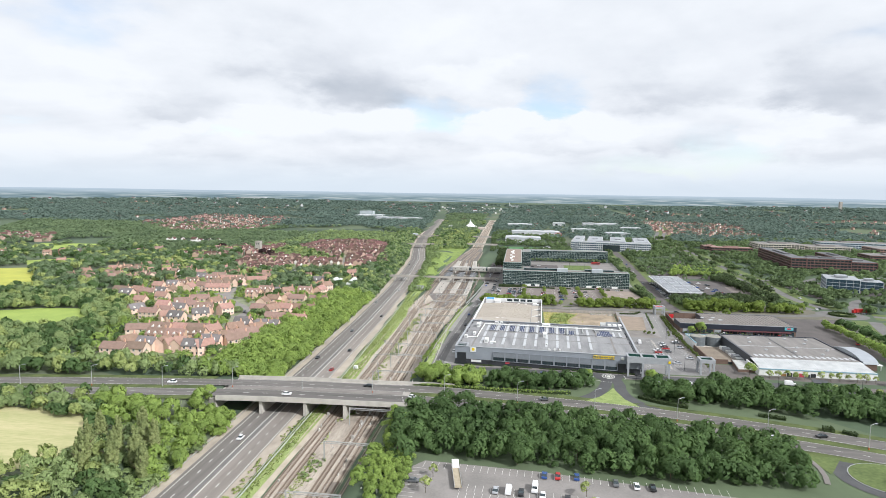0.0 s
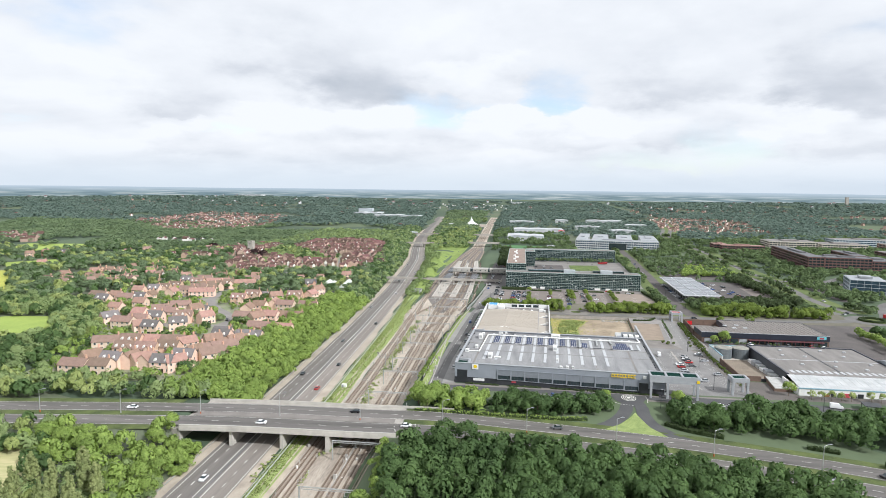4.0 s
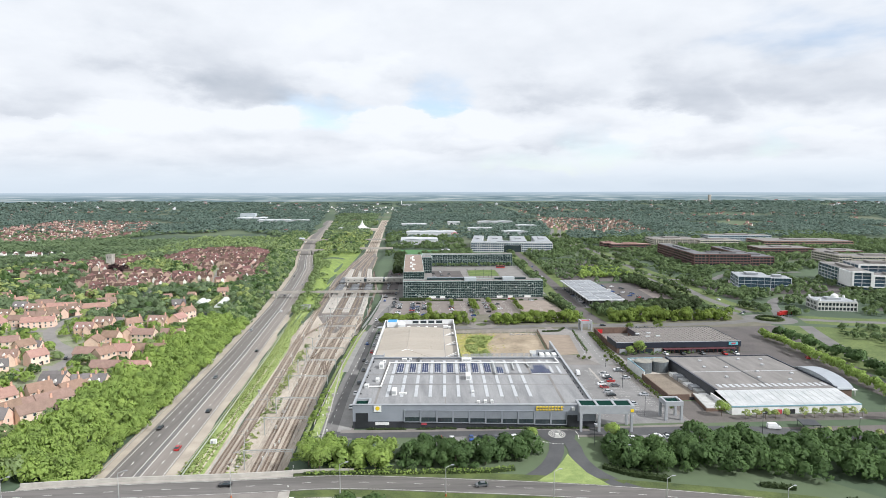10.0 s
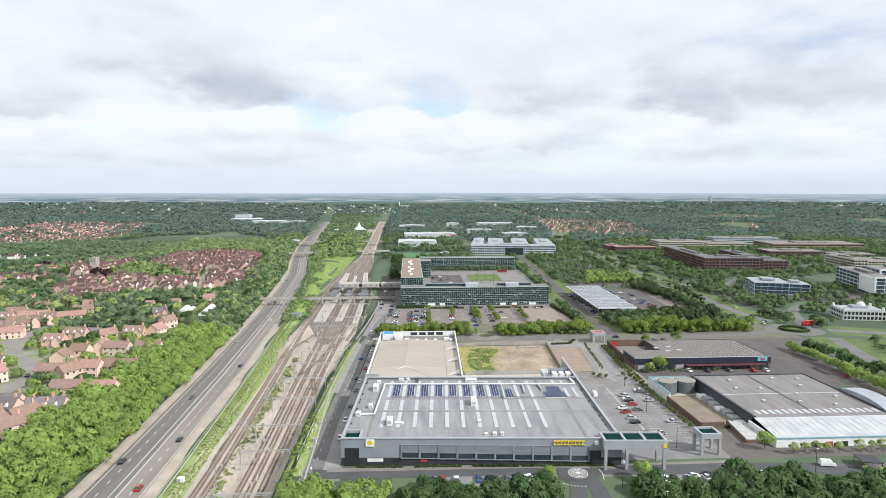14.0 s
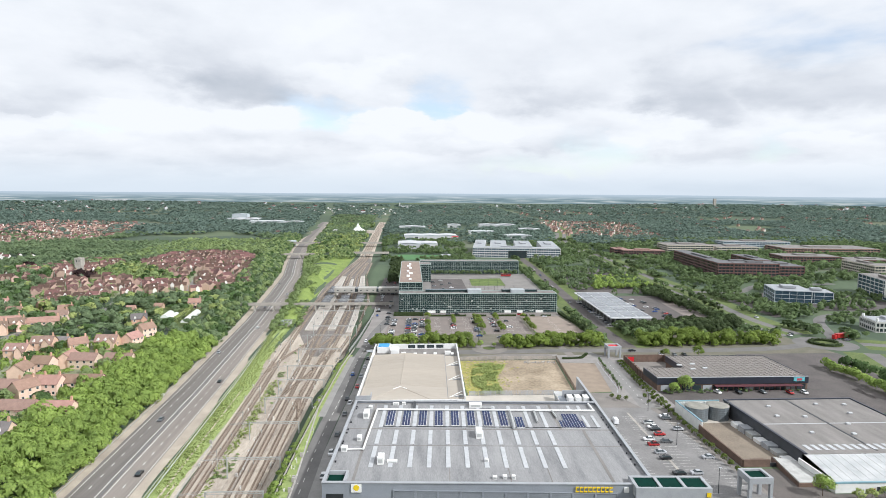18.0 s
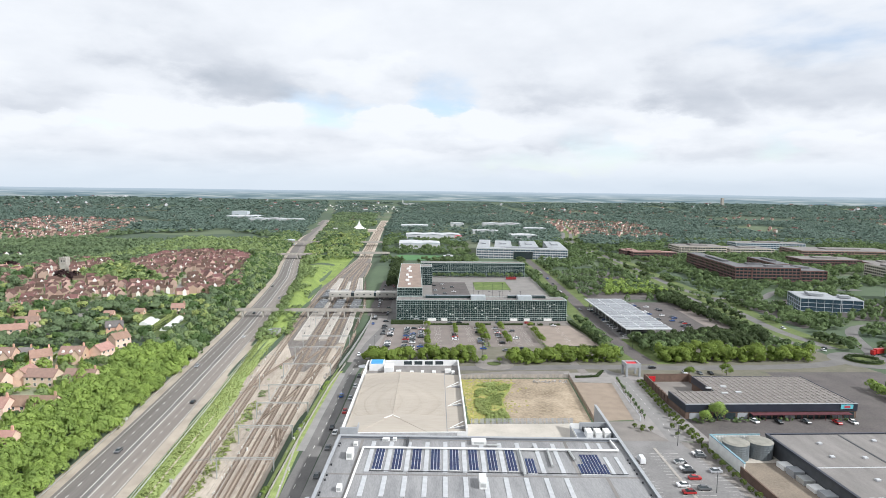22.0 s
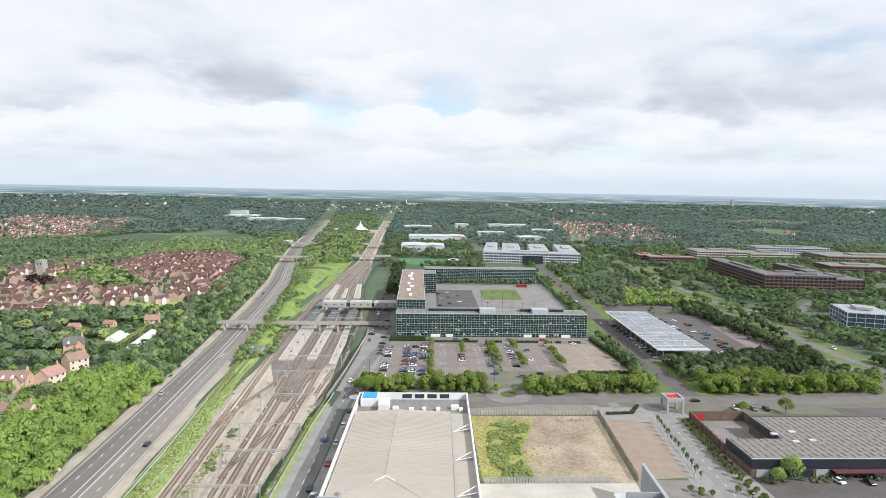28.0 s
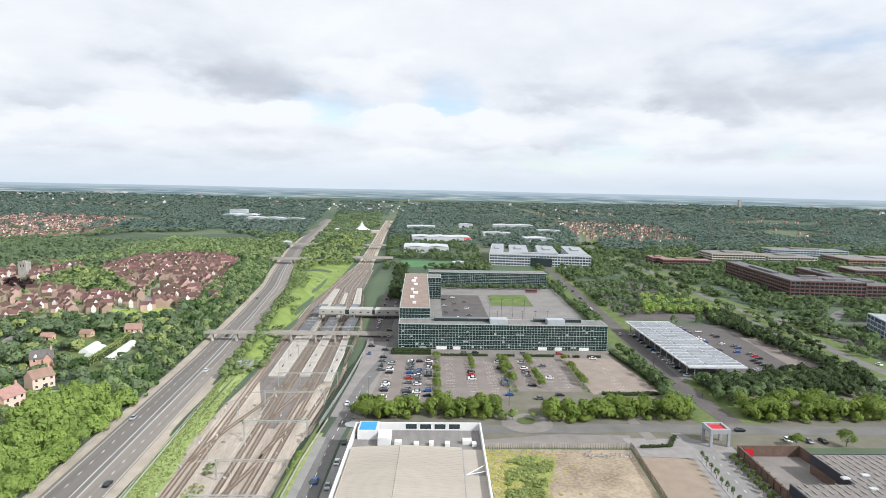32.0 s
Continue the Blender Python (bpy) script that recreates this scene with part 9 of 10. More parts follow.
# ---- offices to the east ----
BLUEG = mat("blue_glass", (0.06, 0.10, 0.135), (0.035, 0.062, 0.09), 0.1, 0.2, spec=0.7)
SILVER = mat("silver_band", (0.50, 0.54, 0.57), (0.42, 0.46, 0.49), 0.4, 0.4)


FOOTPRINTS = []


def office(label, cx, cy, turn, wings, floors, fh, wall, glass, roof, bay=3.0, cat="office building", band=(0.5, 0.75), pier=0.3):
    """Storeyed blocks: each storey a band of wall and a recessed row of windows. wings: x0, x1, y0, y1, storeys."""
    o = thing("office_building", pose(cx, cy, lie1(cx, cy), 0, 0, turn), label, cat)
    FOOTPRINTS.append((cx, cy, radians(turn), wings))
    for x0, x1, y0, y1, n in wings:
        h = n * fh
        part("core", boxes((x0 + 0.35, x1 - 0.35, y0 + 0.35, y1 - 0.35, -2, h)), glass, o)
        for k in range(n + 1):
            part("storey_band", boxes((x0, x1, y0, y1, k * fh - (2 if k == 0 else band[0]), k * fh + band[1])), wall, o)
        bm = bmesh.new()
        nx, ny = int((x1 - x0) / bay), int((y1 - y0) / bay)
        for k in range(nx + 1):
            a = x0 + (x1 - x0) * k / nx
            box(bm, a - pier, a + pier, y0 + 0.02, y0 + 0.5, 0, h)
            box(bm, a - pier, a + pier, y1 - 0.5, y1 - 0.02, 0, h)
        for k in range(ny + 1):
            a = y0 + (y1 - y0) * k / ny
            box(bm, x0 + 0.02, x0 + 0.5, a - pier, a + pier, 0, h)
            box(bm, x1 - 0.5, x1 - 0.02, a - pier, a + pier, 0, h)
        tagged(part("facade_grid", bm, wall, o), kind="stuff")
        part("roof", boxes((x0 + 0.5, x1 - 0.5, y0 + 0.5, y1 - 0.5, h + band[1], h + band[1] + 0.2)), roof, o)
        mx_, my_ = (x0 + x1) / 2, (y0 + y1) / 2
        part("plant_room", boxes((mx_ - (x1 - x0) * 0.18, mx_ + (x1 - x0) * 0.18, my_ - (y1 - y0) * 0.18, my_ + (y1 - y0) * 0.18, h + 0.95, h + 2.8)), roof, o)
    return o


office("blue glass office with silver storey bands", 352, 690, -18, [(-22, 8, -24, 14, 4), (8.5, 32, -2, 20, 3)], 3, 3.4, SILVER, BLUEG, mat("pale_flat_roof", (0.36, 0.375, 0.39), (0.28, 0.295, 0.31), 0.6, 0.2), 6, band=(0.12, 0.25), pier=0.1)
REDST = mat("maroon_stone", (0.175, 0.10, 0.09), (0.125, 0.072, 0.065), 0.8, 0.2)
office("dark red brick office blocks round courtyards", 420, 885, -6, [(-56, -38, -48, 110, 5), (-37.5, 14, -48, -30, 5), (14.5, 46, -42, 14, 4), (-37.5, 14, 0, 18, 4), (20, 38, 20, 100, 4)], 4, 3.5, REDST, GLASS, mat("grey_lead_roof", (0.16, 0.16, 0.165), (0.115, 0.115, 0.12), 0.7, 0.2), 4)
office("dark red brick office blocks behind trees", 352, 1085, -4, [(-22, 42, -10, 12, 3), (-30, -8, 12, 40, 3)], 3, 3.3, REDST, GLASS, TILE_BROWN, 4)
office("pale stone office with stepped roof", 470, 1150, -4, [(-45, 30, -20, 30, 4), (40, 110, -10, 40, 3)], 4, 3.4, mat("pale_stone", (0.55, 0.50, 0.43), (0.45, 0.41, 0.35), 0.8, 0.2), GLASS, FELT, 4)
office("long low brick office with grey hipped roof", 690, 1140, -6, [(-75, 75, -35, 35, 3)], 3, 3.4, mat("salmon_brick", (0.33, 0.21, 0.17), (0.26, 0.165, 0.13), 0.8, 0.2), GLASS, FELT, 5)
office("white office block in the trees", 640, 1260, -6, [(-60, 60, -20, 20, 3)], 3, 3.4, SILVER, BLUEG, FELT, 5)
office("red brick office blocks in the trees", 575, 1010, -6, [(-40, 40, -22, 22, 3), (50, 110, -30, 10, 2)], 3, 3.3, REDST, GLASS, FELT, 4)
office("pale stone office in the trees", 620, 880, -8, [(-40, 50, -20, 20, 3), (-60, -44, -40, 30, 4)], 3, 3.4, MATS["pale_stone"], GLASS, FELT, 4)
mo = office("modern white and glass office blocks", 492, 705, -16, [(-42, -24, -50, 40, 5), (-23.5, 20, -50, -26, 4), (-23.5, 22, -16, 24, 6), (23, 60, -30, 34, 7)], 5, 3.6, mat("white_cladding", (0.58, 0.59, 0.60), (0.48, 0.49, 0.50), 0.5, 0.3), BLUEG, FELT, 9, band=(0.25, 0.4), pier=0.25)
for x0, x1, y, h in ((-42, -24, -50, 18), (-23.5, 20, -50, 14.4), (-23.5, 22, -16, 21.6), (23, 60, -30, 25.2)):
    fr = part("facade_frame", boxes((x0 - 0.3, x1 + 0.3, y - 1.1, y - 0.03, h - 0.6, h + 0.9), (x0 - 0.3, x1 + 0.3, y - 1.1, y - 0.03, 3.0, 3.9), (x0 - 0.3, x0 + 1.4, y - 1.1, y - 0.03, 3.9, h - 0.6), (x1 - 1.4, x1 + 0.3, y - 1.1, y - 0.03, 3.9, h - 0.6)), WHITE, mo, "white projecting facade frame")
part("end_panel", boxes((-43.2, -42.05, -50, -20, 3, 18)), WHITE, mo, "white blank end panel")
mq = office("white arcaded hall with small dome", 348, 572, -12, [(-15, 15, -11, 11, 2)], 2, 3.6, mat("weathered_white", (0.58, 0.575, 0.55), (0.46, 0.455, 0.43), 0.7, 0.4), GLASS, MATS["pale_flat_roof"], 2.6, "hall")
bm = bmesh.new()
bmesh.ops.create_uvsphere(bm, u_segments=16, v_segments=8, radius=3.0, matrix=Matrix.Translation((2, 0, 10)))
part("dome", bm, WHITE, mq, "white dome")
for sx in (-13.5, 13.5):
    for sy in (-9.5, 9.5):
        part("corner_turret", tube(bmesh.new(), (sx, sy, 7), (sx, sy, 10.2), 1.2, 0.9, 8), WHITE, mq)
# large white office with sawtooth roofs
wo_ = office("large white office with glazed front and stepped roofs", 160, 1065, -8, [(-66, 66, 0, 22, 4), (-66, -48, 22, 150, 4), (-40, -14, 30, 140, 4), (0, 26, 30, 140, 4), (40, 66, 30, 140, 4)], 4, 3.6, MATS["white_cladding"], BLUEG, MATS["pale_flat_roof"], 3.5)
part("entrance_glazing", boxes((-12, 16, -0.3, -0.05, 0, 11)), GLASS, wo_)
# ---- sheds and works to the north ----
SHED = mat("white_shed_cladding", (0.55, 0.56, 0.57), (0.45, 0.46, 0.47), 0.5, 0.1)


def shed(x, y, w, d, h, turn, label, wall=None, roof=None):
    o = thing("warehouse", pose(x, y, lie1(x, y), 0, 0, turn), label, "warehouse", "sheds north of the station")
    part("wall", boxes((-w / 2, w / 2, -d / 2, d / 2, -3, h)), wall or SHED, o)
    n = max(1, int(w / 36))
    for k in range(n):
        a, b = -w / 2 + w * k / n, -w / 2 + w * (k + 1) / n
        part("roof", pitched(bmesh.new(), a, b, -d / 2, d / 2, h, h + 1.1, "y", 0.0, 0.2), roof or SHED, o)
    part("door", boxes((-w * 0.3, -w * 0.3 + 6, -d / 2 - 0.1, -d / 2, 0, 5)), CHAR, o)
    part("fascia", boxes((-w / 2 - 0.1, w / 2 + 0.1, -d / 2 - 0.15, -d / 2, h - 1.2, h)), SILVER, o)
    return o


for a in ((-2, 1240, 40, 60, 9, 0), (30, 1250, 36, 46, 8, 0), (42, 1440, 110, 50, 8, 2), (5, 1700, 66, 40, 8, 0), (116, 1780, 34, 30, 8, 0), (230, 1770, 96, 40, 9, 0), (165, 1560, 60, 30, 7, 0), (290, 1630, 50, 30, 8, 0), (228, 1440, 52, 40, 8, 3)):
    shed(*a, "large white industrial shed with low pitched roof", roof=MATS["aqua_trim"] if False else None)
shed(92, 1400, 14, 16, 7, 0, "small red industrial shed", MATS["red_panel"], MATS["red_panel"])
shed(-400, 1880, 90, 40, 9, 5, "long white shed in the woods")
shed(-345, 1875, 100, 34, 8, 0, "long white shed in the woods")
shed(-490, 1990, 90, 70, 8, 0, "large pale factory building in the woods")
shed(-520, 2060, 46, 30, 17, 0, "large pale factory building in the woods", SILVER, SILVER)
shed(-1500, 3300, 150, 40, 12, 0, "long white shed in the woods")
shed(-235, 1312, 40, 24, 5, 10, "low grey-green shed in the woods", SILVER, SILVER)
shed(55, 1072, 18, 12, 3.4, 0, "small white pavilion by the playing field")
flat("playing_field", [(-24, 1040), (48, 1040), (50, 1105), (-22, 1110)], mat("sports_turf", (0.09, 0.20, 0.08), (0.07, 0.165, 0.065), 0.9, 0.05), 0.12, "flat green sports pitch", "playing field")
# tented pavilion with a tall spire
tp = thing("tented_pavilion", (-125, 1620, lie1(-125, 1620)), "white tented roof pavilion with pointed mast", "pavilion")
bm = bmesh.new()
prev = None
for r_, z in ((18, 5), (11, 8), (5, 13), (1.2, 20), (0.2, 26)):
    ring = [bm.verts.new((r_ * math.cos(k * math.pi / 8), r_ * math.sin(k * math.pi / 8), z)) for k in range(16)]
    if prev:
        for k in range(16):
            bm.faces.new((prev[k], prev[(k + 1) % 16], ring[(k + 1) % 16], ring[k]))
    prev = ring
part("canopy", bm, WHITE, tp)
part("hall", boxes((-58, 16, -12, 12, -2, 5), (20, 40, -10, 10, -2, 4)), mat("beige_hall", (0.55, 0.48, 0.42), (0.45, 0.39, 0.34), 0.8, 0.2), tp)
part("roof", boxes((-58.5, -18, -12.5, 12.5, 5, 6)), EWHITE, tp)
# distant tower block and works
tw = thing("tower_block", (1480, 3050, lie1(1480, 3050)), "grey tower block on the skyline", "tower")
part("shaft", boxes((-6, 6, -6, 6, -5, 40), bevel=0.3), CONCRETE, tw)
wk = thing("white_works", (-20, 3120, lie1(-20, 3120)), "white works with a chimney on the skyline", "factory")
part("hall", boxes((-30, 40, -15, 15, -5, 8)), SHED, wk)
part("chimney", tube(bmesh.new(), (-30, 0, 0), (-30, 0, 26), 2.4, 1.8, 10), WHITE, wk)
far_houses("far_estate", [(-732, 1233), (-590, 1370), (-700, 1800), (-1005, 1927), (-1000, 1500)], 20, 15, "distant estate of red brick houses", size=0.85)
far_houses("far_estate", [(-640, 1010), (-540, 1015), (-530, 1060), (-640, 1060)], 17, 16, "distant terrace of pale houses", None, RENDERW, 0.9)
far_houses("far_estate", [(330, 1480), (560, 1450), (640, 1950), (400, 2050)], 24, 17, "distant estate of red brick houses", size=0.75)
far_houses("far_estate", [(700, 1500), (1300, 1300), (1500, 1500), (800, 1720)], 52, 18, "distant scattered brick houses", None, None, 0.65)
far_houses("far_estate", [(-420, 2400), (-60, 2400), (-60, 2950), (-520, 2950)], 50, 19, "distant pale rooftops and sheds", SHED, RENDERW, 0.7)
far_houses("far_estate", [(-1500, 1900), (-900, 2100), (-1000, 2700), (-1900, 2500)], 70, 20, "distant pale rooftops", None, None, 0.8)
far_houses("far_estate", [(-1100, 900), (-800, 960), (-900, 1100), (-1200, 1050)], 26, 22, "distant estate of pinkish houses", size=1.2)
far_houses("far_estate", [(200, 2150), (1400, 1900), (1700, 2400), (300, 2700)], 80, 23, "distant scattered houses", None, None, 0.8)

specks = lambda x, y: noise.noise(Vector((x * 0.0028, y * 0.0045, 6))) > 0.08 and abs(x - float(a5x(y))) > 40 and abs(x - float(railx(y))) > 40
far_houses("far_estate", [(-1500, 1500), (1500, 1500), (2300, 2700), (-2300, 2700)], 105, 24, "distant pale houses among woods", None, MATS["far_brick"], 1.0, specks)
far_houses("far_estate", [(-2300, 2500), (2300, 2500), (2600, 3300), (-2600, 3300)], 150, 25, "distant pale sheds near the skyline", None, SHED, 1.5, specks, 0.0)

# ---- trees of the town, joined ----
def town_gap(x, y):
    if not off_roads(x, y, 3.2):
        return False
    if 138 < x < 184 and 584 < y < 706 or 184 < x < 232 and 596 < y < 724:
        return False
    for cx, cy, a, wings in FOOTPRINTS:
        u, v = (x - cx) * math.cos(a) + (y - cy) * math.sin(a), (y - cy) * math.cos(a) - (x - cx) * math.sin(a)
        if abs(u) < 130 and any(x0 - 5 < u < x1 + 5 and y0 - 6 < v < y1 + 5 for x0, x1, y0, y1, _ in wings):
            return False
    if (x - 271) ** 2 + (y - 532) ** 2 < 441:
        return False
    return True


wood("town_trees", scatter([(184, 545), (250, 548), (262, 700), (270, 900), (278, 1050), (240, 1050), (176, 940), (165, 740), (186, 722), (232, 726), (240, 600), (184, 592)], 8.0, 61, lambda x, y: town_gap(x, y) and WN(x, y, 0.02, 0.03), (2.4, 4.2), (4.5, 8)), LEAF_TOWN, "dark green trees in the town car parks")
wood("town_trees", scatter([(262, 560), (300, 540), (330, 610), (330, 760), (360, 840), (330, 1000), (360, 1300), (300, 1300), (285, 900), (266, 700)], 7.0, 62, lambda x, y: town_gap(x, y) and WN(x, y, 0.0, 0.03), (2.4, 4.0), (4, 7)), LEAF_TOWN, "green trees along the town boulevard")
wood("town_trees", scatter([(140, 540), (185, 548), (184, 584), (142, 584)], 6.5, 63, town_gap, (2.6, 4.2), (5, 8)), LEAF_TOWN, "dark trees at the end of the canopy")
wood("town_trees", scatter([(290, 545), (480, 520), (620, 560), (560, 620), (420, 620), (330, 600)], 9, 64, lambda x, y: town_gap(x, y) and WN(x, y, -0.1, 0.02), (2.6, 4.4), (5, 8)), LEAF_TOWN, "green trees east of the roundabout", templates=SMALLS)
wood("town_trees", scatter([(330, 740), (600, 700), (900, 900), (900, 1400), (500, 1400), (330, 1300)], 10, 65, lambda x, y: town_gap(x, y) and WN(x, y, -0.2, 0.015), (3.4, 6.0), (6, 9)), LEAF_TOWN, "green trees among the offices", templates=SMALLS)
wood("town_trees", scatter([(245, 330), (300, 350), (420, 480), (300, 505), (270, 500), (258, 430)], 7.5, 66, lambda x, y: town_gap(x, y) and x > 262 and WN(x, y, 0.22, 0.03), (1.6, 3.2), (2, 6)), LEAF_TOWN, "green trees beyond the shop road")
wood("town_trees", scatter([(176, 950), (270, 1050), (290, 1400), (200, 1300)], 10, 67, lambda x, y: town_gap(x, y) and WN(x, y, -0.3, 0.02), (3.0, 5.0), (5, 9)), LEAF_TOWN, "green trees near the white office", templates=SMALLS)
wood("town_trees", scatter([(20, 1020), (95, 1010), (90, 1060), (20, 1040)], 8, 68, town_gap, (2.6, 4.2), (5, 8)), LEAF_TOWN, "dark trees by the playing field")
FIELD_ = [(-24, 1036), (56, 1036), (56, 1114), (-24, 1114)]
SHEDS = [(-2, 1240, 38), (30, 1250, 34), (42, 1440, 62), (165, 1560, 38), (228, 1440, 38), (92, 1400, 14), (55, 1072, 14)]
shed_gap = lambda x, y: not inside(x, y, FIELD_) and not any((x - a) ** 2 + (y - b) ** 2 < r * r for a, b, r in SHEDS)
wood("town_trees", scatter([(-40, 1010), (92, 1000), (100, 1500), (-62, 1500)], 9.5, 69, lambda x, y: town_gap(x, y) and shed_gap(x, y) and WN(x, y, -0.12, 0.02) and x > float(railx(y)) + 16, (2.8, 4.8), (5, 9)), LEAF_TOWN, "green trees between the sheds", templates=SMALLS)
wood("town_trees", scatter([(-170, 800), (-215, 1060), (-300, 1130), (-370, 1085), (-420, 900), (-420, 1330), (-190, 1330)], 9.5, 70, lambda x, y: off_roads(x, y) and not inside(x, y, HE) and x < float(a5x(y)) - 24, (3.2, 5.4), (6, 10)), LEAF_WOOD, "green woodland beyond the red estate", templates=SMALLS)
wood("town_trees", scatter([(292, 600), (420, 622), (600, 610), (600, 740), (330, 745), (300, 720)], 8.5, 93, lambda x, y: town_gap(x, y) and WN(x, y, -0.1, 0.025), (2.6, 4.4), (5, 8)), LEAF_TOWN, "green trees round the glass offices", templates=SMALLS)
rows_, dark_ = [], []
RR = random.Random(90)
for L_, w_ in TOWNROADS:
    for (xa, ya), (xb, yb) in zip(L_, L_[1:]):
        ln = math.hypot(xb - xa, yb - ya)
        if ya < 535 or xa < 130 or ya > 1400 or ln < 0.1:
            continue
        n_ = max(1, int(ln / 5.2))
        for k in range(n_):
            q = (k + 0.3 + 0.4 * RR.random()) / n_
            for sg in (-1, 1):
                for o in (2.6, 7.0):
                    o = sg * (w_ + o + RR.uniform(-0.6, 0.6))
                    x, y = xa + (xb - xa) * q + (yb - ya) / ln * o, ya + (yb - ya) * q - (xb - xa) / ln * o
                    f_ = noise.noise(Vector((x * 0.022, y * 0.022, 11 + sg)))
                    if f_ > 0.02 and town_gap(x, y):
                        (dark_ if f_ > 0.3 else rows_).append((x, y, RR.uniform(2.4, 3.8), RR.uniform(4.5, 7)))
dense_gap = lambda x, y: town_gap(x, y) or (200 < x < 246 and 560 < y < 640 and not (184 < x < 232 and 596 < y < 724))
wood("town_trees", scatter([(160, 572), (180, 566), (208, 560), (238, 574), (252, 612), (250, 664), (238, 672), (236, 606), (184, 590)], 4.6, 171, dense_gap, (2.2, 3.6), (5, 8.5)), LEAF_DARK, "dark green conifers and shrubs beside the canopy car park", templates=WOODS)
wood("town_trees", scatter([(186, 764), (256, 760), (262, 840), (212, 842)], 5.2, 172, town_gap, (2.2, 3.4), (4.5, 7)), LEAF_NEAR, "bright green trees between the town roads", templates=SMALLS)
wood("town_trees", scatter([(222, 722), (238, 760), (250, 760), (252, 690), (236, 672)], 4.8, 173, town_gap, (2.2, 3.6), (5, 8)), LEAF_DARK, "dark conifers behind the canopy car park", templates=WOODS)
wood("town_trees", scatter([(150, 742), (192, 800), (236, 950), (178, 920), (156, 812)], 6.2, 174, lambda x, y: town_gap(x, y) and (x * 0.16) % 1 < 0.6, (1.8, 2.8), (3.5, 6)), LEAF_MID, "rows of trees in the town car park", templates=SMALLS)
wood("town_trees", rows_, LEAF_TOWN, "rows of green street trees along the town roads", templates=SMALLS)
wood("town_trees", dark_, LEAF_DARK, "dark clumps of street trees along the town roads", templates=SMALLS)
wood("town_trees", scatter([(216, 640), (234, 640), (244, 728), (226, 728)], 5.0, 91, town_gap, (2.2, 3.4), (5, 8)), LEAF_DARK, "dark conifers behind the canopy car park", templates=WOODS)
wood("town_trees", scatter([(142, 562), (182, 562), (232, 600), (226, 616), (186, 584), (142, 584)], 5.0, 92, town_gap, (2.4, 3.6), (5, 8)), LEAF_DARK, "dark trees at the end of the canopy", templates=WOODS)
wood_mix("tree_belt", scatter([(float(a5x(y)) + 19, y) for y in range(1000, 1900, 50)] + [(float(railx(y)) - 16, y) for y in range(1890, 1060, -50)], 8.0, 171, lambda x, y: (x + 125) ** 2 + (y - 1620) ** 2 > 75 ** 2 and noise.noise(Vector((x * 0.02, y * 0.012, 3.3))) > -0.22, (2.6, 5.0), (5, 9)), "green trees between road and railway", SMALLS, 19)
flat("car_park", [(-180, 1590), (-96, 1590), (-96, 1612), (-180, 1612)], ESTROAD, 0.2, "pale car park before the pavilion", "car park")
# ---- distant woods ----
FAR_BUILT = [[(-732, 1233), (-590, 1370), (-700, 1800), (-1005, 1927), (-1000, 1500)], [(330, 1480), (560, 1450), (640, 1950), (400, 2050)], [(-24, 1030), (110, 1030), (110, 1480), (-24, 1480)], [(-640, 1000), (-530, 1000), (-530, 1065), (-640, 1065)]]


def far_keep(x, y):
    if y > 1250 and abs(x - float(np.interp(y, [1250, 1340, 1590, 1900], [295, 303, 358, 420]))) < 22:
        return False
    if abs(x - float(a5x(y))) < 21 or abs(x - float(railx(y))) < (17 if y > 1050 else 28) or not town_gap(x, y):
        return False
    if any(inside(x, y, p) for p in FAR_BUILT) or inside(x, y, HE) or inside(x, y, HE2):
        return noise.noise(Vector((x * 0.03, y * 0.03, 9))) > 0.25
    return noise.noise(Vector((x * 0.004, y * 0.004, 4.2))) + 0.5 * noise.noise(Vector((x * 0.016, y * 0.016, 2.2))) > -0.34


wood("distant_woods", scatter([(-900, 800), (-420, 910), (-372, 980), (-300, 1125), (-220, 1060), (-160, 790), (-230, 1500), (-1300, 1500)], 10.5, 71, far_keep, (3.4, 6.2), (5.5, 10)), LEAF_MID, "dark green woods and hedgerows in the distance", "woods", FARTREES)
wood("distant_woods", scatter([(-1500, 1450), (-230, 1450), (-260, 2300), (-2300, 2300)], 14.5, 72, far_keep, (5, 9), (7, 11)), LEAF_HAZY, "dark green woods and hedgerows in the distance", "woods", TINY)
wood("distant_woods", scatter([(-220, 1330), (-100, 1330), (-120, 2300), (-260, 2300)], 13, 73, far_keep, (4, 8), (6, 11)), LEAF_MID, "dark green woods and hedgerows in the distance", "woods", FARTREES)
wood("distant_woods", scatter([(-80, 1300), (1000, 1300), (1900, 2300), (-110, 2300)], 14.5, 74, far_keep, (5, 9), (7, 11)), LEAF_HAZY, "dark green woods and hedgerows in the distance", "woods", TINY)
wood("distant_woods", scatter([(-2600, 2280), (2600, 2280), (3300, 3350), (-3300, 3350)], 25, 75, far_keep, (8, 15), (7, 12)), LEAF_HAZY, "dark green woods and hedgerows in the distance", "woods", TINY)
wood("distant_woods", scatter([(900, 850), (1600, 1300), (1900, 2300), (1000, 1300)], 18, 76, far_keep, (6, 11), (7, 12)), LEAF_MID, "dark green woods and hedgerows in the distance", "woods", FARTREES)

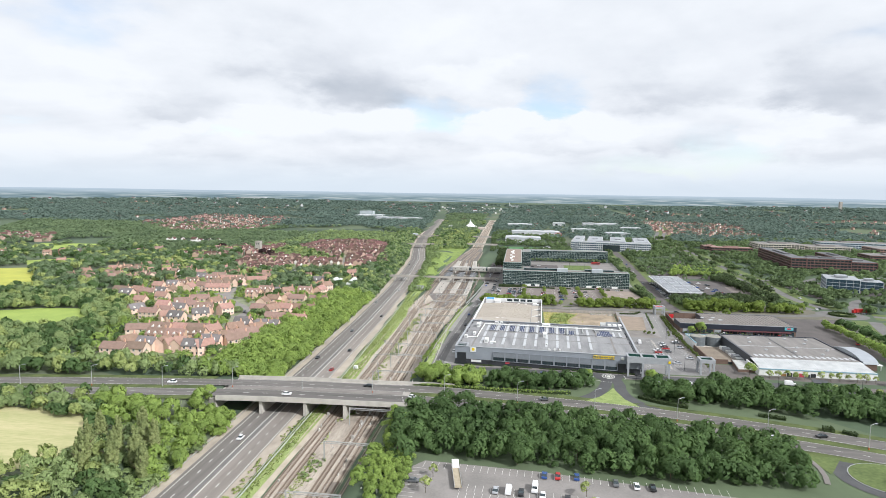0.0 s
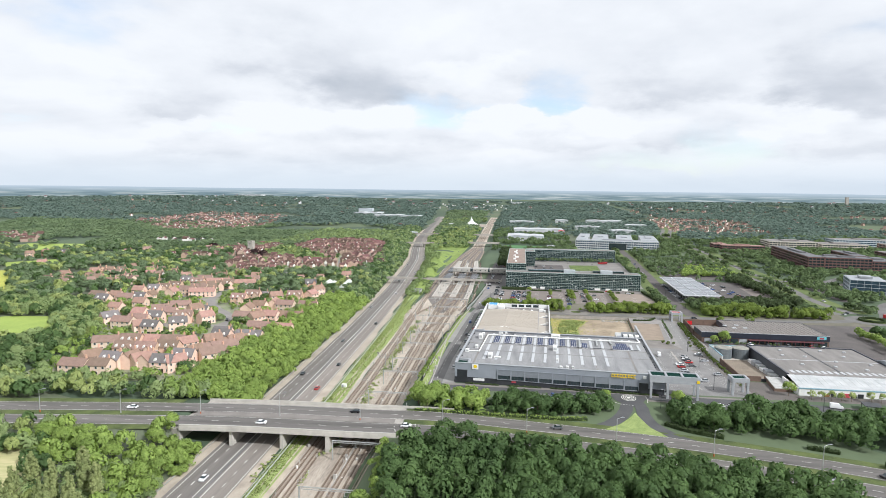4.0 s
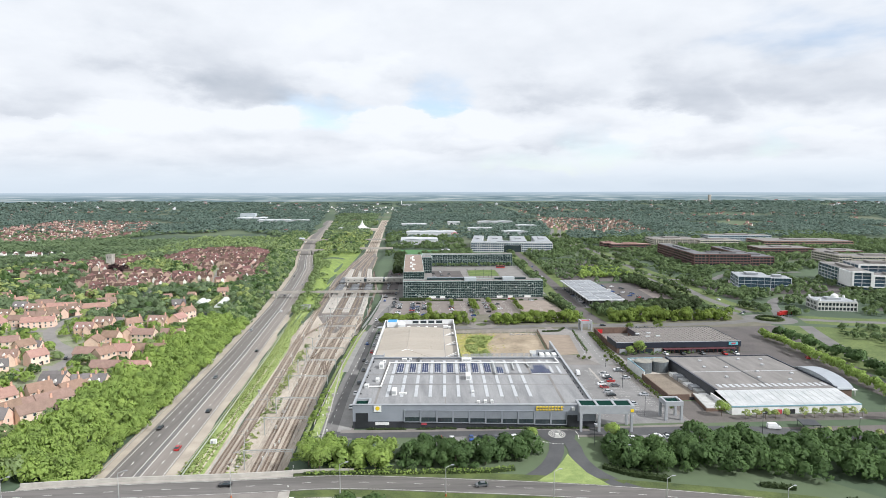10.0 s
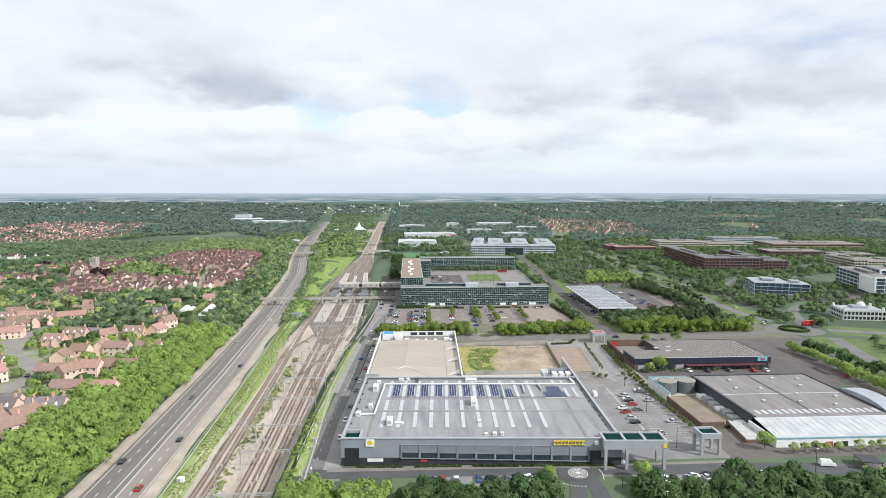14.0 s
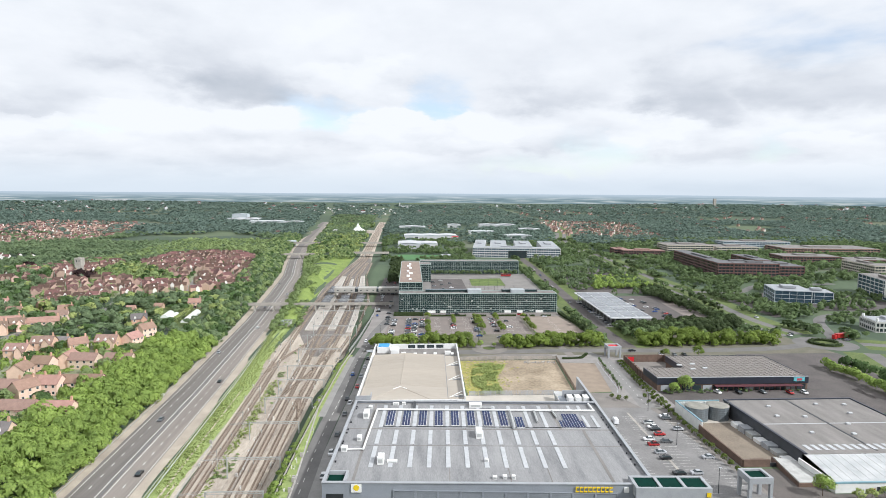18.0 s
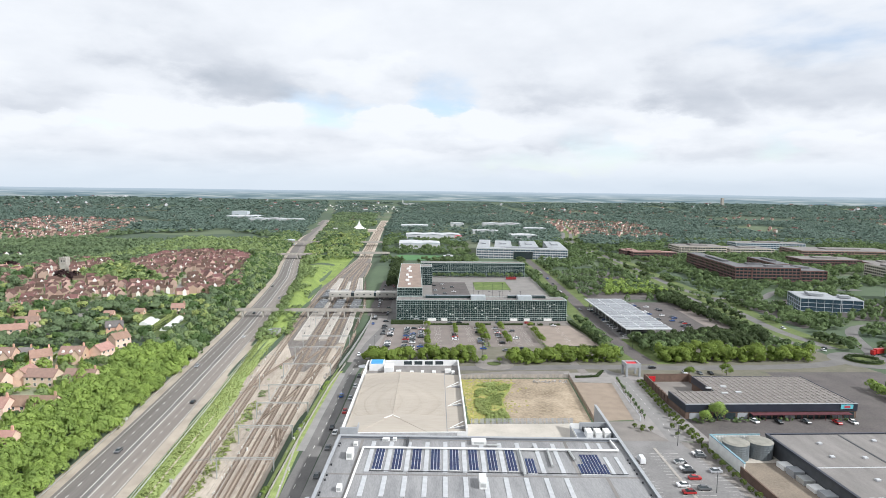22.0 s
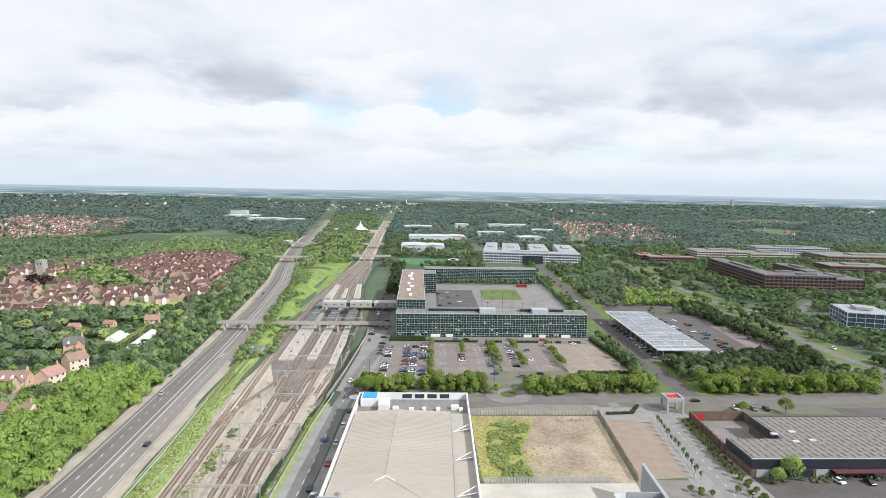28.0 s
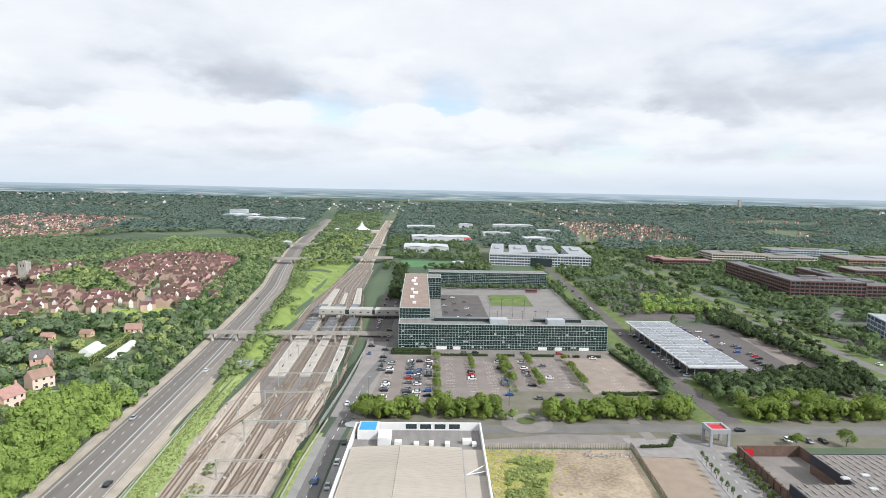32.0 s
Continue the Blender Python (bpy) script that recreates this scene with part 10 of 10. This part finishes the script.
# ---- hazy hills at the skyline: a glowing ring, haze put into its colour ----
def haze_mat():
    m = bpy.data.materials.new("hazy_distance")
    m.use_nodes = True
    t = m.node_tree
    t.nodes.clear()
    geo = t.nodes.new("ShaderNodeNewGeometry")
    mp = t.nodes.new("ShaderNodeMapping")
    mp.inputs["Scale"].default_value = (0.007, 0.007, 0.16)
    nz = t.nodes.new("ShaderNodeTexNoise")
    nz.inputs["Scale"].default_value, nz.inputs["Detail"].default_value = 1.0, 6
    t.links.new(geo.outputs["Position"], mp.inputs["Vector"])
    t.links.new(mp.outputs[0], nz.inputs["Vector"])
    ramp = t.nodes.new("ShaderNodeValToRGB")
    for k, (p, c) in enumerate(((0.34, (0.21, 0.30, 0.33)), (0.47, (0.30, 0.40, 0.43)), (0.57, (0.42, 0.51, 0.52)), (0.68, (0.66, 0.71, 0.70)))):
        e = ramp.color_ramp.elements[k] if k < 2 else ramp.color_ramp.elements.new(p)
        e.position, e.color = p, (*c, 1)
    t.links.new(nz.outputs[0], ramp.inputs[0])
    # painted haze: colour pales to sky blue towards the top
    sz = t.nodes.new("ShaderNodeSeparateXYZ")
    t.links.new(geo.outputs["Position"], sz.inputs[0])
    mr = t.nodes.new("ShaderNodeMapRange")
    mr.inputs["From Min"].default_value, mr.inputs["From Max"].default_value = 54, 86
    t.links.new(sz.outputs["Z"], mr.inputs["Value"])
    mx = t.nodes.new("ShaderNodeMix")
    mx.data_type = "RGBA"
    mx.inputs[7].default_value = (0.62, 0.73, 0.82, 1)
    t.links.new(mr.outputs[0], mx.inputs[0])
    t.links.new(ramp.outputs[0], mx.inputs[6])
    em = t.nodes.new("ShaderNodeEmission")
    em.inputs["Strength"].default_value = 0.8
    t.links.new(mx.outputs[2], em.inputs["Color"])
    out = t.nodes.new("ShaderNodeOutputMaterial")
    t.links.new(em.outputs[0], out.inputs[0])
    return m


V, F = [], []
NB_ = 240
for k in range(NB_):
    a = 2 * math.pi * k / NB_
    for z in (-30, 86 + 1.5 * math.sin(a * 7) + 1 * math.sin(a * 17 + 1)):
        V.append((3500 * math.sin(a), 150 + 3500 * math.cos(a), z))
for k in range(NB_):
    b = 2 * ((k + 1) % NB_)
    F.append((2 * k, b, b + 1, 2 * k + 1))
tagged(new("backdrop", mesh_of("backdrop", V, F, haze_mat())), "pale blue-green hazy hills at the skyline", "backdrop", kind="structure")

# ---- lamp posts, barriers, traffic ----
P_ = np.array(PORT)
sP = np.concatenate([[0], np.cumsum(np.hypot(*np.diff(P_, axis=0).T))])
for k in range(20):
    q = 60 + 34 * k
    x, y = float(np.interp(q, sP, P_[:, 0])), float(np.interp(q, sP, P_[:, 1]))
    l_ = thing("street_lamp", (x, y, port_z(x, y) + 0.05), "tall grey street lamp in the central reserve", "street lamp", "street lamps on the dual carriageway")
    part("pole", tube(bmesh.new(), (0, 0, 0), (0, 0, 9.6), 0.16, 0.08, 8), GALV, l_)
    part("arm", tube(bmesh.new(), (0, 0, 9.5), (1.8, 0.5, 10.1), 0.07, 0.05, 6), GALV, l_)
    part("lamp_head", boxes((1.6, 2.7, 0.3, 0.75, 10.0, 10.2), bevel=0.04), COPING, l_)
    part("base", tube(bmesh.new(), (0, 0, 0), (0, 0, 0.9), 0.26, 0.2, 8), mat("orange_base", (0.45, 0.14, 0.05), (0.35, 0.1, 0.04), 0.7, 1) if k % 2 else GALV, l_)
for x, y in ((66, 306), (73, 289), (135, 312), (170, 306), (96, 333), (100, 372), (104, 410), (-21, 560), (44, 545), (141, 560), (136, 610)):
    l_ = thing("street_lamp", (x, y, lie1(x, y)), "slim dark street lamp beside the road", "street lamp", "town street lamps")
    part("pole", tube(bmesh.new(), (0, 0, 0), (0, 0, 8.5), 0.12, 0.07, 6), DARK, l_)
    part("lamp_head", boxes((-0.2, 0.8, -0.2, 0.2, 8.4, 8.6), bevel=0.04), COPING, l_)
bar = thing("crash_barrier", (0, 0, 0), "grey steel crash barrier along the carriageway", "barrier")
part("rail", along([p for p in A5 if 120 < p[1] < 640], 15.3, 15.45, 0.5, 0.85, lie1), GALV, bar)
part("rail", along([p for p in A5 if 120 < p[1] < 640], 16.8, 16.95, 0.9, 1.5, lie1), mat("pale_fence", (0.42, 0.45, 0.40), (0.34, 0.36, 0.32), 0.7, 0.4), bar)
part("rail", along([p for p in A5 if 120 < p[1] < 640], -14.6, -14.45, 0.5, 0.85, lie1), GALV, bar)
for k in range(120):
    y = 122 + 4.3 * k
    part("post", boxes((float(a5x(y)) + 15.32, float(a5x(y)) + 15.44, y - 0.06, y + 0.06, -6.1, -5.2)), GALV, bar)
cab = thing("relay_cabinet", (-84.5, 334, -5.95), "white trackside equipment cabinet", "cabinet")
part("case", boxes((-1.2, 1.2, -0.8, 0.8, 0, 2.2), bevel=0.05), WHITE, cab)
part("door", boxes((-0.9, 0.0, -0.84, -0.8, 0.2, 2.0)), COPING, cab)
for y, lane, c, a in ((231, -3.6, "white", 0), (330, 6.8, "red", 180), (352, -8.2, "black", 0), (372, 7.0, "black", 180), (425, -4.2, "grey", 0), (480, 7.4, "black", 180), (540, -8.2, "silver", 0), (610, 3.4, "white", 180), (690, -4, "black", 0), (760, 7, "silver", 180), (830, -8, "grey", 0)):
    car(float(a5x(y)) + lane, y, a + 2.2, c, "driving on the dual carriageway", z=-5.88, group="cars on the dual carriageway")
for x, o, c, a in ((-160, -6, "white", -85), (-98, 8.2, "white", 95), (-64, -8, "black", -88), (-40, 5, "white", 92), (20, -7.6, "grey", -84), (66, 6, "white", 96), (128, -6, "black", -76), (108, 5, "silver", 102)):
    y = float(np.interp(x, PORT_X, PORT_Y)) - o
    car(x, y, a, c, "driving over the bridge road", z=port_z(x, y) + 0.1, group="cars on the bridge road")
for x, y, a, c in ((6, 313, 90, "grey"), (24, 312.6, 90, "black"), (36, 312.4, 90, "white"), (44, 312.8, 90, "silver"), (92, 311, 100, "white"), (97, 311, 0, "black"), (103, 311, 0, "grey"), (110, 311, 0, "red"), (116, 311, 0, "silver"), (142, 316, 80, "van"), (70, 322, 60, "van"), (148, 434, 10, "white"), (158, 433, 0, "black"), (170, 433, 5, "grey"), (183, 432, 0, "red"), (190, 432, 0, "white"), (226, 420, 160, "red"), (236, 470, 165, "white"), (262, 555, 170, "white"), (266, 560, 170, "black"), (292, 540, 95, "grey"), (276, 620, 0, "white"), (258, 660, 180, "grey"), (136, 516, 90, "black"), (150, 506, 0, "white"), (158, 505, 0, "grey"), (164, 505, 0, "black"), (-30, 430, 0, "black"), (-31, 470, 180, "blue"), (-29.5, 545, 0, "white"), (-205, 447, 20, "black"), (148, 780, 2, "white"), (152, 830, 180, "black"), (155, 870, 180, "blue"), (157, 920, 0, "white"), (143, 690, 180, "silver")):
    car(x, y, a, c, "on the town roads")
lor = thing("lorry", pose(290, 545, lie1(290, 545) + 0.12, 0, 0, -75), "red articulated lorry on the roundabout road", "lorry")
part("trailer", boxes((-1.25, 1.25, -3, 8, 1.0, 3.9), bevel=0.05), PAINTS["red"], lor)
part("cab", boxes((-1.2, 1.2, -5.4, -3.3, 0.5, 3.2), bevel=0.1), PAINTS["red"], lor)
for wy in (-4.4, -1, 5.5, 6.8):
    for wx in (-1.05, 1.05):
        part("wheel", tube(bmesh.new(), (wx - 0.15, wy, 0.5), (wx + 0.15, wy, 0.5), 0.5, n=10), RUBBER, lor)
sig = thing("road_sign", (float(a5x(455)) - 14.5, 455, -5.9), "small white advance direction sign on two posts", "road sign")
part("board", boxes((-1.4, 1.4, -0.05, 0.05, 1.4, 2.6)), WHITE, sig)
for sx in (-0.9, 0.9):
    part("post", boxes((sx - 0.05, sx + 0.05, -0.05, 0.05, 0, 1.4)), GALV, sig)
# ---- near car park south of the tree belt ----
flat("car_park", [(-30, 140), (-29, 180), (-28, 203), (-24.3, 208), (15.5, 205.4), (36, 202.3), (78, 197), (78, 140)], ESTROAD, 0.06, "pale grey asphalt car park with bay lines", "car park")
bays("bay_lines", -24, 207.4, 1, -0.062, 40, 4.8)
bays("bay_lines", -10, 192.5, 1, -0.062, 30, 4.8)
bays("bay_lines", -10, 187.4, 1, -0.062, 30, 4.8)
bays("bay_lines", -29, 182, 0.06, 1, 8, 4.8)
for x, y, a_, c in ((-25.7, 191.4, 90, "grey"), (1.5, 189, 176, "silver"), (9.6, 188.6, -4, "black"), (17.4, 201.8, 176, "blue"), (21.8, 201.6, -4, "red"), (28.1, 202.2, 176, "blue"), (40.5, 199.6, -4, "grey"), (16.3, 187.6, -4, "white"), (24, 186.8, 176, "black"), (33, 186.4, -4, "silver"), (47, 198.6, 176, "white"), (52, 198.2, -4, "black"), (38, 185.6, 176, "grey"), (45, 185.4, -4, "red")):
    car(x, y, a_, c, "parked beyond the tree belt", group="cars in the near car park")
car(5.6, 189.4, 176, "van", "parked beyond the tree belt")
car(14.0, 191.8, -4, "van", "parked beyond the tree belt")
tk = thing("car_transporter", pose(-11.8, 196, lie1(-11.8, 196) + 0.1, 0, 0, 190), "white lorry with a long flat car transporter trailer", "lorry")
part("cab", boxes((-1.2, 1.2, -8.2, -5.6, 0.5, 3.1), bevel=0.12), PAINTS["white"], tk)
part("windscreen", boxes((-1.05, 1.05, -8.26, -8.18, 1.7, 2.7)), GLASS, tk)
part("trailer_bed", boxes((-1.25, 1.25, -5.3, 8.2, 0.9, 1.15)), mat("sandy_deck", (0.42, 0.36, 0.26), (0.32, 0.27, 0.2), 0.8, 0.5), tk)
for sx in (-1.2, 1.2):
    part("side_rail", boxes((sx - 0.06, sx + 0.06, -5.3, 8.2, 1.15, 1.5)), GALV, tk)
for wy in (-7.2, -3.9, 4.4, 5.8):
    for wx in (-1.05, 1.05):
        part("wheel", tube(bmesh.new(), (wx - 0.15, wy, 0.5), (wx + 0.15, wy, 0.5), 0.5, n=10), RUBBER, tk)
for x, y in ((-19.7, 196), (-20.5, 185), (30, 190), (31.5, 181)):
    tree("small", x, y, "young tree in a car park island", 1.6, TR, group="near car park trees")
disc("junction", 134, 218, 17, ASPHALT, 0.12, "dark asphalt roundabout")
disc("roundabout_island", 134, 218, 12, TOWNLAWN, 0.3, "mown grass roundabout island", "grass")
disc("kerb", 134, 218, 12.35, COPING, 0.24, "pale concrete kerb round the roundabout island", "kerb")
flat("lawn", [(113.5, 234.5), (125.5, 233), (118.5, 222.5), (115.8, 219)], TOWNLAWN, 0.2, "grass corner between path and roundabout", "lawn")
structure("footway", ribbon_mesh("footway", [(112, 235), (114, 228.5), (114, 220), (111, 211)], -0.9, 0.9, PAVING, 0.22), "pale asphalt path beside the roundabout", "footway")
hedge("hedge", [(132, 260.5), (136, 260)], 2.6, 1.8, "dark clipped hedge on the verge", 146)
hedge("hedge", [(139, 259.3), (143, 256)], 2.2, 1.3, "dark clipped hedge on the verge", 147)
for x, y in ((136, 213), (139.5, 216)):
    tree("broad", x, y, "dark green tree on the roundabout island", 0.45, TR)
townroad([(125, 231), (127, 238), (133, 246)], 7, "asphalt link road to the roundabout", ASPHALT, 0.14)
